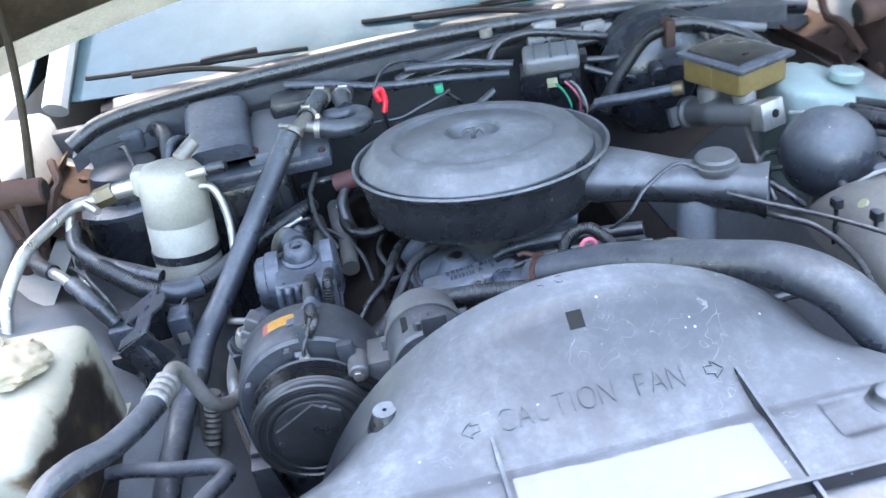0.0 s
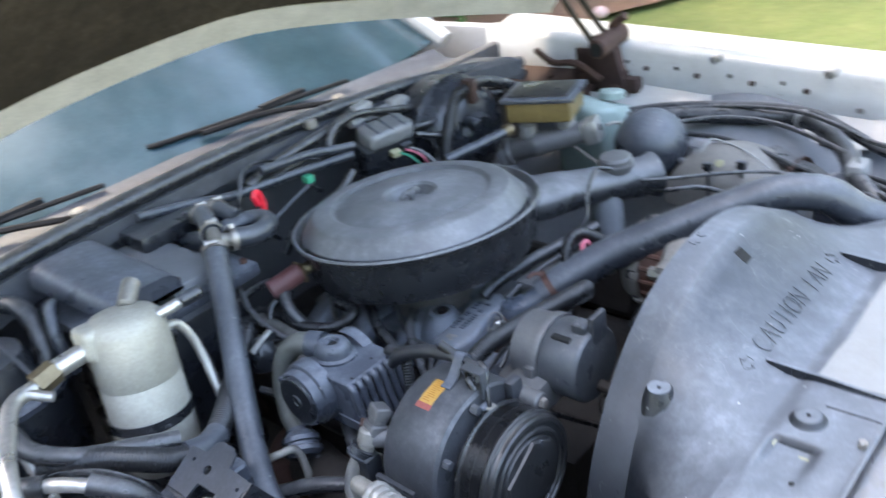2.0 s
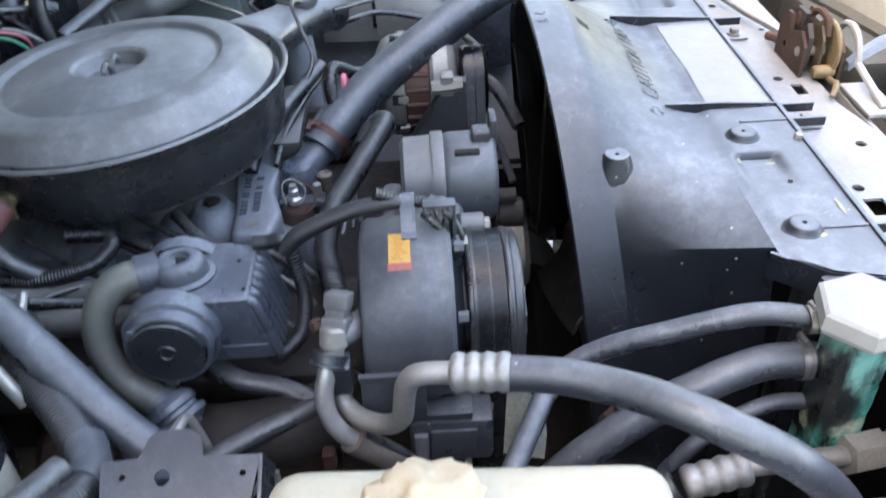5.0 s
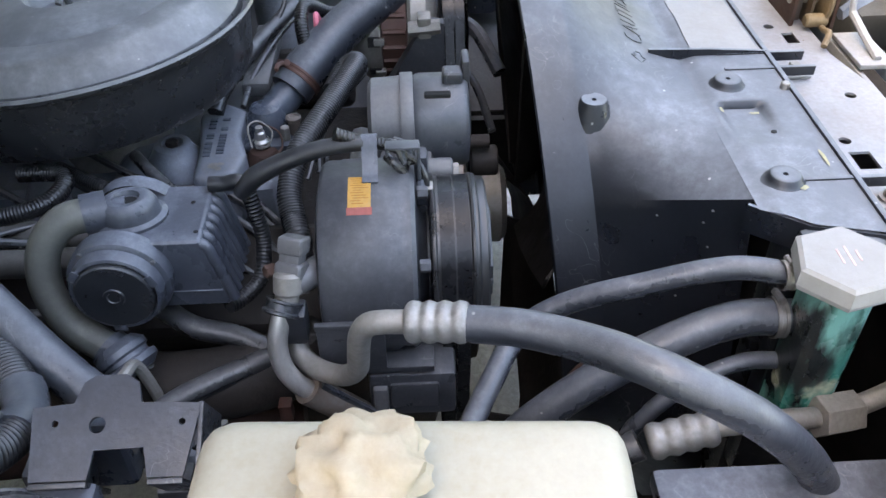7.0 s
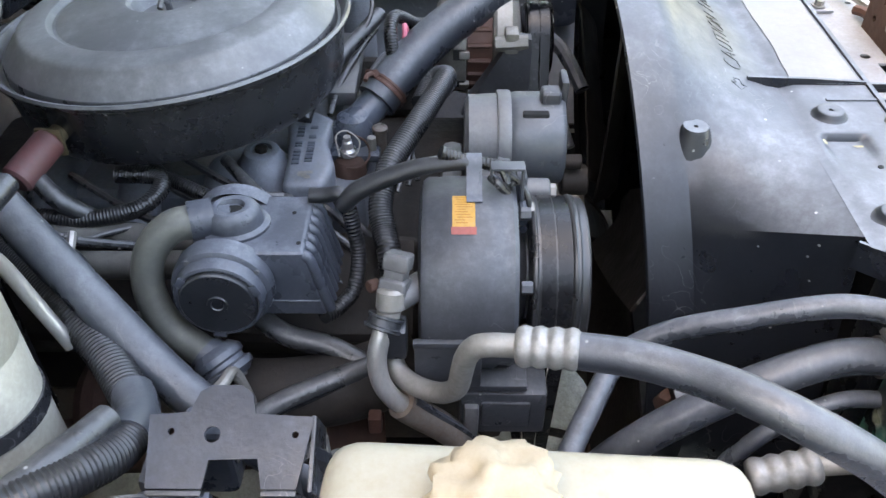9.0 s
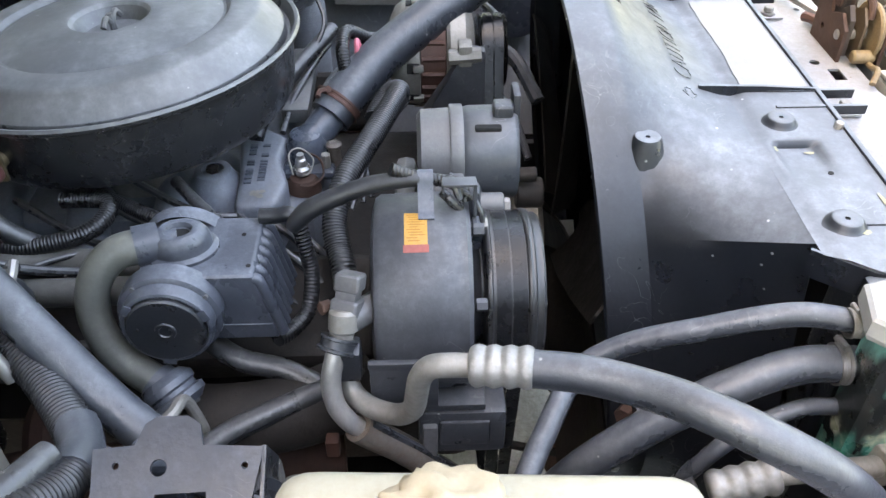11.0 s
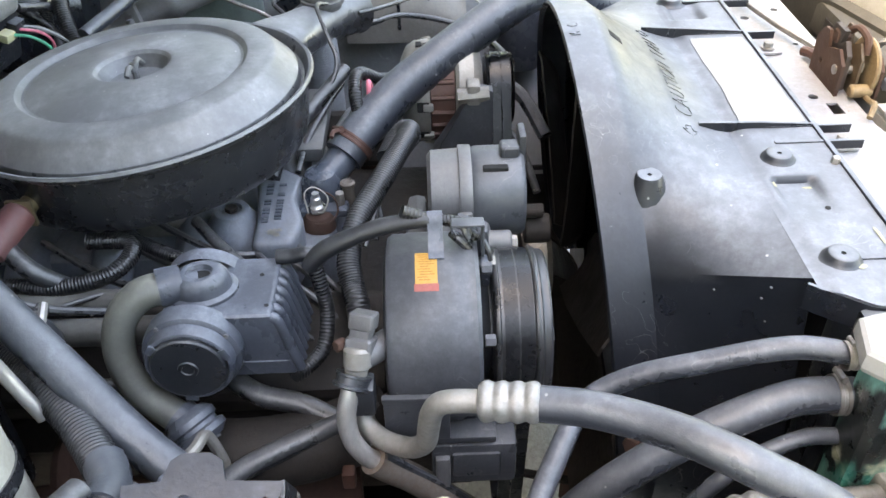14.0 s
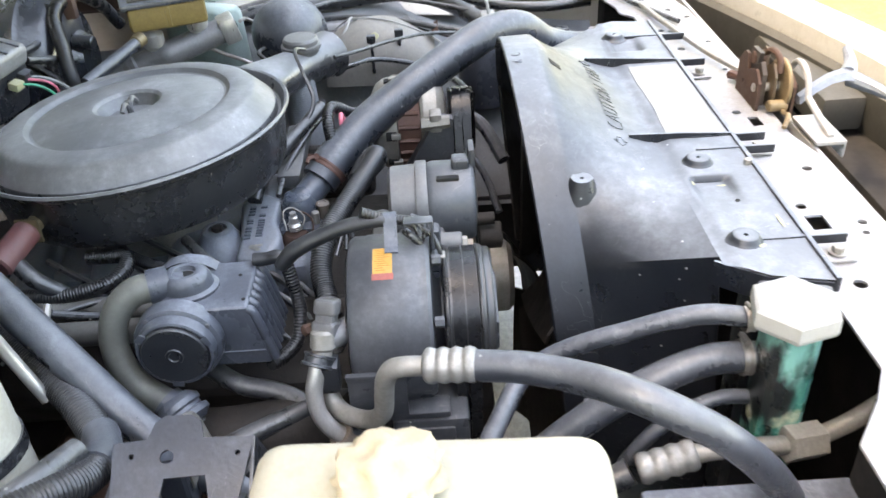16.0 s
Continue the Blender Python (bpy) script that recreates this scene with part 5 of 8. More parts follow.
yl = drum_patch(0.02, 0.40, -0.322, -0.342, M["label_yellow"], "warning_label", "yellow warning sticker with unreadable print")
drum_patch(0.40, 0.48, -0.321, -0.343, M["label_red"], "warning_label", "red foot of the warning sticker")
for k in range(11):
    bm = bmesh.new()
    a = 0.045 + 0.031 * k
    y0, y1 = -0.3240 - 0.0012 * (k % 3), -0.3400 + 0.0022 * ((k * 7) % 4)
    vs = [bm.verts.new(on_drum(a + da, y, 0.0934)) for da, y in ((0, y0), (0, y1), (0.010, y1), (0.010, y0))]
    bm.faces.new(vs)
    part("print_line", bm, M["label_print"], yl)
pul = lathe([(0.030, 0.100), (0.066, 0.100), (0.0745, 0.1015), (0.0755, 0.103), (0.0755, 0.105), (0.0735, 0.1065), (0.0735, 0.1365), (0.0755, 0.138), (0.0760, 0.140), (0.0745, 0.1425), (0.060, 0.1425), (0.058, 0.140), (0.030, 0.140)], AX, 72)
part("pulley", pul, M["gloss_black"], comp, "worn black belt pulley")
clu = lathe([(0.062, 0.1435), (0.0735, 0.1440), (0.0750, 0.1455), (0.0750, 0.1495), (0.0735, 0.1510), (0.0728, 0.1512), (0.0722, 0.1525), (0.0722, 0.1570), (0.0705, 0.1590), (0.0655, 0.1595), (0.0640, 0.1570), (0.0590, 0.1565), (0.0575, 0.1595), (0.0545, 0.1600), (0.0530, 0.1575), (0.050, 0.1570), (0.0485, 0.160), (0.034, 0.1610), (0.032, 0.1565), (0.0265, 0.1565), (0.0245, 0.1625), (0.0165, 0.1635), (0.0155, 0.1585), (0.0095, 0.1585), (0.0085, 0.1625), (0.004, 0.1625), (0.004, 0.156), (0, 0.156)], AX @ Matrix.Translation((0, 0, -0.0062)), 72)
cl = part("clutch_plate", clu, M["gloss_black"], comp, "worn black clutch plate")
for k in range(3):
    a = k * 2.094 + 0.5
    c = Vector((CX + 0.041 * math.sin(a), -0.4445, CZ + 0.041 * math.cos(a)))
    part("rivet", rod(c, c + Vector((0, -0.005, 0)), 0.0045, 12, 0.001), M["compressor"], cl)
bm = bmesh.new()
tri_ = []
for k in range(3):
    for da in (-0.62, 0.62):
        a = k * 2 * math.pi / 3 + math.pi / 3 + da * 0.62
        tri_.append((0.046 * math.cos(a), 0.046 * math.sin(a)))
top_ = [bm.verts.new(AX @ Vector((x, y, 0.1572))) for x, y in tri_]
low_ = [bm.verts.new(AX @ Vector((x * 1.03, y * 1.03, 0.1540))) for x, y in tri_]
bm.faces.new(top_)
for k in range(6):
    bm.faces.new((top_[k], top_[(k + 1) % 6], low_[(k + 1) % 6], low_[k]))
part("spring_plate", bm, M["gloss_black"], comp, "three-sided steel hub plate", smooth=False)
for k in range(3):
    a = k * 2.094 + 1.3
    pts = [AX @ Vector((0.0615 * math.cos(a + 0.09 * i), 0.0615 * math.sin(a + 0.09 * i), 0.1508)) for i in range(9)]
    part("slot", tube(pts, 0.0022, segs=6), M["hole"], cl)
for a in (0.15, -0.7, 1.0):
    c = on_drum(a, -0.382, 0.082)
    part("bolt", hexrod(c, c + Vector((0, -0.010, 0)), 0.006), M["compressor"], comp)
bm = box((CX - 0.098, -0.350, CZ - 0.003), (CX - 0.0915, -0.288, CZ + 0.004), 0.0015)
box_into(bm, (CX - 0.0965, -0.349, CZ - 0.055), (CX - 0.0925, -0.289, CZ - 0.002), 0.0012)
box_into(bm, (CX - 0.0965, -0.392, CZ - 0.062), (CX - 0.070, -0.289, CZ - 0.054), 0.002)
part("cradle", bm, M["compressor"], comp, "sheet steel cradle round the drum")
bm = box((CX - 0.098, -0.412, 0.690), (CX + 0.03, -0.330, 0.748), 0.006)
box_into(bm, (CX - 0.101, -0.396, 0.705), (CX - 0.097, -0.350, 0.738), 0.003)
part("mount_bracket", bm, M["compressor"], comp, "dark cast mounting bracket")
part("bracket_notch", box((CX - 0.104, -0.348, 0.692), (CX - 0.08, -0.334, 0.735), 0.003), M["cast"], comp)
# wiring strap and connector on top
bm = bmesh.new()
rows = []
for q in smooth_path([(-0.316, 0, 0.9058), (-0.304, 0, 0.9085), (-0.293, 0, 0.9200), (-0.286, 0, 0.9300), (-0.277, 0, 0.9310), (-0.270, 0, 0.9215)], 4):
    rows.append([bm.verts.new((q[0], y, q[2])) for y in (-0.3345, -0.3485)])
for a, b in zip(rows, rows[1:]):
    bm.faces.new((a[0], a[1], b[1], b[0]))
solid(bm, geom=bm.faces[:], thickness=0.0022)
part("strap", bm, M["grey_plastic"], comp, "dark flat strap holding the loom")
bm = bmesh.new()
for pts in ([(-0.283, -0.358, 0.921), (-0.286, -0.368, 0.918), (-0.292, -0.372, 0.908)], [(-0.276, -0.362, 0.922), (-0.279, -0.374, 0.917), (-0.288, -0.378, 0.903)], [(-0.290, -0.356, 0.915), (-0.297, -0.364, 0.911), (-0.298, -0.372, 0.902)]):
    tube_into(bm, pts, 0.0045, segs=10)
part("connector", bm, M["gloss_black"], comp, "black wires gathered into a plug")
bm = box((-0.301, -0.386, 0.9275), (-0.288, -0.356, 0.9300), 0.0008)
box_into(bm, (-0.301, -0.3865, 0.894), (-0.291, -0.3835, 0.9290), 0.0008)
box_into(bm, (-0.299, -0.358, 0.919), (-0.290, -0.3555, 0.9290), 0.0008)
part("clip_plate", bm, M["pump_cover"], comp, "thin bent sheet steel clip")
bm = box((-0.307, -0.392, 0.866), (-0.297, -0.381, 0.888), 0.002)
for z in (0.869, 0.878, 0.887):
    tube_into(bm, [(-0.310, -0.3865, z), (-0.294, -0.3865, z)], 0.0042, segs=8, straight=True)
term = part("terminal", bm, M["grey_plastic"], comp, "small grey metal terminal")
part("plug_block", box((-0.306, -0.3975, 0.872), (-0.292, -0.390, 0.888), 0.002), M["alu_dull"], term, "pale plug block")
part("bracket_ear", box((CX + 0.044, -0.394, CZ + 0.046), (CX + 0.066, -0.380, CZ + 0.080), 0.006), M["compressor"], comp, "cast mounting ear")
part("clutch_lead", tube([(-0.287, -0.372, 0.915), (-0.291, -0.384, 0.908), (-0.298, -0.391, 0.895), (-0.300, -0.392, 0.876)], 0.0026, segs=8), M["gloss_black"], comp)
# pressure lines on the rear flank
lines = thing("compressor_lines", (-0.39, -0.28, 0.78), "bent aluminium refrigerant tubes from the compressor", "pipe")
m = along((-0.362, -0.277, 0.886), (-0.380, -0.271, 0.850))
bm = box((-0.0115, -0.0105, 0.000), (0.0115, 0.0105, 0.016), 0.004, m, 3)
box_into(bm, (-0.0095, -0.0090, 0.012), (0.0095, 0.0090, 0.026), 0.003, m)
box_into(bm, (-0.0125, -0.0115, 0.022), (0.0125, 0.0115, 0.040), 0.005, m, 3)
tube_into(bm, [(-0.383, -0.271, 0.850), (-0.372, -0.283, 0.848), (-0.355, -0.300, 0.846)], 0.0125, segs=16)
part("manifold", bm, M["mc_bore"], lines, "cast line manifold with a waist")
bm = rod((-0.3805, -0.2702, 0.862), (-0.3895, -0.2685, 0.843), 0.0128, 18, 0.003)
tube_into(bm, [(-0.386, -0.269, 0.848), (-0.392, -0.266, 0.836)], 0.0105, segs=14, straight=True)
part("fitting", bm, M["alu_dull"], lines, "dull aluminium fitting")
part("bolt", hexrod((-0.372, -0.258, 0.858), (-0.378, -0.250, 0.860), 0.006), M["rust"], lines)
part("suction_tube", tube([(-0.380, -0.270, 0.854), (-0.388, -0.268, 0.844), (-0.403, -0.261, 0.826), (-0.413, -0.257, 0.808), (-0.421, -0.260, 0.787), (-0.424, -0.270, 0.768), (-0.421, -0.280, 0.754)], 0.0088, segs=18), M["alu"], lines, "bright bent aluminium tube")
part("discharge_tube", tube([(-0.378, -0.262, 0.815), (-0.388, -0.267, 0.791), (-0.400, -0.274, 0.777), (-0.415, -0.290, 0.775), (-0.430, -0.312, 0.783), (-0.442, -0.326, 0.804), (-0.450, -0.330, 0.834), (-0.456, -0.333, 0.858), (-0.461, -0.340, 0.875), (-0.465, -0.352, 0.882), (-0.466, -0.373, 0.882)], 0.0095, segs=18), M["alu_dull"], lines, "dull bent aluminium tube")
bm = lathe([(0.0105, -0.006), (0.0165, -0.006), (0.0175, -0.005), (0.0175, -0.003), (0.0150, -0.002), (0.0150, 0.004), (0.0165, 0.005), (0.0165, 0.007), (0.0105, 0.007)], along((-0.3965, -0.264, 0.835), (-0.390, -0.267, 0.843)), 24)
box_into(bm, (-0.408, -0.283, 0.800), (-0.384, -0.262, 0.834), 0.004)
part("tie", bm, M["plastic"], lines, "black plastic line clip")
part("lower_tube", tube([(-0.422, -0.277, 0.758), (-0.418, -0.288, 0.742), (-0.410, -0.314, 0.709), (-0.400, -0.346, 0.662), (-0.390, -0.382, 0.612)], 0.0140, segs=18), M["stained_alu"], lines, "dull rust-stained lower line")
part("ribbed_joint", tube([(-0.468, -0.224, 0.735), (-0.478, -0.230, 0.699), (-0.487, -0.245, 0.665)], 0.0145, segs=18, pitch=0.009, depth=0.0022), M["dusty_pipe"], lines, "dusty ribbed hose joint")
part("drop_line", tube([(-0.466, -0.224, 0.741), (-0.470, -0.225, 0.728), (-0.477, -0.229, 0.700), (-0.490, -0.249, 0.655), (-0.501, -0.282, 0.610), (-0.51, -0.32, 0.56)], 0.0110, segs=14), M["dusty_pipe"], lines, "dusty grey line going down beside the wheelhouse")
part("thin_line", tube([(-0.473, -0.214, 0.78), (-0.490, -0.222, 0.72), (-0.497, -0.243, 0.672), (-0.50, -0.272, 0.63)], 0.0045, segs=8), M["dusty_pipe"], lines)
part("line_strap", tube([(-0.422, -0.290, 0.762), (-0.416, -0.310, 0.735), (-0.405, -0.345, 0.688), (-0.395, -0.38, 0.635)], 0.004, segs=8), M["plastic"], lines)


def ferrule(a, b, r, parent):
    """A crimped sleeve: four swollen rings with faint tool flats."""
    h = (Vector(b) - Vector(a)).length
    m, bm, rows = along(a, b), bmesh.new(), []
    for j in range(41):
        u = j / 40
        wave = 0.5 - 0.5 * math.cos(2 * math.pi * (u * 4.0)) if 0.03 < u < 0.97 else 0.0
        row = []
        for k in range(48):
            ang = 2 * math.pi * k / 48
            pit = max(0.0, abs(math.cos(4 * ang)) - 0.55) / 0.45
            q = r * (0.90 + 0.13 * wave ** 0.7 - 0.045 * pit * wave) - (0.08 * r if j in (0, 40) else 0.0)
            row.append(bm.verts.new(m @ Vector((q * math.cos(ang), q * math.sin(ang), h * u))))
        rows.append(row)
    for p, q in zip(rows, rows[1:]):
        for k in range(48):
            bm.faces.new((p[k], p[(k + 1) % 48], q[(k + 1) % 48], q[k]))
    bm.faces.new(rows[0][::-1])
    bm.faces.new(rows[-1])
    return part("ferrule", bm, M["ferrule"], parent, "crimped aluminium ferrule", sharp=60)


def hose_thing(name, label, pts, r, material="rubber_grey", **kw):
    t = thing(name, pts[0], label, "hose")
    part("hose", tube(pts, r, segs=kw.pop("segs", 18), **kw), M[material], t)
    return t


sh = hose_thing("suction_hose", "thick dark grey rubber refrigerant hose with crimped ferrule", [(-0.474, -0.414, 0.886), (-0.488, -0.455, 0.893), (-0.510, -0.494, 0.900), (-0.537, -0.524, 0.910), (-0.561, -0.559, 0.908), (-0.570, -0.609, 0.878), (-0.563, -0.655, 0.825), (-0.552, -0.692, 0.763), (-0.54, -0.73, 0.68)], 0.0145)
ferrule((-0.466, -0.371, 0.882), (-0.475, -0.418, 0.888), 0.0165, sh)

# ---- engine ----
eng = thing("engine", (0, 0, 0.30), "dirty dark cast iron vee engine under the air cleaner", "engine")
part("block", box((-0.17, -0.40, 0.36), (0.17, 0.33, 0.70), 0.02), M["engine"], eng)
for sgn in (1, -1):
    q = Matrix.Translation((sgn * 0.235, -0.02, 0.715)) @ Matrix.Rotation(sgn * radians(32), 4, "Y")
    bm = box((-0.06, -0.27, -0.05), (0.06, 0.27, 0.035), 0.018, q, 3)
    part("valve_cover", bm, M["engine"], eng, "grimy black stamped valve cover")
    q = Matrix.Translation((sgn * 0.20, -0.02, 0.62)) @ Matrix.Rotation(sgn * radians(40), 4, "Y")
    part("cylinder_head", box((-0.07, -0.29, -0.07), (0.08, 0.29, 0.03), 0.01, q), M["engine"], eng)
    bm = tube([(sgn * 0.33, -0.25, 0.60), (sgn * 0.345, -0.1, 0.60), (sgn * 0.35, 0.1, 0.59), (sgn * 0.34, 0.25, 0.52)], 0.032, segs=12)
    for y in (-0.20, -0.07, 0.07, 0.20):
        tube_into(bm, [(sgn * 0.27, y, 0.63), (sgn * 0.31, y, 0.63), (sgn * 0.34, y, 0.60)], 0.022, segs=10)
    part("exhaust_manifold", bm, M["rust"], eng, "rusty exhaust manifold")
bm = box((-0.11, -0.22, 0.68), (0.11, 0.20, 0.760), 0.02, Matrix(), 3)
man = part("intake_manifold", bm, M["intake"], eng, "blue-grey cast intake manifold")
for sgn in (1, -1):
    for y in (-0.15, -0.05, 0.05, 0.15):
        part("runner", tube([(sgn * 0.02, y, 0.755), (sgn * 0.09, y, 0.755), (sgn * 0.15, y, 0.725)], 0.026, segs=12), M["intake"], man)
# front runner with cast lettering
bm = bmesh.new()
top = [(-0.010, -0.118), (0.012, -0.150), (-0.01, -0.180), (-0.05, -0.172), (-0.095, -0.186), (-0.135, -0.176), (-0.137, -0.128), (-0.085, -0.128)]
vs = [bm.verts.new((x, y, 0.800 + 0.08 * (x + 0.02) * 1.0)) for x, y in top]
f = bm.faces.new(vs)
got = bmesh.ops.extrude_face_region(bm, geom=[f])
for v in got["geom"]:
    if isinstance(v, bmesh.types.BMVert):
        v.co.z -= 0.075
bmesh.ops.bevel(bm, geom=[e for e in bm.edges], offset=0.010, segments=4, profile=0.55, affect="EDGES")
run = part("runner", bm, M["intake"], man)
rng = random.Random(5)
for k in range(2):
    x = -0.026
    while x > -0.094:
        w = rng.choice((0.0030, 0.0044, 0.0058))
        if rng.random() > 0.16:
            z = 0.800 + 0.08 * (x + 0.02)
            part("cast_mark", box((x - w, -0.1435 - 0.015 * k, z - 0.002), (x, -0.1345 - 0.015 * k, z + 0.0014), 0.0004, Matrix(), 1), M["housing_blue"], run)
        x -= w + 0.0020
bm = lathe([(0.046, -0.05), (0.036, -0.026), (0.027, -0.013), (0.0225, -0.005), (0.0212, -0.0015), (0.019, 0), (0.0130, 0), (0.0118, -0.005), (0, -0.005)], Matrix.Translation((-0.073, -0.096, 0.798)), 24)
part("bolt_boss", bm, M["intake"], man)
part("bolt", hexrod((-0.073, -0.096, 0.795), (-0.073, -0.096, 0.801), 0.008), M["engine"], man)
for cx_, cy_, s_ in ((-0.116, -0.150, 0.0085), (-0.121, -0.156, 0.006), (-0.113, -0.158, 0.005)):
    bm = bmesh.new()
    vs = []
    for k in range(22):
        q = s_ * (0.45 + 0.75 * abs(noise.noise(Vector((k * 2.3, cx_ * 90, cy_ * 70)))) + 0.25 * (k % 2))
        vs.append(bm.verts.new((cx_ + q * math.cos(k * math.pi / 11), cy_ + q * math.sin(k * math.pi / 11), 0.8005 + 0.08 * (cx_ + 0.02))))
    bm.faces.new(vs)
    part("paint_fleck", bm, M["alu_dull"], man, "flaked pale paint", smooth=False)
part("throttle_body", rod((0, 0.0, 0.755), (0, 0, 0.845), 0.075, 32, 0.004), M["alu_dull"], eng, "cast throttle body")
# thermostat housing
th = thing("thermostat_housing", (-0.02, -0.2, 0.77), "blue-grey painted thermostat housing with hose neck", "housing")
bm = lathe([(0.026, -0.03), (0.027, -0.018), (0.026, -0.010), (0.0245, 0.0), (0.019, 0.010), (0.009, 0.0145), (0, 0.015)], Matrix.Translation((-0.018, -0.200, 0.800)), 28)
tube_into(bm, [(-0.018, -0.200, 0.795), (0.000, -0.213, 0.800), (0.018, -0.226, 0.808), (0.030, -0.235, 0.815)], 0.0205, segs=20)
part("casting", bm, M["housing_blue"], th)
part("flange", box((-0.060, -0.235, 0.768), (0.020, -0.170, 0.780), 0.006), M["housing_blue"], th, "blue-grey flange")
part("bolt", hexrod((-0.045, -0.225, 0.778), (-0.045, -0.225, 0.797), 0.006), M["alu_dull"], th)
bm = lathe([(0.0075, -0.03), (0.0075, 0.006), (0.0095, 0.0075), (0.0095, 0.0115), (0.006, 0.013), (0.0045, 0.0115), (0, 0.0115)], Matrix.Translation((-0.030, -0.2345, 0.790)), 18)
part("bypass_nipple", bm, M["stained_alu"], th, "small stained pipe nipple")
ts = thing("coolant_sensor", (-0.047, -0.19, 0.77), "small metal coolant sensor with wire bail on a rusty base", "sensor")
part("base_ring", lathe([(0, -0.02), (0.021, -0.02), (0.019, -0.006), (0.015, -0.001), (0.011, 0.0), (0, 0.001)], Matrix.Translation((-0.062, -0.198, 0.778)), 24), M["rust"], ts, "rusty base ring")
part("body", lathe([(0.0105, -0.004), (0.0105, 0.003), (0.0075, 0.006), (0.0065, 0.014), (0.0045, 0.016), (0.0045, 0.021), (0, 0.021)], Matrix.Translation((-0.058, -0.197, 0.785)), 16), M["alu"], ts)
part("bail", tube([(-0.072, -0.188, 0.786), (-0.058, -0.184, 0.806), (-0.050, -0.196, 0.809), (-0.060, -0.212, 0.800), (-0.074, -0.206, 0.788), (-0.070, -0.192, 0.790)], 0.0010, segs=6), M["alu_dull"], ts, "thin bright wire bail")
part("clip", tube([(-0.048, -0.196, 0.806), (-0.058, -0.219, 0.799), (-0.075, -0.224, 0.788), (-0.090, -0.214, 0.784), (-0.092, -0.198, 0.784)], 0.0014, segs=6), M["rust"], ts, "rusty wire loop")

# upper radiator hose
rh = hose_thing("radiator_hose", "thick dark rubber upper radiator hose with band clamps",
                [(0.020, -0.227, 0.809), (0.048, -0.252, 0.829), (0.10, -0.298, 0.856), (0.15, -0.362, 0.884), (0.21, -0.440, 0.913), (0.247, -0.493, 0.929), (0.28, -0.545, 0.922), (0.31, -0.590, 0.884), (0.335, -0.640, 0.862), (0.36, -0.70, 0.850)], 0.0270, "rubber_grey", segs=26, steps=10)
clamp(rh, (0.033, -0.239, 0.818), (0.055, -0.05, 0.04), 0.0278, "copper")
part("clamp_tail", tube([(0.024, -0.226, 0.846), (0.012, -0.219, 0.850), (0.002, -0.217, 0.848)], 0.003, segs=6), M["copper"], rh)
clamp(rh, (0.352, -0.68, 0.853), (0.02, -0.06, -0.01), 0.0278, "steel")

# ---- diverter valve: ribbed box with round covers ----
dv = thing("diverter_valve", (-0.30, -0.15, 0.79), "grey plastic ribbed diverter valve with round covers", "valve")
bm = box((-0.343, -0.190, 0.790), (-0.257, -0.088, 0.868), 0.005, Matrix(), 3)
for v in bm.verts:
    if v.co.y < -0.15:
        v.co.y -= 0.015 * (0.868 - v.co.z) / 0.078
part("body", bm, M["grey_plastic"], dv)
for i in range(7):
    x = -0.3378 + 0.0126 * i
    part("rib", tube([(x, -0.1805, 0.8590), (x, -0.1875, 0.8612), (x, -0.1925, 0.8580), (x, -0.1950, 0.851), (x, -0.2005, 0.826), (x, -0.2075, 0.795)], lambda u: 0.0044 + 0.0010 * min(1.0, 4 * u), segs=12), M["grey_plastic"], dv)
part("seam", box((-0.3445, -0.200, 0.8085), (-0.2555, -0.090, 0.8105), 0.0006), M["grey_plastic"], dv)
m = along((-0.338, -0.115, 0.834), (-0.40, -0.115, 0.836))
part("side_cover", lathe([(0.0455, 0), (0.0460, 0.014), (0.0450, 0.0195), (0.0425, 0.021), (0.0410, 0.0215), (0.0405, 0.029), (0.0392, 0.0335), (0.0370, 0.0345), (0.0355, 0.034), (0.0350, 0.030), (0, 0.030)], m, 56), M["grey_plastic"], dv, "round diaphragm cover with raised rim")
part("disc", lathe([(0.0345, 0.030), (0.0342, 0.0365), (0.0328, 0.0378), (0.0095, 0.0372), (0.0088, 0.0388), (0.0060, 0.0388), (0.0052, 0.0376), (0, 0.0376)], m, 48), M["plastic"], dv, "dark recessed disc")
for a in (0.4, 2.5, 4.6):
    part("tab", box((0.0335, -0.006, 0.0340), (0.0415, 0.006, 0.0358), 0.0012, m @ Matrix.Rotation(a, 4, "Z")), M["grey_plastic"], dv)
for a in (0.6, 2.2, 3.9, 5.4):
    c = m @ Vector((0.0425 * math.cos(a), 0.0425 * math.sin(a), 0.0195))
    part("rivet", rod(c, m @ Vector((0.0425 * math.cos(a), 0.0425 * math.sin(a), 0.0222)), 0.0024, 8), M["cast"], dv)
part("far_cover", lathe([(0.043, 0), (0.043, 0.016), (0.036, 0.02), (0, 0.02)], along((-0.272, -0.115, 0.838), (-0.2, -0.115, 0.84)), 40), M["grey_plastic"], dv)
bm = lathe([(0.031, -0.002), (0.031, 0.003), (0.0265, 0.006), (0.0250, 0.015), (0.0215, 0.0215), (0.017, 0.0240), (0.012, 0.0235), (0.010, 0.019), (0, 0.018)], Matrix.Translation((-0.305, -0.122, 0.868)) @ Matrix.Rotation(radians(15), 4, "Z") @ Matrix.Diagonal((0.86, 1.06, 1, 1)), 36)
tube_into(bm, [(-0.305, -0.120, 0.878), (-0.312, -0.095, 0.879)], 0.0125, segs=16, straight=True)
tp = part("top_port", bm, M["grey_plastic"], dv)
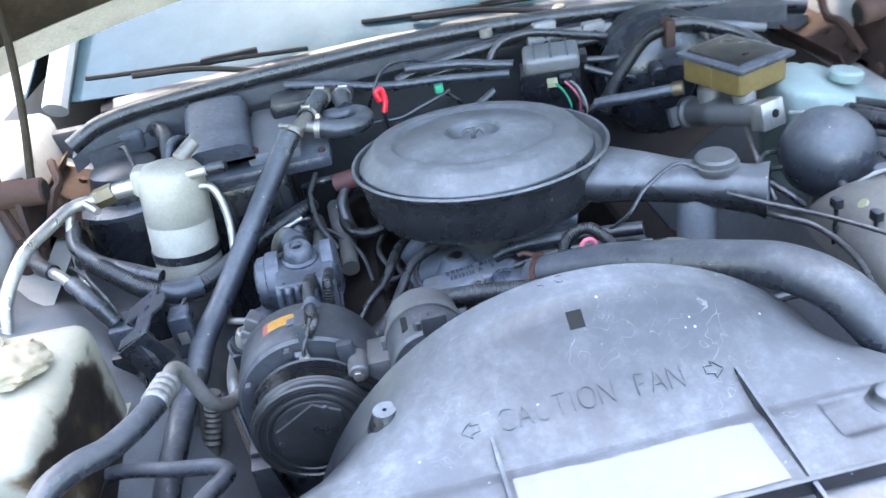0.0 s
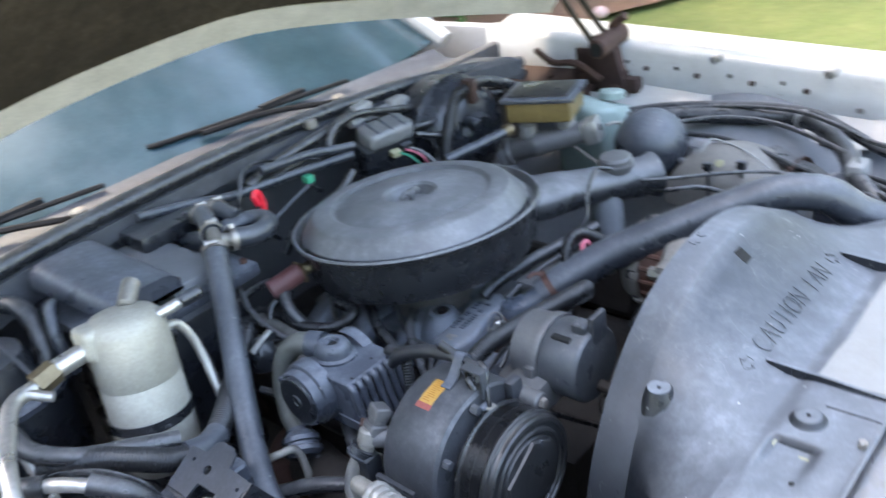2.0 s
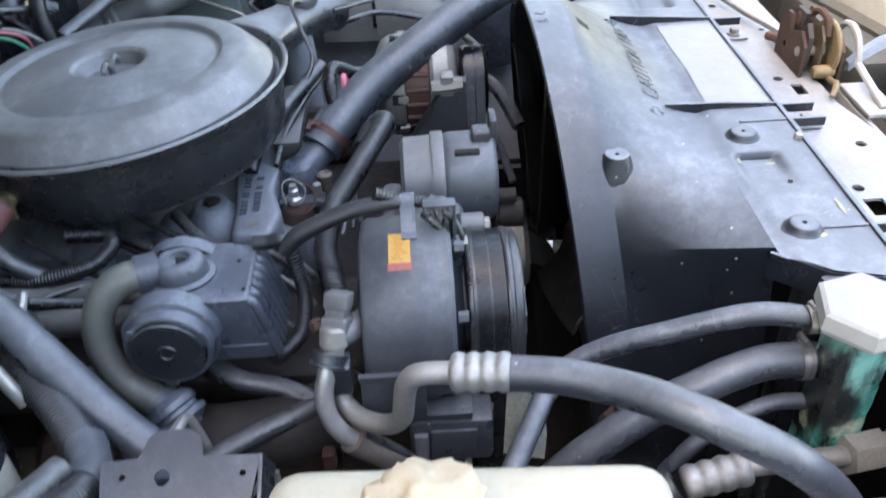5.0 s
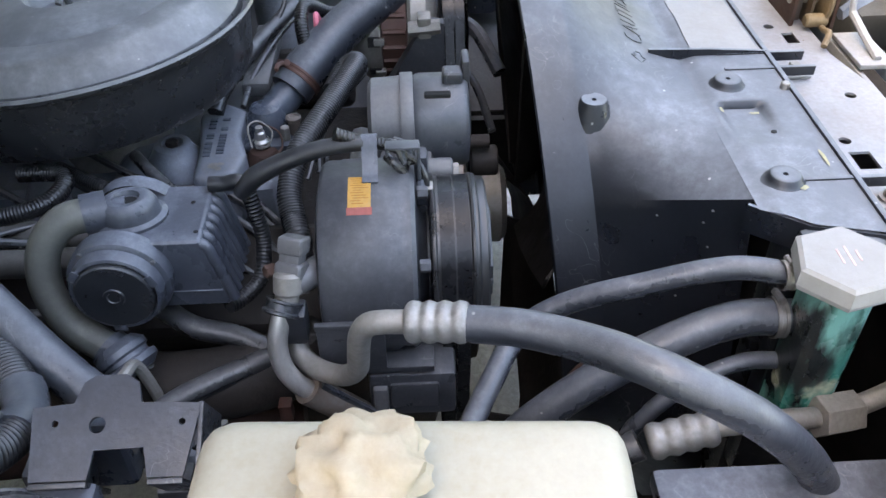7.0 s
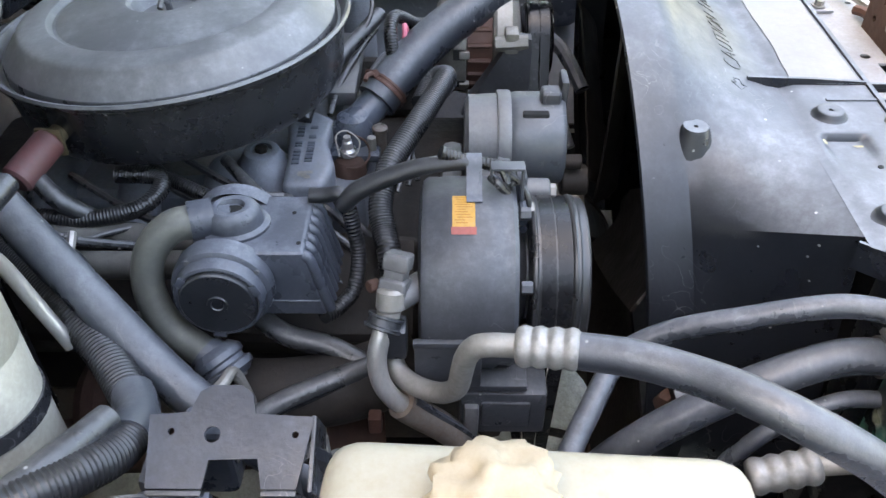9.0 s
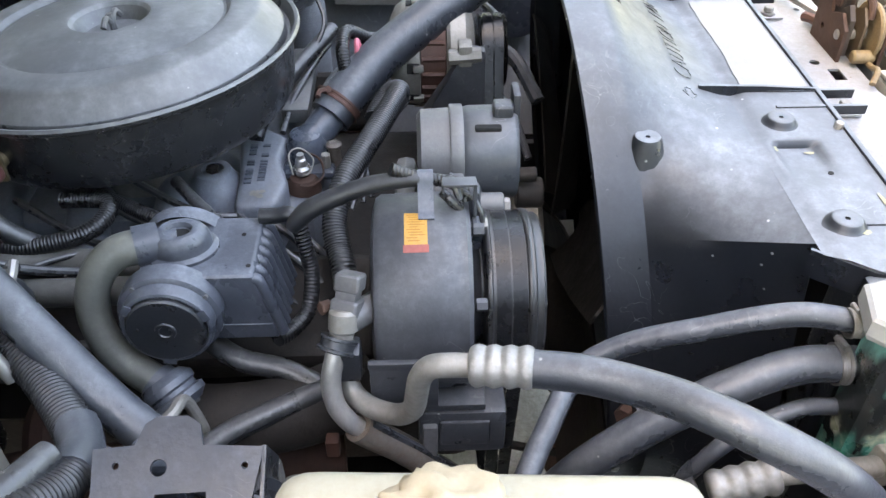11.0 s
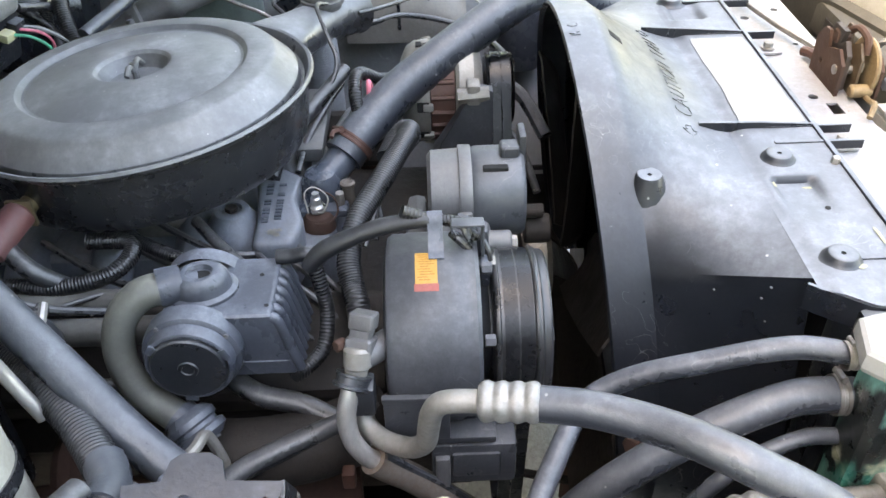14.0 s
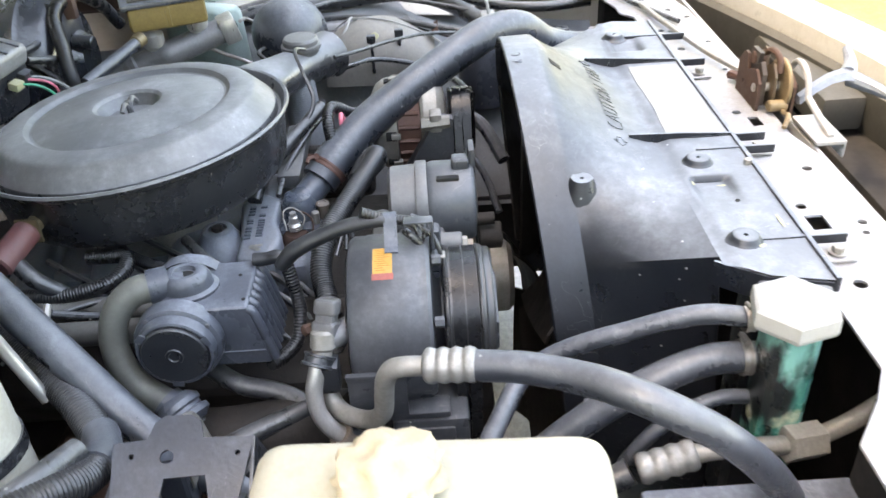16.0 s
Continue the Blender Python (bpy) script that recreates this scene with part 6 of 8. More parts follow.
part("mouth", lathe([(0, 0.0192), (0.0095, 0.0196), (0.0095, 0.0180), (0, 0.0180)], Matrix.Translation((-0.305, -0.122, 0.868)) @ Matrix.Rotation(radians(15), 4, "Z") @ Matrix.Diagonal((0.62, 1.0, 1, 1)), 20), M["hole"], tp)
for dx, dy in ((-0.024, -0.062), (0.020, -0.052), (-0.030, 0.014)):
    part("screw_pit", rod((-0.305 + dx, -0.122 + dy, 0.8672), (-0.305 + dx, -0.122 + dy, 0.8684), 0.0022, 10), M["hole"], dv)
part("lower_port", lathe([(0.019, -0.004), (0.023, 0), (0.0265, 0.004), (0.0265, 0.010), (0.0235, 0.012), (0.0235, 0.016), (0.028, 0.018), (0.028, 0.024), (0.020, 0.030), (0, 0.030)], along((-0.377, -0.100, 0.772), (-0.392, -0.118, 0.752)), 32), M["grey_plastic"], dv)
el = hose_thing("elbow_hose", "greenish grey moulded rubber elbow hose", [(-0.310, -0.098, 0.879), (-0.322, -0.070, 0.880), (-0.335, -0.050, 0.860), (-0.347, -0.045, 0.825), (-0.360, -0.060, 0.790), (-0.374, -0.092, 0.771), (-0.382, -0.106, 0.764)], lambda u: 0.0162 - 0.0014 * math.sin(math.pi * u), "rubber_green")
part("sleeve", tube([(-0.306, -0.104, 0.879), (-0.314, -0.084, 0.880)], 0.0185, segs=18, straight=True), M["grey_plastic"], el)
part("collar", tube([(-0.374, -0.092, 0.771), (-0.382, -0.106, 0.764)], 0.0195, segs=18, straight=True), M["grey_plastic"], el)
wl_ = hose_thing("wire_loom", "thin corrugated black loom beside the diverter valve", [(-0.2665, -0.216, 0.8765), (-0.267, -0.221, 0.868), (-0.271, -0.2255, 0.843), (-0.279, -0.230, 0.812), (-0.302, -0.226, 0.786), (-0.322, -0.212, 0.780), (-0.338, -0.200, 0.784)], 0.008, "conduit", pitch=0.004, depth=0.0007)
part("lead_tube", tube([(-0.2635, -0.186, 0.8725), (-0.264, -0.201, 0.873), (-0.266, -0.213, 0.8765), (-0.2668, -0.219, 0.873), (-0.267, -0.2215, 0.866)], 0.0076, segs=12), M["boot"], wl_, "smooth black rubber elbow")

# ---- air pump beside the compressor ----
ap = thing("air_pump", (-0.15, -0.39, 0.78), "grey cast cylindrical pump housing with slotted cover", "pump")
PX, PZ = -0.152, 0.866
m = along((PX, -0.335, PZ), (PX, -0.45, PZ))
part("rear_case", lathe([(0, 0), (0.040, 0), (0.0455, 0.004), (0.047, 0.034), (0.047, 0.038), (0, 0.038)], m, 48), M["cast"], ap, "light grey cast rear case")
part("front_cover", lathe([(0, 0.0475), (0.0470, 0.0475), (0.0480, 0.050), (0.0490, 0.054), (0.0490, 0.0975), (0.0478, 0.1005), (0.0455, 0.103), (0.020, 0.106), (0, 0.106)], m, 56), M["pump_cover"], ap)
bm = lathe([(0.044, 0.033), (0.0500, 0.0335), (0.0505, 0.035), (0.0505, 0.0455), (0.0500, 0.047), (0.044, 0.047)], m, 56)
box_into(bm, (PX - 0.056, -0.381, PZ - 0.012), (PX - 0.044, -0.368, PZ + 0.008), 0.003)
part("flange", bm, M["cast"], ap, "light cast joint flange")
bm = box((PX - 0.004, -0.4405, PZ + 0.030), (PX + 0.026, -0.4325, PZ + 0.068), 0.003)
box_into(bm, (PX - 0.012, -0.433, PZ + 0.044), (PX + 0.008, -0.412, PZ + 0.060), 0.005, Matrix(), 3)
part("ear", bm, M["compressor"], ap)
part("slot", box((PX - 0.027, -0.420, PZ + 0.0370), (PX - 0.018, -0.393, PZ + 0.0452), 0.0022, Matrix(), 3), M["hole"], ap)
bm = box((-0.235, -0.40, 0.815), (-0.165, -0.345, 0.860), 0.01)
box_into(bm, (-0.20, -0.335, 0.79), (-0.11, -0.31, 0.838), 0.012)
part("bracket", bm, M["cast"], ap, "light grey cast bracket")
part("pivot_boss", rod((-0.240, -0.380, 0.862), (-0.240, -0.418, 0.862), 0.0125, 20, 0.002), M["cast"], ap, "pale cast pivot boss")
part("bolt", hexrod((-0.240, -0.418, 0.862), (-0.240, -0.424, 0.862), 0.007), M["steel"], ap)
part("shaft", rod((PX, -0.438, PZ - 0.03), (PX, -0.462, PZ - 0.03), 0.008, 16), M["engine"], ap)
part("idler", rod((PX + 0.005, -0.442, PZ - 0.058), (PX + 0.005, -0.472, PZ - 0.058), 0.017, 24, 0.002), M["engine"], ap)

# ---- alternator ----
al = thing("alternator", (0.15, -0.36, 0.72), "grey finned alternator with copper windings", "alternator")
AXC, AZC = 0.172, 0.820
m = along((AXC, -0.302, AZC), (AXC, -0.42, AZC))
part("rear_case", lathe([(0, 0), (0.045, 0), (0.062, 0.008), (0.070, 0.020), (0.072, 0.039), (0.066, 0.040), (0, 0.040)], m, 48), M["alu_dull"], al)
part("stator", lathe([(0.060, 0.040), (0.0665, 0.041), (0.0665, 0.074), (0.060, 0.075)], m, 48), M["copper"], al, "brown copper windings")
for k in range(20):
    a = k * 2 * math.pi / 20
    c = m @ Vector((0.0665 * math.cos(a), 0.0665 * math.sin(a), 0.042))
    part("winding_bar", tube([c, m @ Vector((0.0665 * math.cos(a), 0.0665 * math.sin(a), 0.072))], 0.004, segs=6, straight=True), M["copper"], al)
part("front_case", lathe([(0, 0.075), (0.070, 0.075), (0.073, 0.080), (0.071, 0.100), (0.060, 0.110), (0.03, 0.115), (0, 0.115)], m, 48), M["alu_dull"], al)
for k in range(9):
    a = k * 2 * math.pi / 9 + 0.2
    q = m @ Matrix.Rotation(a, 4, "Z")
    part("vent", box((0.0655, -0.007, 0.022), (0.0725, 0.007, 0.038), 0.001, q), M["hole"], al)
    part("tie_rib", box((0.068, -0.005, 0.030), (0.076, 0.005, 0.044), 0.002, q), M["alu_dull"], al)
part("pulley", lathe([(0, 0.118), (0.048, 0.118), (0.050, 0.120), (0.047, 0.123), (0.047, 0.152), (0.050, 0.155), (0.048, 0.157), (0, 0.157)], m, 40), M["belt"], al)
part("bolt", hexrod((0.082, -0.378, 0.856), (0.080, -0.420, 0.860), 0.010), M["alu_dull"], al)
bm = box((0.074, -0.408, 0.845), (0.100, -0.390, 0.874), 0.004)
part("ear", bm, M["alu_dull"], al)
bm = bmesh.new()
vs = [bm.verts.new(p) for p in ((0.082, -0.402, 0.868), (0.074, -0.424, 0.866), (0.088, -0.345, 0.775), (0.080, -0.336, 0.752), (0.062, -0.424, 0.752), (0.094, -0.402, 0.868), (0.090, -0.424, 0.866), (0.10, -0.345, 0.775), (0.09, -0.336, 0.752), (0.08, -0.424, 0.752))]
bmesh.ops.convex_hull(bm, input=vs)
part("support_bracket", bm, M["compressor"], al, "dark cast support bracket")
part("plug", box((0.115, -0.292, 0.835), (0.150, -0.270, 0.862), 0.004), M["plastic"], al)
part("pigtail", tube([(0.13, -0.275, 0.86), (0.10, -0.250, 0.885), (0.07, -0.245, 0.875), (0.055, -0.25, 0.84)], 0.009, segs=10, pitch=0.0033, depth=0.0006), M["conduit"], al)
part("red_lead", tube([(0.105, -0.268, 0.845), (0.100, -0.262, 0.872), (0.085, -0.262, 0.872), (0.08, -0.262, 0.845)], 0.0035, segs=8), M["pink"], al, "red wire")

# belts and pulleys behind the shroud
def belt_band(pulleys, y, w, lift, thick):
    """A band round the hull of pulleys (x, z, r)."""
    pts = []
    for x, z, r in pulleys:
        pts += [(x + (r + lift) * math.cos(k * math.pi / 18), z + (r + lift) * math.sin(k * math.pi / 18)) for k in range(36)]
    pts = sorted(set((round(a, 5), round(b, 5)) for a, b in pts))
    def half(seq):
        h = []
        for p in seq:
            while len(h) > 1 and (h[-1][0] - h[-2][0]) * (p[1] - h[-2][1]) - (h[-1][1] - h[-2][1]) * (p[0] - h[-2][0]) <= 0:
                h.pop()
            h.append(p)
        return h
    hull = half(pts)[:-1] + half(pts[::-1])[:-1]
    bm = bmesh.new()
    a = [bm.verts.new((px, y, pz)) for px, pz in hull]
    b = [bm.verts.new((px, y - w, pz)) for px, pz in hull]
    for k in range(len(hull)):
        j = (k + 1) % len(hull)
        bm.faces.new((a[k], a[j], b[j], b[k]))
    solid(bm, geom=bm.faces[:], thickness=thick)
    return bm


def belt(pulleys, y, w, name, label):
    t = thing(name, (0, y, 0.6), label, "belt", "engine drive belts")
    for off in (0.0, 0.53):
        part("strand", belt_band(pulleys, y - w * off, w * 0.47, 0.002, 0.004), M["belt"], t)


belt([(AXC, AZC, 0.049), (0.05, 0.50, 0.085)], -0.427, 0.026, "drive_belt", "worn black rubber drive belt round the alternator pulley")
belt([(CX, CZ, 0.0725), (-0.25, 0.56, 0.085), (0.002, 0.50, 0.085)], -0.401, 0.027, "drive_belt", "worn black rubber drive belt round the compressor pulley")
wp = thing("water_pump", (0, -0.42, 0.60), "dark water pump pulley on the engine front", "pump")
part("pulley", lathe([(0, 0), (0.058, 0), (0.061, 0.003), (0.058, 0.02), (0.061, 0.037), (0.058, 0.04), (0.02, 0.045), (0, 0.045)], along((0, -0.405, 0.66), (0, -0.5, 0.66)), 40), M["steel"], wp)
part("housing", rod((0, -0.33, 0.64), (0, -0.405, 0.66), 0.05, 24, 0.01), M["engine"], wp)
part("crank_pulley", lathe([(0, 0), (0.083, 0), (0.085, 0.003), (0.081, 0.02), (0.085, 0.040), (0.08, 0.045), (0, 0.045)], along((0.002, -0.40, 0.50), (0.002, -0.5, 0.50)), 40), M["engine"], wp)

# harness over the intake
hn = hose_thing("wiring_harness", "corrugated black wiring loom over the intake", [(-0.262, -0.262, 0.72), (-0.245, -0.258, 0.775), (-0.215, -0.250, 0.792), (-0.19, -0.246, 0.808), (-0.15, -0.256, 0.831), (-0.09, -0.284, 0.847), (-0.03, -0.306, 0.853), (0.005, -0.315, 0.852), (0.02, -0.30, 0.838), (-0.02, -0.285, 0.828)], 0.0135, "loom", pitch=0.0034, depth=0.0008)
for d in (0.0, 0.012, 0.022):
    part("lead", tube([(-0.16 + d, -0.262 - d, 0.80), (-0.12 + d, -0.277, 0.828), (-0.05, -0.30, 0.838), (0.0, -0.325 + d, 0.845), (0.03, -0.31, 0.84)], 0.0035, segs=8), M["rubber"], hn)
ch = hose_thing("clutch_loom", "short black rubber boot and loom arching over the compressor", [(-0.287, -0.219, 0.876), (-0.286, -0.226, 0.885), (-0.285, -0.238, 0.896), (-0.284, -0.266, 0.910), (-0.283, -0.297, 0.9205), (-0.283, -0.326, 0.9245), (-0.283, -0.336, 0.924)], lambda u: 0.0070 + 0.0024 * math.sin(math.pi * min(1.0, u * 1.5)) if u < 0.34 else 0.0094 - 0.0042 * (u - 0.34), "boot")
part("wrap", tube([(-0.283, -0.3115, 0.936), (-0.282, -0.322, 0.931), (-0.281, -0.338, 0.9245), (-0.281, -0.360, 0.9205), (-0.283, -0.366, 0.919)], 0.0062, segs=12, pitch=0.0036, depth=0.0007), M["conduit"], ch)
hose_thing("heater_return", "dark rubber hose under the air cleaner", [(-0.02, -0.14, 0.805), (0.009, -0.147, 0.818), (0.069, -0.168, 0.830), (0.185, -0.223, 0.850)], 0.010, "rubber")

# dark hoses under the valve side
for pts, r, nm in (([(-0.31, -0.12, 0.765), (-0.335, -0.16, 0.755), (-0.345, -0.205, 0.748), (-0.365, -0.25, 0.735), (-0.37, -0.29, 0.70)], 0.011, "rubber"),
                   ([(-0.44, -0.12, 0.73), (-0.412, -0.156, 0.738), (-0.391, -0.195, 0.742), (-0.363, -0.246, 0.742), (-0.33, -0.29, 0.73)], 0.011, "rubber"),
                   ([(-0.29, 0.12, 0.80), (-0.284, 0.065, 0.80), (-0.284, -0.008, 0.80), (-0.279, -0.057, 0.797), (-0.27, -0.09, 0.79)], 0.0145, "dusty_pipe"),
                   ([(-0.252, 0.14, 0.81), (-0.249, 0.077, 0.805), (-0.240, 0.034, 0.80), (-0.240, -0.019, 0.80), (-0.24, -0.06, 0.795)], 0.0145, "dusty_pipe"),
                   ([(-0.24, 0.16, 0.815), (-0.233, 0.106, 0.82), (-0.237, 0.053, 0.82), (-0.222, 0.005, 0.822), (-0.195, -0.013, 0.825), (-0.172, -0.005, 0.828), (-0.165, 0.04, 0.825)], 0.0095, "conduit"),
                   ([(-0.12, 0.02, 0.80), (-0.16, -0.04, 0.80), (-0.18, -0.09, 0.795), (-0.20, -0.12, 0.78)], 0.008, "conduit"),
                   ([(-0.10, -0.06, 0.80), (-0.14, -0.09, 0.80), (-0.17, -0.13, 0.78), (-0.20, -0.18, 0.76)], 0.007, "rubber"),
                   ([(-0.22, 0.10, 0.865), (-0.235, 0.07, 0.84), (-0.225, 0.03, 0.80)], 0.010, "rubber"),
                   ([(-0.20, 0.11, 0.85), (-0.24, 0.12, 0.83), (-0.26, 0.09, 0.79), (-0.25, 0.05, 0.76)], 0.006, "rubber")):
    hose_thing("vacuum_hose", "dark rubber hose low beside the engine", pts, r, nm, **({"pitch": 0.0033, "depth": 0.0007} if nm == "conduit" else {}))
part("manifold_shield", tube([(-0.33, -0.28, 0.71), (-0.365, -0.22, 0.715), (-0.375, -0.15, 0.712), (-0.36, -0.08, 0.70)], 0.036, segs=18), M["engine"], eng, "dark heat shield")
for k, (x, y) in enumerate(((-0.19, 0.01), (-0.165, -0.048), (-0.14, -0.09))):
    hose_thing("spark_lead", "grey spark plug lead", [(x + 0.06, y + 0.10, 0.80), (x, y, 0.785), (x + 0.01, y - 0.07, 0.765), (x - 0.03, y - 0.13, 0.74)], 0.0045, "rubber", segs=8)

# ---- heater hose, the long straight one ----
lh = hose_thing("heater_hose", "long straight grey rubber heater hose", [(-0.296, 0.128, 0.962), (-0.330, 0.078, 0.928), (-0.385, -0.004, 0.868), (-0.440, -0.086, 0.809), (-0.475, -0.150, 0.778), (-0.488, -0.193, 0.753), (-0.508, -0.231, 0.735), (-0.517, -0.295, 0.722), (-0.524, -0.350, 0.712), (-0.528, -0.40, 0.70)], 0.018, "rubber_grey")
clamp(lh, (-0.292, 0.134, 0.964), (-0.3, -0.5, -0.35), 0.019)
tee = thing("hose_tee", (-0.27, 0.16, 0.95), "metal tee joining heater hoses with bright clamps", "fitting")
part("tee", tube([(-0.292, 0.134, 0.964), (-0.272, 0.165, 0.966), (-0.255, 0.20, 0.968)], 0.012, segs=12), M["alu_dull"], tee)
part("branch", tube([(-0.272, 0.165, 0.962), (-0.245, 0.158, 0.955)], 0.011, segs=12, straight=True), M["alu_dull"], tee)
clamp(tee, (-0.262, 0.185, 0.967), (0.017, 0.035, 0), 0.0175)
clamp(tee, (-0.247, 0.158, 0.955), (1, -0.2, -0.2), 0.0175)
hose_thing("heater_loop", "looped grey rubber heater hose", [(-0.245, 0.158, 0.955), (-0.21, 0.148, 0.948), (-0.178, 0.160, 0.945), (-0.165, 0.190, 0.945), (-0.185, 0.215, 0.945), (-0.225, 0.218, 0.945), (-0.245, 0.235, 0.935), (-0.25, 0.30, 0.92)], 0.0165, "rubber_grey")
hb = hose_thing("heater_feed", "short grey rubber hose into the heater core", [(-0.262, 0.185, 0.967), (-0.245, 0.225, 0.975), (-0.232, 0.262, 0.972), (-0.23, 0.31, 0.955)], 0.016, "rubber_grey")
clamp(hb, (-0.236, 0.252, 0.973), (0.01, 0.04, 0), 0.017)
hc = hose_thing("heater_feed", "short grey rubber hose into the heater core", [(-0.195, 0.215, 0.955), (-0.200, 0.250, 0.962), (-0.195, 0.29, 0.960), (-0.19, 0.33, 0.945)], 0.016, "rubber_grey")
clamp(hc, (-0.198, 0.268, 0.962), (0, 0.04, 0), 0.017)
vt = thing("cable_tie", (-0.30, 0.04, 0.84), "white printed tag band on a hose", "tag")
part("band", box((-0.325, 0.036, 0.838), (-0.290, 0.046, 0.848), 0.001), M["plastic"], vt)
for i in range(4):
    part("print_line", box((-0.320 + 0.007 * i, 0.038, 0.8482), (-0.317 + 0.007 * i, 0.044, 0.8488), 0), M["paper"], vt)
t = thing("vacuum_plug", (-0.13, 0.25, 0.92), "bright red plastic vacuum plug on a stalk", "plug")
part("cap", tube([(-0.132, 0.246, 0.945), (-0.136, 0.247, 0.962), (-0.126, 0.249, 0.966), (-0.122, 0.247, 0.945), (-0.128, 0.243, 0.925)], 0.0055, segs=8), M["red"], t)
part("stalk", tube([(-0.128, 0.243, 0.925), (-0.125, 0.25, 0.89), (-0.10, 0.26, 0.86)], 0.004, segs=8), M["rubber"], t)

# ---- accumulator ----
AC = Vector((-0.506, 0.050, 0))
acc = thing("accumulator", (AC.x, AC.y, 0.79), "silver aluminium accumulator can with black band", "accumulator")
tl = Matrix.Translation((AC.x, AC.y - 0.010, 0.782)) @ Matrix.Rotation(radians(-5), 4, "X") @ Matrix.Rotation(radians(6), 4, "Y")
part("can", lathe([(0, -0.02), (0.044, -0.018), (0.052, -0.008), (0.0535, 0.005), (0.0535, 0.112), (0.0525, 0.1135), (0.0525, 0.1150), (0.0535, 0.1165), (0.0530, 0.165), (0.0522, 0.186), (0.0500, 0.195), (0.0420, 0.2045), (0.026, 0.209), (0, 0.2105)], tl, 56), M["silver_paint"], acc)
part("band", lathe([(0.0535, 0.053), (0.0555, 0.053), (0.0555, 0.067), (0.0535, 0.067)], tl, 48), M["rubber"], acc, "black rubber band")
part("port_boss", box((-0.060, -0.016, 0.160), (-0.010, 0.030, 0.205), 0.012, tl, 4), M["silver_paint"], acc)
part("inlet_port", rod((AC.x - 0.03, AC.y + 0.01, 0.962), (AC.x - 0.075, AC.y + 0.015, 0.957), 0.013, 20, 0.002), M["alu"], acc)
part("hex_nut", hexrod((AC.x - 0.075, AC.y + 0.015, 0.957), (AC.x - 0.105, AC.y + 0.012, 0.952), 0.0165), M["brass"], acc, "brass-coloured hex nut")
part("gauge_port", rod((AC.x + 0.04, AC.y - 0.02, 0.972), (AC.x + 0.085, AC.y - 0.030, 0.978), 0.008, 14, 0.002), M["alu"], acc)
part("port_cap", rod((AC.x + 0.085, AC.y - 0.030, 0.978), (AC.x + 0.115, AC.y - 0.036, 0.981), 0.0095, 14, 0.002), M["plastic"], acc)
part("switch", rod((AC.x + 0.035, AC.y + 0.02, 0.985), (AC.x + 0.065, AC.y + 0.045, 1.002), 0.012, 14, 0.003), M["alu_dull"], acc)
sl = hose_thing("suction_line", "bright aluminium suction line bending down from the accumulator", [(AC.x - 0.10, AC.y + 0.012, 0.952), (-0.645, 0.045, 0.955), (-0.672, 0.0, 0.950), (-0.70, -0.06, 0.940), (-0.722, -0.12, 0.905), (-0.728, -0.165, 0.85), (-0.725, -0.19, 0.78)], 0.010, "alu")
part("loop", tube([(-0.605, 0.03, 0.945), (-0.635, 0.055, 0.955), (-0.66, 0.05, 0.93), (-0.662, 0.02, 0.88), (-0.655, -0.01, 0.80)], 0.0065, segs=12), M["alu"], sl)
part("liquid_line", tube([(-0.455, 0.03, 0.95), (-0.43, 0.035, 0.945), (-0.418, 0.03, 0.92), (-0.415, 0.02, 0.88), (-0.42, 0.0, 0.83)], 0.0065, segs=12), M["alu"], sl)

# big corrugated loom and wheelhouse hoses by the bracket
bl = hose_thing("heavy_loom", "thick corrugated black wiring loom", [(-0.29, 0.12, 0.83), (-0.313, 0.085, 0.838), (-0.374, 0.026, 0.838), (-0.429, -0.030, 0.833), (-0.478, -0.068, 0.828), (-0.505, -0.080, 0.834), (-0.541, -0.078, 0.848), (-0.574, -0.062, 0.866), (-0.61, -0.030, 0.878), (-0.66, 0.03, 0.87)], 0.0165, "conduit", pitch=0.0038, depth=0.0009)
part("wrap", tube([(-0.470, -0.066, 0.829), (-0.498, -0.079, 0.833), (-0.525, -0.081, 0.842)], 0.0175, segs=16), M["rubber_grey"], bl)
hose_thing("wheelhouse_hose", "black rubber hose along the wheelhouse", [(-0.52, -0.07, 0.86), (-0.57, -0.05, 0.875), (-0.62, -0.02, 0.885), (-0.655, 0.02, 0.90), (-0.66, 0.06, 0.92)], 0.012, "rubber")
ws = hose_thing("sleeved_line", "black sleeved line with a bare aluminium joint over the wheelhouse", [(-0.72, 0.01, 0.900), (-0.699, -0.027, 0.902), (-0.655, -0.075, 0.898), (-0.614, -0.118, 0.876), (-0.590, -0.130, 0.835)], 0.0085, "alu", segs=14)
part("sleeve", tube([(-0.728, 0.028, 0.898), (-0.699, -0.027, 0.902), (-0.672, -0.057, 0.901)], 0.0125, segs=14), M["rubber"], ws, "black rubber sleeve")
part("sleeve", tube([(-0.640, -0.091, 0.895), (-0.614, -0.118, 0.876), (-0.590, -0.130, 0.835)], 0.0125, segs=14), M["rubber"], ws, "black rubber sleeve")
for q in range(3):
    part("lead", tube([(-0.66 + 0.012 * q, -0.02 - 0.01 * q, 0.885), (-0.645 + 0.014 * q, -0.045 - 0.02 * q, 0.892), (-0.618 + 0.012 * q, -0.075 - 0.02 * q, 0.872), (-0.60 + 0.01 * q, -0.10 - 0.012 * q, 0.832)], 0.0028, segs=6), M["rubber"], ws)
hose_thing("thin_wire", "thin stiff wire behind the bracket", [(-0.47, -0.06, 0.84), (-0.49, -0.09, 0.83), (-0.50, -0.115, 0.82), (-0.51, -0.14, 0.80)], 0.003, "rubber", segs=6)

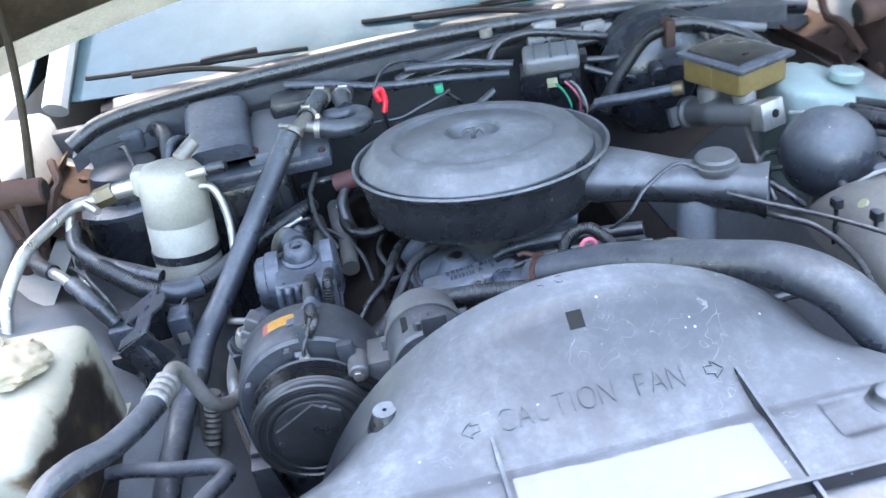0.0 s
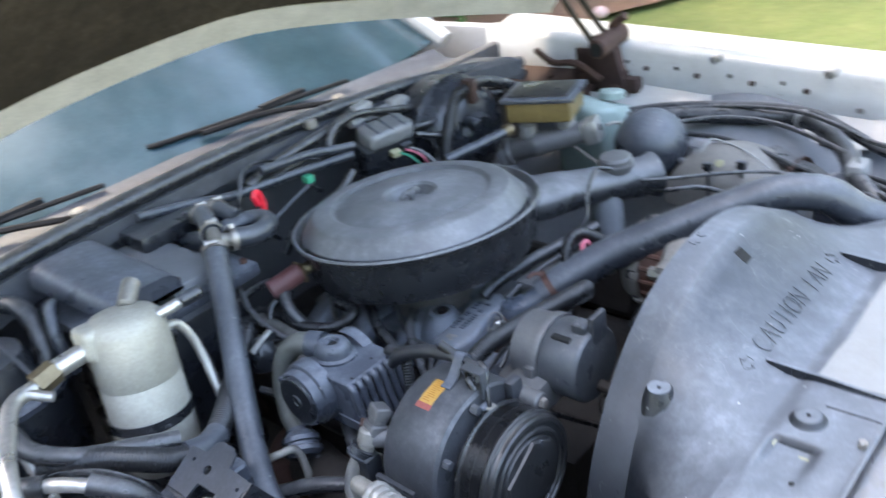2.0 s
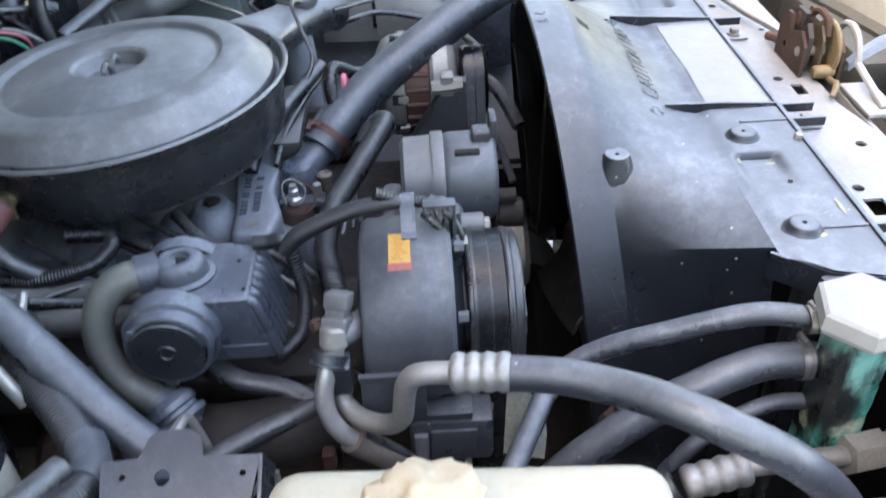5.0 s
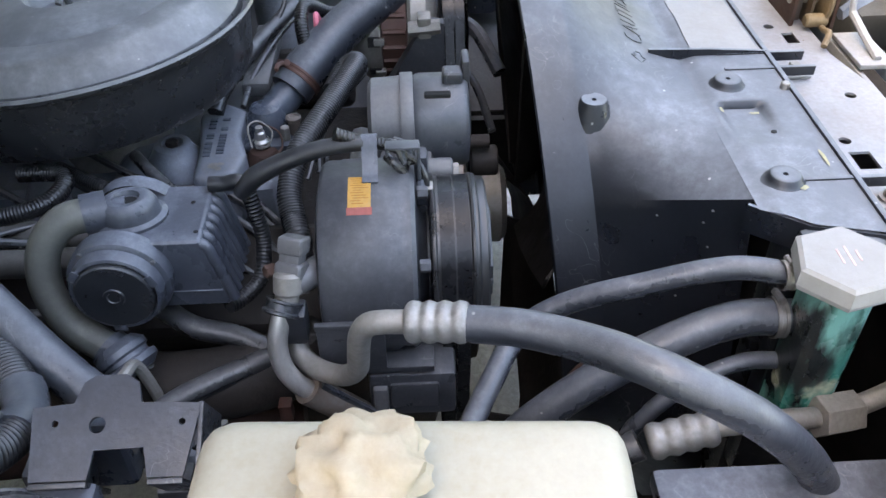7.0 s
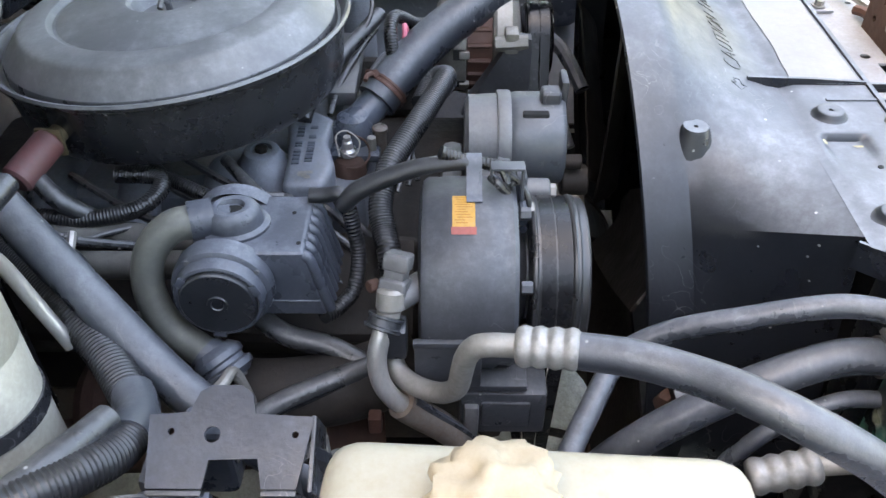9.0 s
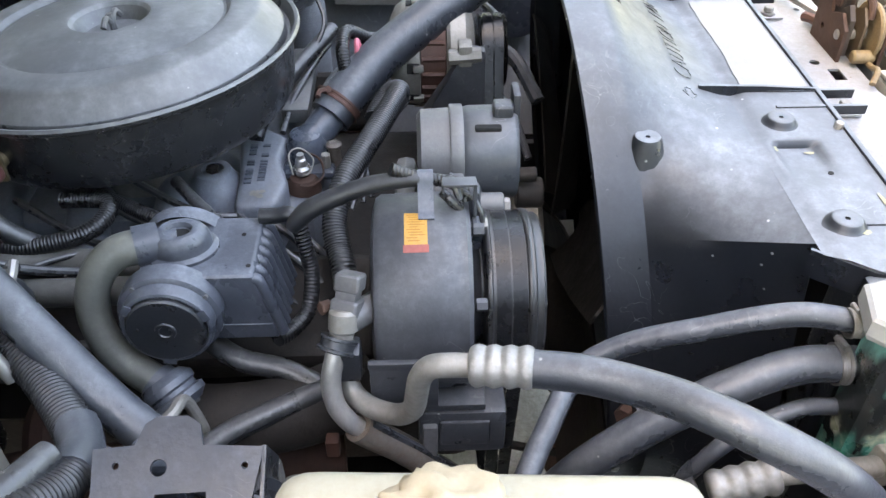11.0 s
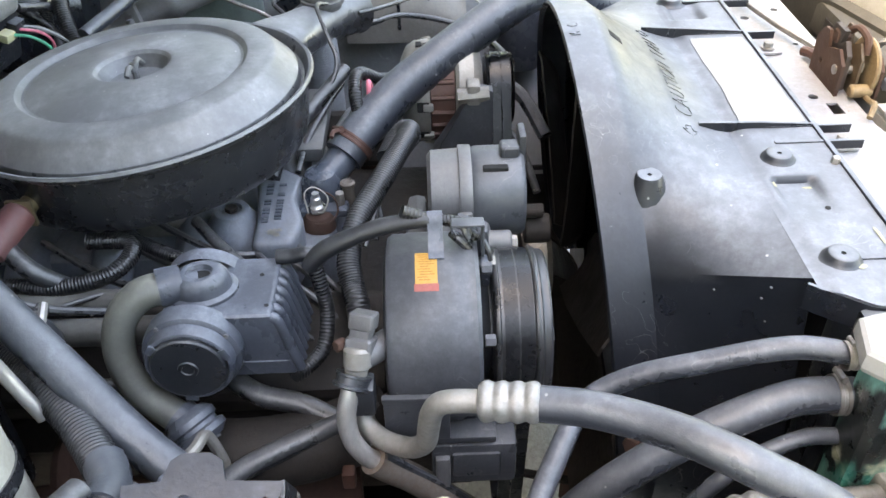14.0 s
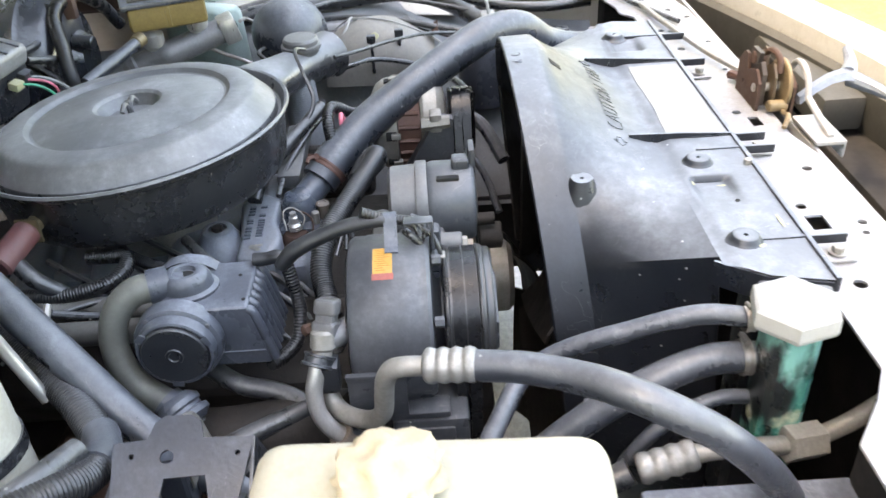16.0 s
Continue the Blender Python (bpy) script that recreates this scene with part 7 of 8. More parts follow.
# relay bracket
rb = thing("relay_bracket", (-0.54, -0.16, 0.80), "black painted steel relay bracket with holes", "bracket")
m = Matrix.Translation((-0.536, -0.163, 0.857)) @ Matrix.Rotation(radians(-28), 4, "Y")
OUTB = [(-0.034, 0.058), (-0.034, 0.018), (-0.014, 0.015), (-0.013, -0.020), (-0.034, -0.024), (-0.034, -0.049), (0.017, -0.059), (0.019, -0.016), (0.034, -0.013), (0.040, -0.004), (0.040, 0.018), (0.035, 0.026), (0.020, 0.032), (0.018, 0.061)]
part("plate", plate(OUTB, [ring2d(0.004, 0.014, 0.006, 14), ring2d(0.006, 0.044, 0.0025, 10), ring2d(0.004, -0.046, 0.0025, 10)], 0.003, m), M["bracket_paint"], rb)
for y0, y1 in ((0.018, 0.058), (-0.049, -0.024)):
    part("leg", box((-0.039, y0, -0.05), (-0.035, y1, 0.0), 0.001, m), M["plastic"], rb)
part("side_flange", box((-0.036, -0.0605, -0.055), (0.018, -0.057, 0.0), 0.001, m), M["plastic"], rb)
part("relay", box((-0.600, -0.150, 0.775), (-0.560, -0.095, 0.832), 0.006), M["grey_plastic"], rb, "grey relay block")
part("relay", box((-0.515, -0.150, 0.755), (-0.482, -0.112, 0.832), 0.008, Matrix(), 3), M["grey_plastic"], rb, "grey solenoid relay")
part("relay", box((-0.562, -0.128, 0.785), (-0.520, -0.098, 0.842), 0.004), M["plastic"], rb, "black relay block")
part("plug", box((-0.602, -0.172, 0.762), (-0.574, -0.150, 0.800), 0.004), M["plastic"], rb, "black wiring plug")
part("plug", box((-0.552, -0.205, 0.765), (-0.524, -0.180, 0.800), 0.004), M["plastic"], rb, "black wiring plug")
for q in range(4):
    part("lead", tube([(-0.590 + 0.014 * q, -0.160 - 0.008 * q, 0.768), (-0.594 + 0.016 * q, -0.172 - 0.01 * q, 0.735), (-0.585 + 0.02 * q, -0.168 - 0.012 * q, 0.70), (-0.570 + 0.022 * q, -0.15, 0.655)], 0.0030, segs=6), M["rubber"], rb)
part("relay_tag", box((-0.505, -0.1525, 0.785), (-0.490, -0.1498, 0.805), 0.001), M["alu_dull"], rb)
part("stay", tube([(-0.54, -0.215, 0.850), (-0.525, -0.225, 0.815), (-0.515, -0.225, 0.775)], 0.008, segs=6), M["plastic"], rb)

# ---- washer reservoir ----
wr = thing("washer_reservoir", (-0.67, -0.37, 0.66), "yellowed white plastic reservoir with brown stain and torn tape", "reservoir")
bm = box((-0.790, -0.505, 0.64), (-0.578, -0.236, 0.921), 0.030, Matrix.Translation((-0.67, -0.37, 0)) @ Matrix.Rotation(radians(-3), 4, "Z") @ Matrix.Translation((0.67, 0.37, 0)), 5)
part("tank", bm, M["white_plastic"], wr)

def torn_tape(c, s, seed):
    rng = random.Random(seed)
    bm = bmesh.new()
    bmesh.ops.create_icosphere(bm, subdivisions=4, radius=1.0)
    for v in bm.verts:
        d = noise.noise(v.co * 2.2 + Vector((seed, 0, 0))) * 0.34 + abs(noise.noise(v.co * 4.0 + Vector((0, seed, 0)))) * 0.22
        v.co = Vector((v.co.x * s[0], v.co.y * s[1], max(-0.2, v.co.z) * s[2])) * (0.8 + d) + Vector(c)
    return part("torn_tape", bm, M["tape"], wr, "crumpled torn masking tape", sharp=60)


torn_tape((-0.634, -0.346, 0.934), (0.044, 0.044, 0.026), 3)
torn_tape((-0.70, -0.275, 0.932), (0.034, 0.028, 0.018), 8)
part("seam", box((-0.787, -0.50, 0.768), (-0.5760, -0.24, 0.773), 0.001, Matrix.Translation((-0.67, -0.37, 0)) @ Matrix.Rotation(radians(-3), 4, "Z") @ Matrix.Translation((0.67, 0.37, 0))), M["white_plastic"], wr)

# ---- coolant filler with hexagon cap ----
cf = thing("coolant_filler", (-0.48, -0.69, 0.72), "coolant filler tank stained green with white hexagon cap", "tank")
part("tank", box((-0.481, -0.727, 0.72), (-0.432, -0.682, 0.902), 0.016, Matrix(), 3), M["verdigris"], cf)
bm = lathe([(0, 0.024), (0.0370, 0.024), (0.0405, 0.0215), (0.0412, 0.008), (0.0390, 0.003), (0, 0.003)], Matrix.Translation((-0.457, -0.703, 0.898)) @ Matrix.Rotation(radians(-15), 4, "Z"), 6)
cap = part("cap", bm, M["paper"], cf, "white hexagonal cap with faded red print", sharp=20)
for k, w in enumerate((0.012, 0.022, 0.016)):
    part("print_line", box((-0.456 - w / 2, -0.712 + 0.007 * k, 0.9221), (-0.456 + w / 2, -0.7105 + 0.007 * k, 0.9224), 0), M["faded_red"], cap)
h1 = hose_thing("overflow_hose", "thin grey rubber hose from the filler tank", [(-0.436, -0.682, 0.886), (-0.425, -0.63, 0.886), (-0.414, -0.56, 0.860), (-0.405, -0.515, 0.838), (-0.406, -0.482, 0.820), (-0.423, -0.460, 0.812), (-0.457, -0.439, 0.800), (-0.489, -0.421, 0.790), (-0.548, -0.393, 0.780), (-0.590, -0.378, 0.765)], 0.010, "rubber_grey")
clamp(h1, (-0.438, -0.672, 0.888), (0, 1, 0), 0.011)
h2 = hose_thing("bypass_hose", "thick grey rubber hose from the filler tank", [(-0.438, -0.690, 0.840), (-0.440, -0.64, 0.842), (-0.448, -0.585, 0.826), (-0.455, -0.53, 0.795), (-0.46, -0.47, 0.74), (-0.46, -0.42, 0.66)], 0.0155, "rubber_grey")
clamp(h2, (-0.438, -0.675, 0.841), (0, 1, 0), 0.0165)
hose_thing("drain_hose", "thin grey rubber hose below the filler tank", [(-0.445, -0.690, 0.795), (-0.450, -0.65, 0.800), (-0.462, -0.60, 0.785), (-0.47, -0.56, 0.74), (-0.47, -0.53, 0.66)], 0.0075, "rubber_grey")
cl_ = hose_thing("condenser_line", "aluminium condenser line with crimped ferrule and nut", [(-0.505, -0.60, 0.785), (-0.505, -0.64, 0.79), (-0.50, -0.68, 0.785), (-0.487, -0.72, 0.772), (-0.475, -0.77, 0.78), (-0.46, -0.82, 0.80)], 0.009, "alu_dull")
ferrule((-0.507, -0.562, 0.772), (-0.505, -0.616, 0.787), 0.0150, cl_)
part("nut", hexrod((-0.492, -0.705, 0.776), (-0.483, -0.742, 0.771), 0.0185), M["alu_dull"], cl_)
part("rubber_end", tube([(-0.508, -0.555, 0.772), (-0.515, -0.50, 0.74), (-0.52, -0.46, 0.68)], 0.013, segs=14), M["rubber"], cl_)
bt = thing("battery", (-0.62, -0.66, 0.60), "black plastic battery box ahead of the reservoir", "battery")
part("case", box((-0.73, -0.74, 0.58), (-0.545, -0.56, 0.765), 0.008), M["plastic"], bt)
part("lid", box((-0.735, -0.745, 0.765), (-0.54, -0.555, 0.785), 0.005), M["grey_plastic"], bt)

# ---- heater and blower on the firewall ----
hx = thing("heater_case", (-0.40, 0.25, 0.60), "dusty dark moulded heater case on the firewall", "heater case")
bm = bmesh.new()
rows = []
for j in range(9):                              # hooded duct, rounded over its length
    v = j / 8
    y = 0.335 - 0.205 * v
    row = []
    for i in range(13):
        a = math.pi * (1.06 - 1.12 * i / 12)
        w = 0.060 - 0.004 * v
        row.append(bm.verts.new((-0.436 + 0.02 * v + w * math.copysign(abs(math.cos(a)) ** 0.42, math.cos(a)), y, 0.93 - 0.020 * v + 0.058 * abs(math.sin(a)) ** 0.38)))
    rows.append(row)
for a, b in zip(rows, rows[1:]):
    for k in range(12):
        bm.faces.new((a[k], a[k + 1], b[k + 1], b[k]))
bm.faces.new(rows[-1])
bm.faces.new(rows[0])
part("duct", bm, M["grey_plastic"], hx, "hooded air duct", sharp=50)
part("base_plate", box((-0.50, 0.12, 0.895), (-0.235, 0.40, 0.918), 0.008), M["grey_plastic"], hx)
part("top_panel", box((-0.375, 0.135, 0.918), (-0.285, 0.36, 0.940), 0.006), M["inner"], hx)
part("core_cover", box((-0.332, 0.285, 0.935), (-0.205, 0.385, 0.966), 0.010), M["plastic"], hx)
part("evaporator_case", box((-0.485, 0.105, 0.62), (-0.315, 0.34, 0.900), 0.012), M["plastic"], hx)
for x in (-0.46, -0.42, -0.38, -0.34):
    part("rib", box((x, 0.098, 0.64), (x + 0.006, 0.106, 0.88), 0.001), M["plastic"], hx)
for p in ((-0.36, 0.145), (-0.30, 0.145), (-0.30, 0.34), (-0.25, 0.14)):
    part("screw", hexrod((p[0], p[1], 0.918), (p[0], p[1], 0.948 if p[0] < -0.28 and p[0] > -0.37 and p[1] > 0.13 else 0.925), 0.006), M["rust"], hx)
bw = thing("blower_motor", (-0.62, 0.28, 0.70), "dusty dark blower motor housing with cooling tube", "blower")
part("housing", lathe([(0, 0.72), (0.095, 0.72), (0.10, 0.74), (0.10, 0.855), (0.094, 0.868), (0.07, 0.872), (0.066, 0.90), (0.060, 0.918), (0.045, 0.926), (0, 0.928)], Matrix.Translation((-0.618, 0.275, 0)), 48), M["plastic"], bw)
part("flange", lathe([(0.092, 0.855), (0.108, 0.858), (0.108, 0.866), (0.092, 0.870)], Matrix.Translation((-0.618, 0.275, 0)), 40), M["grey_plastic"], bw)
part("motor_cap", box((-0.665, 0.315, 0.925), (-0.575, 0.385, 0.965), 0.012, Matrix(), 3), M["grey_plastic"], bw)
part("cooling_tube", tube([(-0.578, 0.35, 0.945), (-0.548, 0.33, 0.955), (-0.530, 0.29, 0.945), (-0.535, 0.25, 0.90), (-0.55, 0.235, 0.86)], 0.014, segs=14), M["rubber"], bw)
part("lead", tube([(-0.62, 0.31, 0.94), (-0.60, 0.27, 0.95), (-0.585, 0.23, 0.92), (-0.575, 0.19, 0.88)], 0.004, segs=8), M["rubber"], bw)
for k in range(4):
    a = k * 1.57 + 0.5
    part("screw", hexrod((-0.618 + 0.1 * math.cos(a), 0.275 + 0.1 * math.sin(a), 0.866), (-0.618 + 0.1 * math.cos(a), 0.275 + 0.1 * math.sin(a), 0.873), 0.006), M["steel"], bw)
hose_thing("case_loom", "grey wire bundle over the heater case", [(-0.52, 0.21, 0.86), (-0.525, 0.215, 0.91), (-0.515, 0.235, 0.948), (-0.50, 0.26, 0.95), (-0.495, 0.30, 0.92)], 0.009, "rubber_grey")
tv = thing("vacuum_switch", (-0.32, 0.04, 0.80), "black vacuum switch with chrome clip beside the hose", "switch")
part("body", lathe([(0, 0), (0.022, 0), (0.024, 0.02), (0.020, 0.035), (0.010, 0.045), (0, 0.046)], Matrix.Translation((-0.318, 0.045, 0.80)), 24), M["plastic"], tv)
part("clip", tube([(-0.342, 0.028, 0.842), (-0.322, 0.030, 0.850), (-0.302, 0.033, 0.856)], 0.0045, segs=8), M["alu"], tv)

# ---- lines along the firewall ----
def firewall_line(pts, r, m_="rubber", label="dark rubber vacuum line along the firewall", **kw):
    hose_thing("vacuum_line", label, pts, r, m_, **kw)

firewall_line([(-0.073, 0.305, 0.975), (0.031, 0.302, 0.964), (0.09, 0.292, 0.953), (0.128, 0.280, 0.949)], 0.0085, "rubber_grey")
firewall_line([(-0.30, 0.345, 0.98), (-0.20, 0.338, 0.962), (-0.127, 0.33, 0.945), (-0.01, 0.31, 0.939), (0.06, 0.296, 0.935), (0.118, 0.280, 0.933)], 0.0085, "rubber_grey")
firewall_line([(0.085, 0.300, 0.945), (0.092, 0.308, 0.962), (0.115, 0.312, 0.984), (0.15, 0.315, 0.990), (0.191, 0.315, 0.987), (0.273, 0.312, 0.966), (0.418, 0.305, 0.927), (0.50, 0.29, 0.90)], 0.0075, "rubber")
firewall_line([(-0.09, 0.335, 0.945), (-0.027, 0.335, 0.962), (0.06, 0.335, 0.972), (0.144, 0.337, 0.978), (0.20, 0.34, 0.990)], 0.011, "rubber")
firewall_line([(-0.10, 0.325, 0.935), (0.0, 0.32, 0.95), (0.08, 0.30, 0.955)], 0.005, "rubber")
firewall_line([(-0.16, 0.30, 0.90), (-0.14, 0.29, 0.95), (-0.11, 0.305, 0.985), (-0.06, 0.32, 0.985), (0.0, 0.31, 0.965), (0.05, 0.29, 0.95)], 0.003, "rubber", "thin black wire over the firewall", segs=6)
firewall_line([(-0.15, 0.255, 0.905), (-0.10, 0.262, 0.90), (-0.05, 0.262, 0.915), (0.0, 0.255, 0.935)], 0.003, "rubber_grey", "thin grey vacuum line", segs=6)
firewall_line([(0.08, 0.24, 0.92), (0.04, 0.235, 0.90), (0.0, 0.24, 0.89), (-0.06, 0.25, 0.87), (-0.10, 0.26, 0.83)], 0.008, "rubber")
firewall_line([(0.17, 0.33, 0.97), (0.28, 0.335, 0.965), (0.40, 0.33, 0.955), (0.52, 0.325, 0.93), (0.64, 0.31, 0.905)], 0.010, "panel", "grey metal tube along the cowl")
firewall_line([(0.22, 0.32, 0.95), (0.33, 0.32, 0.945), (0.46, 0.31, 0.925), (0.60, 0.30, 0.89)], 0.008, "rubber")
firewall_line([(0.06, 0.25, 0.88), (0.14, 0.21, 0.87), (0.22, 0.19, 0.86), (0.28, 0.21, 0.88), (0.30, 0.26, 0.91)], 0.007, "conduit", pitch=0.0033, depth=0.0006)
firewall_line([(0.25, 0.25, 0.94), (0.30, 0.24, 0.935), (0.34, 0.25, 0.93), (0.37, 0.29, 0.92)], 0.006, "rubber")
firewall_line([(0.25, 0.235, 0.93), (0.29, 0.215, 0.915), (0.33, 0.21, 0.90), (0.35, 0.24, 0.87)], 0.006, "rubber")
lv = hose_thing("column_loom", "black corrugated loom under a rusty strap", [(0.402, 0.215, 0.978), (0.375, 0.22, 0.970), (0.350, 0.218, 0.955), (0.311, 0.20, 0.923), (0.285, 0.19, 0.895), (0.262, 0.175, 0.86)], 0.012, "conduit", pitch=0.0033, depth=0.0007)
part("strap", box((0.394, 0.198, 0.945), (0.412, 0.226, 0.995), 0.003), M["rust"], lv, "rusty brown strap")
hose_thing("booster_loom", "black loom arching over the booster", [(0.402, 0.220, 0.980), (0.452, 0.222, 0.974), (0.526, 0.222, 0.944), (0.588, 0.22, 0.905), (0.62, 0.21, 0.86)], 0.012, "rubber")
lv2 = hose_thing("column_loom", "black corrugated loom beside the booster", [(0.385, 0.235, 0.972), (0.36, 0.24, 0.95), (0.33, 0.235, 0.92), (0.30, 0.225, 0.88)], 0.010, "conduit", pitch=0.0033, depth=0.0007)

# ignition module with plugs
im = thing("ignition_module", (0.19, 0.26, 0.90), "dark grey ignition module with coloured plugs", "module")
m = Matrix.Translation((0.195, 0.262, 0.948)) @ Matrix.Rotation(radians(-12), 4, "Z") @ Matrix.Rotation(radians(14), 4, "X")
part("cover", box((-0.052, -0.030, -0.012), (0.052, 0.030, 0.024), 0.014, m, 4), M["module"], im, "weathered grey metal cover")
part("base", box((-0.060, -0.024, -0.085), (0.052, 0.026, -0.012), 0.006, m), M["plastic"], im)
part("side_lug", box((0.050, -0.012, -0.010), (0.066, 0.012, 0.010), 0.003, m), M["plastic"], im)
for dx in (-0.03, 0.0, 0.03):
    part("ridge", box((dx - 0.002, -0.028, 0.023), (dx + 0.002, 0.028, 0.0265), 0.001, m), M["grey_plastic"], im)
part("yellow_plug", box((-0.012, -0.046, -0.030), (0.008, -0.030, -0.018), 0.002, m), M["crayon"], im, "yellow plug")
part("black_plug", box((0.012, -0.044, -0.028), (0.035, -0.030, -0.012), 0.002, m), M["plastic"], im)
for k, (c, dx) in enumerate((("pink", 0.02), ("green", 0.002), ("paper", 0.030), ("rubber", 0.026))):
    part("lead", tube([m @ Vector((dx, -0.042, -0.022)), m @ Vector((dx + 0.014, -0.066, -0.026)), m @ Vector((dx + 0.024, -0.078 - 0.008 * k, -0.045)), m @ Vector((dx + 0.02, -0.080, -0.085))], 0.0022, segs=6), M[c], im)
gp = thing("green_connector", (-0.02, 0.24, 0.93), "small green plastic connector", "connector")
part("shell", box((-0.030, 0.234, 0.940), (-0.014, 0.248, 0.956), 0.003), M["green"], gp)
part("lead", tube([(-0.02, 0.245, 0.945), (-0.01, 0.262, 0.93), (0.02, 0.27, 0.90)], 0.004, segs=8), M["rubber"], gp)
cs = thing("cowl_bolt", (0.098, 0.369, 0.97), "dull round fastener on the cowl lip", "bolt")
part("head", rod((0.098, 0.360, 0.985), (0.098, 0.360, 1.004), 0.013, 16, 0.003), M["alu_dull"], cs)
for x, z in ((0.205, 0.992), (0.30, 0.972)):
    c = thing("vacuum_fitting", (x, 0.33, z - 0.02), "pale grey plastic vacuum fitting", "fitting", "vacuum fittings on the firewall")
    part("cap", box((x - 0.022, 0.318, z - 0.006), (x + 0.022, 0.342, z + 0.010), 0.005), M["panel"], c)
    part("stem", rod((x, 0.33, z - 0.03), (x, 0.33, z - 0.004), 0.008, 12), M["plastic"], c)

# ---- brake booster and master cylinder ----
bb = thing("brake_booster", (0.41, 0.27, 0.87), "black steel brake booster on the firewall", "brake booster")
m = along((0.405, 0.36, 0.872), (0.405, 0.0, 0.872))
part("shell", lathe([(0, 0), (0.105, 0), (0.118, 0.02), (0.121, 0.07), (0.124, 0.075), (0.124, 0.085), (0.118, 0.092), (0.112, 0.120), (0.09, 0.142), (0.05, 0.150), (0.04, 0.165), (0, 0.165)], m, 64), M["booster"], bb)
part("check_valve", rod((0.372, 0.205, 0.915), (0.368, 0.17, 0.912), 0.012, 16, 0.002), M["plastic"], bb)
bh = hose_thing("booster_hose", "grey rubber booster vacuum hose with tan end", [(0.240, 0.15, 0.890), (0.265, 0.138, 0.895), (0.309, 0.12, 0.900), (0.366, 0.098, 0.908)], 0.0105, "rubber_grey")
part("end", rod((0.362, 0.100, 0.908), (0.380, 0.092, 0.911), 0.0125, 16, 0.002), M["brass"], bh)
mc = thing("master_cylinder", (0.455, 0.05, 0.85), "aluminium master cylinder with amber reservoir and black cap", "master cylinder")
MB = along((0.404, 0.137, 0.843), (0.474, -0.066, 0.899))
part("bore", lathe([(0, 0), (0.028, 0), (0.029, 0.014), (0.0235, 0.018), (0.0235, 0.060), (0.0250, 0.064), (0.0250, 0.080), (0.0225, 0.084), (0.0225, 0.176), (0.019, 0.182), (0, 0.182)], MB, 36), M["mc_bore"], mc)
part("flange", box((-0.040, -0.018, -0.006), (0.040, 0.018, 0.006), 0.004, MB), M["mc_bore"], mc)
part("end_block", box((-0.024, -0.024, 0.176), (0.024, 0.022, 0.206), 0.005, MB), M["alu"], mc, "bright aluminium end block")
part("port", rod(MB @ Vector((0.002, 0.0, 0.205)), MB @ Vector((0.002, 0.0, 0.2075)), 0.007, 16), M["dark"], mc)
for y, x, z in ((0.088, 0.423, 0.862), (0.012, 0.449, 0.882)):
    part("outlet", lathe([(0.016, 0), (0.016, 0.016), (0.019, 0.020), (0.019, 0.040), (0.013, 0.046), (0.013, 0.060), (0, 0.060)], Matrix.Translation((x, y, z)), 22), M["alu"], mc)
m = Matrix.Translation((0.456, 0.064, 0)) @ Matrix.Rotation(radians(19), 4, "Z")
part("reservoir", box((-0.052, -0.066, 0.915), (0.052, 0.066, 0.958), 0.008, m, 3), M["yellowed"], mc, "amber translucent fluid reservoir")
part("divider", box((-0.0535, -0.004, 0.918), (0.0535, 0.004, 0.955), 0.002, m), M["yellowed"], mc)
part("cap", box((-0.060, -0.075, 0.957), (0.060, 0.075, 0.967), 0.004, m), M["grey_plastic"], mc, "black moulded reservoir cap")
part("cap_rib", box((-0.047, -0.061, 0.966), (0.047, 0.061, 0.9705), 0.0025, m, 3), M["gloss_black"], mc, "raised glossy black panel")
for k in range(3):
    part("print_line", box((0.0522, -0.05 + 0.012 * k, 0.935), (0.0530, -0.044 + 0.012 * k, 0.948), 0, m), M["paper"], mc)
part("brake_pipe", tube([(0.490, -0.055, 0.893), (0.525, -0.06, 0.885), (0.535, -0.08, 0.865), (0.525, -0.10, 0.82), (0.50, -0.12, 0.76)], 0.0035, segs=8), M["steel"], mc)
part("brake_pipe", tube([(0.445, 0.01, 0.868), (0.44, -0.03, 0.85), (0.43, -0.08, 0.83), (0.44, -0.12, 0.78)], 0.0035, segs=8), M["steel"], mc)
hose_thing("coiled_wire", "black wire coil below the master cylinder", [(0.41, -0.10, 0.83), (0.44, -0.135, 0.845), (0.46, -0.12, 0.855), (0.44, -0.09, 0.85), (0.41, -0.11, 0.84), (0.38, -0.13, 0.82)], 0.004, "rubber", segs=8)

# ---- teal bottle, vacuum ball ----
tb = thing("coolant_bottle", (0.63, 0.02, 0.70), "pale teal translucent plastic bottle beside the wing", "bottle")
bm = bmesh.new()
vs = [bm.verts.new(p) for p in ((0.512, 0.09, 0.912), (0.508, -0.02, 0.915), (0.560, -0.045, 0.902), (0.715, -0.01, 0.842), (0.70, 0.10, 0.860), (0.60, 0.11, 0.912), (0.52, 0.09, 0.72), (0.52, -0.03, 0.72), (0.57, -0.05, 0.72), (0.70, -0.02, 0.72), (0.70, 0.10, 0.72))]
bmesh.ops.convex_hull(bm, input=vs)
bmesh.ops.bevel(bm, geom=bm.edges[:], offset=0.012, segments=3, profile=0.6, affect="EDGES")
part("body", bm, M["teal"], tb, sharp=50)
part("cap", lathe([(0, 0), (0.026, 0), (0.028, 0.004), (0.028, 0.014), (0.024, 0.018), (0, 0.019)], Matrix.Translation((0.630, 0.020, 0.893)) @ Matrix.Rotation(radians(10), 4, "Y"), 32), M["teal"], tb)
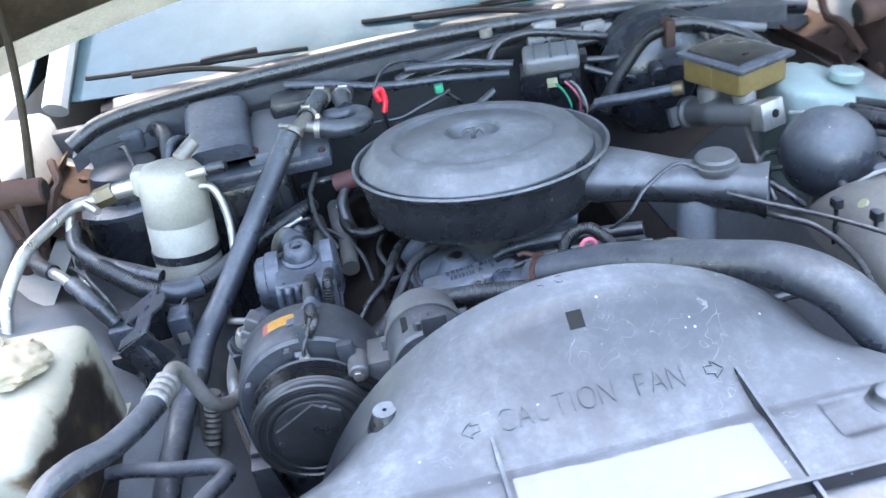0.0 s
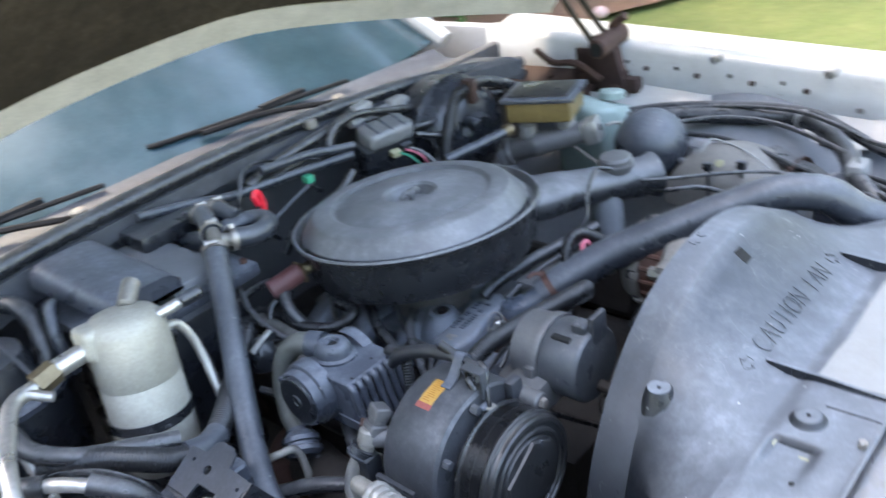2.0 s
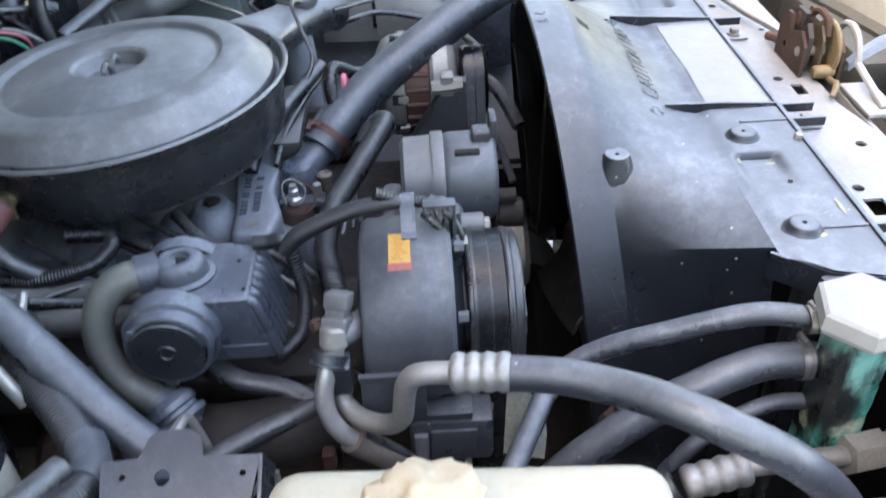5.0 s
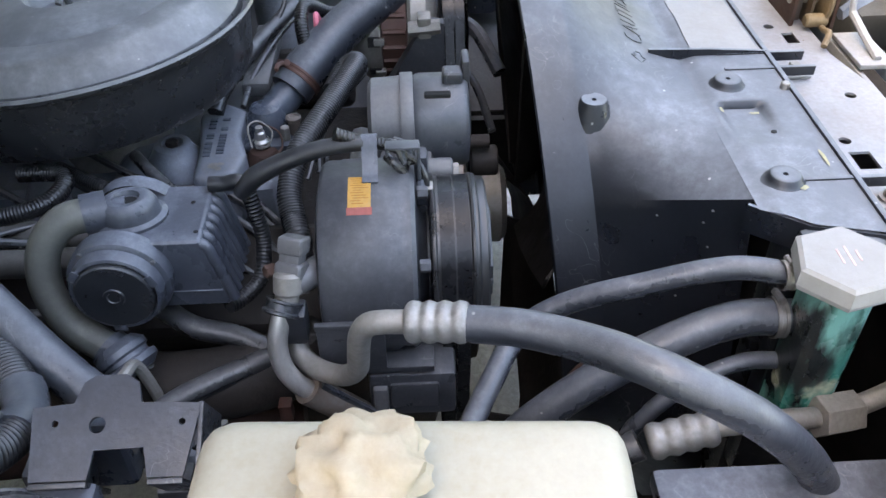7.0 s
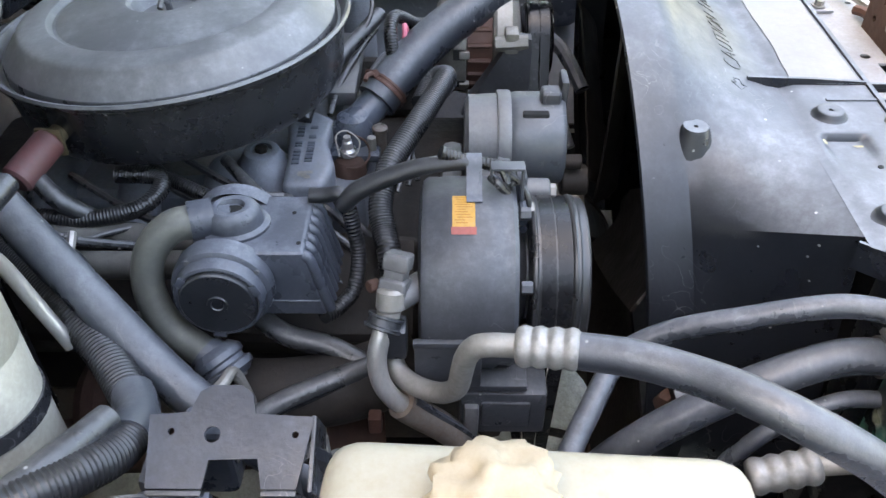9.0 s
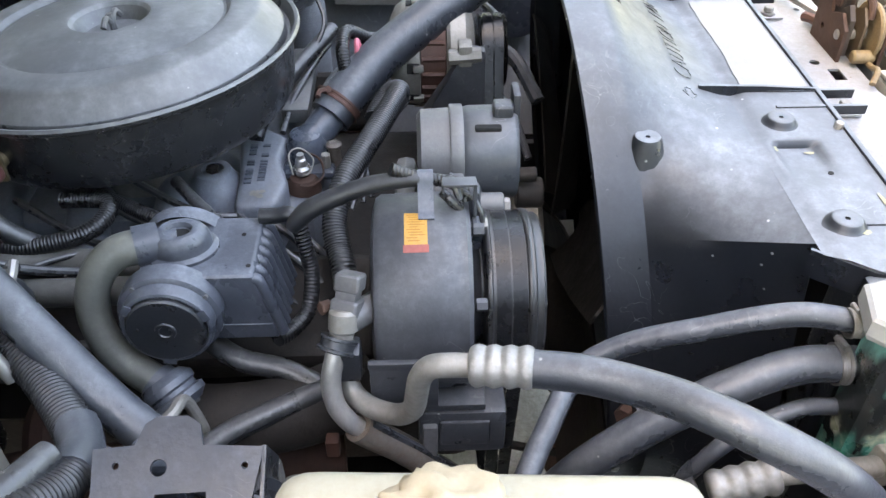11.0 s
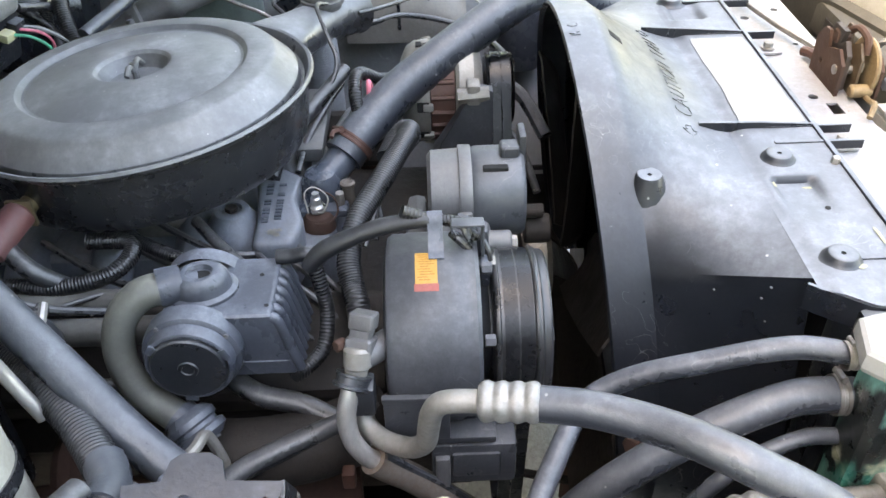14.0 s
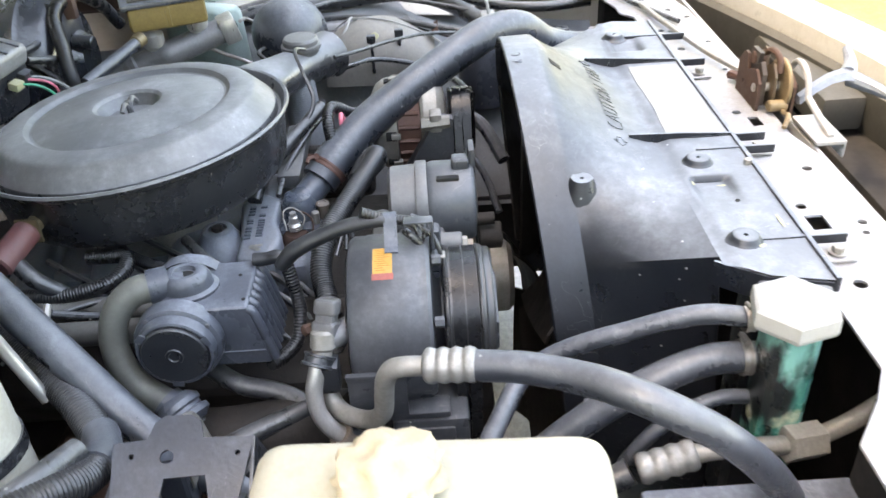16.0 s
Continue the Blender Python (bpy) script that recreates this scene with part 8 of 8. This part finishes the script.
vb = thing("vacuum_reservoir", (0.505, -0.14, 0.79), "black spherical plastic vacuum reservoir", "reservoir")
prof = [(0.0705 * math.sin(math.pi * k / 24), -0.0705 * math.cos(math.pi * k / 24)) for k in range(25)]
prof = [(0 if r < 1e-4 else r + (0.0012 if abs(h) < 0.004 else 0), h) for r, h in prof]
part("ball", lathe(prof, Matrix.Translation((0.508, -0.140, 0.856)) @ Matrix.Rotation(radians(80), 4, "Y"), 56), M["rubber_grey"], vb)
part("nipple", rod((0.492, -0.206, 0.838), (0.488, -0.224, 0.832), 0.008, 14, 0.002), M["plastic"], vb)
part("line", tube([(0.488, -0.222, 0.832), (0.50, -0.245, 0.86), (0.53, -0.255, 0.872), (0.555, -0.28, 0.85), (0.565, -0.31, 0.82)], 0.003, segs=8), M["paper"], vb, "pale thin vacuum line")
bm = box((0.545, -0.235, 0.842), (0.585, -0.190, 0.847), 0.002)
box_into(bm, (0.550, -0.25, 0.820), (0.60, -0.205, 0.824), 0.002)
box_into(bm, (0.545, -0.20, 0.74), (0.56, -0.17, 0.845), 0.003)
part("bracket", bm, M["panel"], vb)

# ---- leads and hoses below the air cleaner ----
for pts, r, m_, lab in (([(-0.10, -0.17, 0.77), (-0.16, -0.20, 0.775), (-0.20, -0.235, 0.765), (-0.235, -0.27, 0.74)], 0.0045, "rubber", "grey ignition lead over the valve cover"),
                        ([(-0.13, -0.13, 0.775), (-0.18, -0.165, 0.78), (-0.215, -0.21, 0.77), (-0.24, -0.25, 0.74)], 0.0045, "rubber", "grey ignition lead over the valve cover"),
                        ([(-0.15, -0.09, 0.78), (-0.195, -0.115, 0.785), (-0.235, -0.16, 0.77), (-0.25, -0.21, 0.74)], 0.0045, "rubber", "grey ignition lead over the valve cover"),
                        ([(-0.30, 0.16, 0.85), (-0.26, 0.15, 0.86), (-0.22, 0.17, 0.85), (-0.18, 0.20, 0.83)], 0.006, "rubber", "thin black hose beside the air cleaner"),
                        ([(-0.33, 0.09, 0.80), (-0.29, 0.06, 0.82), (-0.25, 0.02, 0.815), (-0.22, -0.03, 0.80), (-0.21, -0.08, 0.775)], 0.0032, "rubber", "thin black wire beside the air cleaner"),
                        ([(-0.27, 0.14, 0.88), (-0.285, 0.10, 0.86), (-0.28, 0.05, 0.83), (-0.255, 0.0, 0.80)], 0.005, "rubber", "thin black vacuum hose"),
                        ([(-0.36, 0.0, 0.80), (-0.35, -0.04, 0.79), (-0.365, -0.10, 0.755), (-0.39, -0.16, 0.72)], 0.0055, "rubber", "black hose beside the diverter valve"),
                        ([(-0.44, -0.10, 0.775), (-0.425, -0.12, 0.785), (-0.405, -0.125, 0.78), (-0.40, -0.13, 0.755), (-0.405, -0.14, 0.71)], 0.0055, "alu_dull", "bent dull metal pipe below the diverter valve"),
                        ([(0.0, -0.20, 0.79), (0.05, -0.205, 0.80), (0.12, -0.225, 0.81), (0.18, -0.245, 0.80)], 0.006, "rubber", "black hose across the engine front"),
                        ([(0.0, -0.17, 0.80), (0.06, -0.18, 0.815), (0.13, -0.20, 0.825), (0.20, -0.215, 0.82)], 0.004, "rubber", "thin black wire across the engine front")):
    hose_thing("bay_line", lab, pts, r, m_, segs=10)
part("fuel_rail", box((0.03, -0.20, 0.795), (0.20, -0.165, 0.815), 0.004), M["cast"], eng, "flat grey cast rail")
ob_ = thing("orange_connector", (-0.40, -0.235, 0.70), "small dull orange-brown connector low in the bay", "connector")
part("shell", box((-0.408, -0.256, 0.694), (-0.394, -0.243, 0.716), 0.003), M["copper"], ob_)

# ---- tower and small lines on the wheelhouse ----
tw = thing("spring_tower", (0.515, -0.305, 0.70), "dusty grey spring tower with rusty lip on the wheelhouse", "tower")
bm = bmesh.new()
rows = []
for j in range(13):
    v = j / 12
    y = -0.205 - 0.205 * v
    sw = math.sin(math.pi * min(1.0, max(0.0, 0.10 + 0.84 * v))) ** 0.45
    rows.append([bm.verts.new((0.518 + 0.085 * math.cos(a) * (0.85 + 0.15 * sw), y, 0.775 + 0.098 * math.sin(a) ** 0.7 * sw)) for a in (math.pi * i / 18 for i in range(19))])
for a, b in zip(rows, rows[1:]):
    for k in range(18):
        bm.faces.new((a[k], a[k + 1], b[k + 1], b[k]))
solid(bm, geom=bm.faces[:], thickness=0.002)
part("shell", bm, M["tower"], tw, sharp=50)
bm = bmesh.new()
rows = [[bm.verts.new((0.518 + (0.0745 + d) * math.cos(a), -0.405 - 0.012 * (d > 0.004), 0.776 + (0.072 + d) * math.sin(a) ** 0.8)) for d in (0.0, 0.010)] for a in (math.pi * (0.12 + 0.5 * i / 14) for i in range(15))]
for a, b in zip(rows, rows[1:]):
    bm.faces.new((a[0], a[1], b[1], b[0]))
solid(bm, geom=bm.faces[:], thickness=0.002)
part("lip", bm, M["rust"], tw, "rusty torn edge")
part("plug", rod((0.470, -0.30, 0.852), (0.464, -0.30, 0.858), 0.008, 12, 0.001), M["crayon"], tw, "pale yellow grommet")
for pts, r, m_, lab in (([(0.30, -0.24, 0.885), (0.33, -0.27, 0.88), (0.40, -0.34, 0.872), (0.45, -0.40, 0.862), (0.475, -0.46, 0.85)], 0.0032, "rubber", "thin black sheathed wire across the wheelhouse"),
                        ([(0.33, -0.20, 0.84), (0.36, -0.26, 0.845), (0.40, -0.30, 0.838), (0.42, -0.36, 0.82), (0.41, -0.44, 0.80)], 0.0045, "rubber", "black vacuum line beside the tower"),
                        ([(0.55, -0.22, 0.846), (0.53, -0.26, 0.872), (0.50, -0.33, 0.872), (0.46, -0.40, 0.855), (0.44, -0.44, 0.83)], 0.0016, "paper", "pale thin vacuum line over the tower"),
                        ([(0.34, -0.10, 0.86), (0.37, -0.13, 0.852), (0.40, -0.16, 0.842), (0.42, -0.19, 0.83), (0.44, -0.20, 0.81)], 0.005, "rubber", "black wire below the master cylinder"),
                        ([(0.20, -0.46, 0.845), (0.26, -0.44, 0.845), (0.33, -0.42, 0.83), (0.38, -0.38, 0.80)], 0.006, "rubber", "dark hose behind the belt"),
                        ([(0.10, -0.50, 0.78), (0.16, -0.47, 0.815), (0.24, -0.43, 0.80), (0.30, -0.38, 0.77)], 0.010, "rubber_grey", "grey hose behind the belt"),
                        ([(0.08, -0.49, 0.70), (0.14, -0.47, 0.74), (0.22, -0.44, 0.74), (0.30, -0.40, 0.70)], 0.006, "rubber_grey", "thin grey hose behind the belt")):
    hose_thing("bay_line", lab, pts, r, m_, segs=10)
for k, (x, y) in enumerate(((0.455, -0.345), (0.43, -0.295))):
    c = thing("wire_clip", (x, y, 0.86), "small black wire clip", "clip", "clips on the wheelhouse wire")
    part("body", box((x - 0.006, y - 0.008, 0.858), (x + 0.006, y + 0.008, 0.872), 0.002), M["plastic"], c)
    part("stem", rod((x, y, 0.80), (x, y, 0.86), 0.003, 8), M["plastic"], c)

# ---- looms and parts on the wheelhouse beside the bottle ----
ll = hose_thing("wing_loom", "thick grey-black loom along the wheelhouse", [(0.60, -0.02, 0.858), (0.614, -0.08, 0.866), (0.650, -0.18, 0.868), (0.676, -0.275, 0.866), (0.690, -0.36, 0.864), (0.640, -0.43, 0.860), (0.575, -0.48, 0.852), (0.517, -0.512, 0.846), (0.479, -0.551, 0.83), (0.45, -0.60, 0.80)], 0.0165, "rubber", segs=16)
part("tie", lathe([(0.0165, -0.004), (0.019, -0.004), (0.019, 0.004), (0.0165, 0.004)], along((0.690, -0.36, 0.864), (0.670, -0.40, 0.863)), 20), M["paper"], ll, "white cable tie")
hose_thing("wing_loom", "thin black loom along the wheelhouse", [(0.62, 0.0, 0.865), (0.66, -0.12, 0.878), (0.70, -0.28, 0.878), (0.696, -0.38, 0.873), (0.639, -0.467, 0.866), (0.591, -0.538, 0.86), (0.569, -0.621, 0.858), (0.585, -0.719, 0.858)], 0.010, "rubber")
hose_thing("wing_wire", "thin black wire looping to the radiator support", [(0.60, -0.05, 0.88), (0.66, -0.20, 0.885), (0.665, -0.34, 0.89), (0.616, -0.44, 0.892), (0.53, -0.539, 0.90), (0.507, -0.652, 0.902), (0.498, -0.734, 0.902), (0.431, -0.767, 0.900), (0.325, -0.818, 0.900)], 0.0045, "rubber", segs=8)
hose_thing("wing_wire", "thin black wire over the wheelhouse", [(0.57, -0.12, 0.87), (0.63, -0.22, 0.875), (0.64, -0.32, 0.872), (0.60, -0.42, 0.866), (0.55, -0.50, 0.86)], 0.005, "rubber", segs=8)
hose_thing("hood_cable", "black sheathed cable over the wheelhouse hump", [(0.566, -0.189, 0.862), (0.558, -0.269, 0.864), (0.529, -0.354, 0.860), (0.507, -0.418, 0.852), (0.488, -0.476, 0.842), (0.47, -0.53, 0.81)], 0.0055, "rubber", segs=10)
fp = thing("torn_flap", (0.52, -0.40, 0.83), "torn dark rubber splash flap on the wheelhouse", "flap")
bm = bmesh.new()
pts = [(0.559, -0.336), (0.575, -0.36), (0.560, -0.40), (0.53, -0.45), (0.50, -0.478), (0.478, -0.472), (0.49, -0.43), (0.52, -0.38), (0.535, -0.345)]
vs = [bm.verts.new((x, y, 0.850 - 0.12 * (0.56 - x) + 0.006 * math.sin(k * 2.1))) for k, (x, y) in enumerate(pts)]
bm.faces.new(vs)
bmesh.ops.triangulate(bm, faces=bm.faces[:])
solid(bm, geom=bm.faces[:], thickness=0.003)
part("sheet", bm, M["rubber"], fp)
cn = thing("charcoal_canister", (0.507, -0.503, 0.70), "black ribbed charcoal canister with hose ring", "canister")
part("body", lathe([(0, 0), (0.048, 0), (0.050, 0.01), (0.050, 0.115), (0.047, 0.125), (0.030, 0.130), (0.028, 0.140), (0, 0.141)], Matrix.Translation((0.507, -0.503, 0.70)), 40), M["grey_plastic"], cn)
part("ring", lathe([(0.036, 0.128), (0.041, 0.128), (0.041, 0.136), (0.036, 0.136)], Matrix.Translation((0.507, -0.503, 0.70)), 32), M["paper"], cn, "pale plastic ring")
wc = thing("loom_clip", (0.52, -0.51, 0.84), "white plastic clip on the wheelhouse loom", "clip")
part("body", box((0.500, -0.528, 0.842), (0.545, -0.500, 0.868), 0.005), M["paper"], wc)
part("prong", tube([(0.52, -0.515, 0.866), (0.523, -0.513, 0.885), (0.532, -0.511, 0.888)], 0.003, segs=8), M["paper"], wc)
cb = thing("fuse_connectors", (0.45, -0.66, 0.80), "cluster of black wiring connectors in the side opening", "connector")
for k in range(4):
    part("plug", box((0.405 + 0.028 * k, -0.70 + 0.012 * k, 0.815), (0.428 + 0.028 * k, -0.625 + 0.012 * k, 0.835 + 0.004 * (k % 2)), 0.003), M["plastic"], cb)
for k in range(4):
    part("lead", tube([(0.415 + 0.028 * k, -0.63 + 0.012 * k, 0.826), (0.43 + 0.025 * k, -0.59, 0.838), (0.46 + 0.02 * k, -0.555, 0.84), (0.49 + 0.02 * k, -0.52, 0.83)], 0.005, segs=8), M["rubber"], cb)
part("tray", box((0.395, -0.74, 0.70), (0.62, -0.60, 0.712), 0.003), M["dark"], cb)
# members closing the bay below, with an added dark panel hiding bright ground
part("air_dam", box((-0.62, -0.690, 0.07), (0.72, -0.678, 0.40), 0.004), M["dark"], car, "added dark panel hiding bright ground")
part("steering_member", box((0.10, -0.48, 0.20), (0.85, -0.32, 0.26), 0.015), M["dark"], car)
part("crossmember", box((-0.45, -0.32, 0.20), (0.45, -0.20, 0.27), 0.015), M["dark"], car)
for sgn in (1, -1):
    part("frame_rail", box((sgn * 0.64 - 0.04, -0.95, 0.30), (sgn * 0.64 + 0.04, 0.45, 0.38), 0.01), M["dark"], car)
    bm = lathe([(0, -0.09), (0.19, -0.09), (0.20, -0.095), (0.305, -0.09), (0.325, -0.06), (0.325, 0.06), (0.305, 0.09), (0.20, 0.095), (0, 0.09)], along((sgn * 0.78, -0.22, 0.325), (sgn * 1.78, -0.22, 0.325)), 48)
    wh = part("wheel", bm, M["belt"], car)
    part("rim", lathe([(0, 0.092), (0.05, 0.10), (0.14, 0.094), (0.185, 0.097), (0.19, 0.09), (0, 0.088)], along((sgn * 0.78, -0.22, 0.325), (sgn * 1.78, -0.22, 0.325)), 40), M["alu"], wh, "dull steel wheel cover")
    bm = lathe([(0, -0.09), (0.19, -0.09), (0.20, -0.095), (0.305, -0.09), (0.325, -0.06), (0.325, 0.06), (0.305, 0.09), (0.20, 0.095), (0, 0.09)], along((sgn * 0.88, 3.15, 0.325), (sgn * 1.88, 3.15, 0.325)), 48)
    wh = part("wheel", bm, M["belt"], car)
    part("rim", lathe([(0, 0.092), (0.05, 0.10), (0.14, 0.094), (0.185, 0.097), (0.19, 0.09), (0, 0.088)], along((sgn * 0.88, 3.15, 0.325), (sgn * 1.88, 3.15, 0.325)), 40), M["alu"], wh, "dull steel wheel cover")
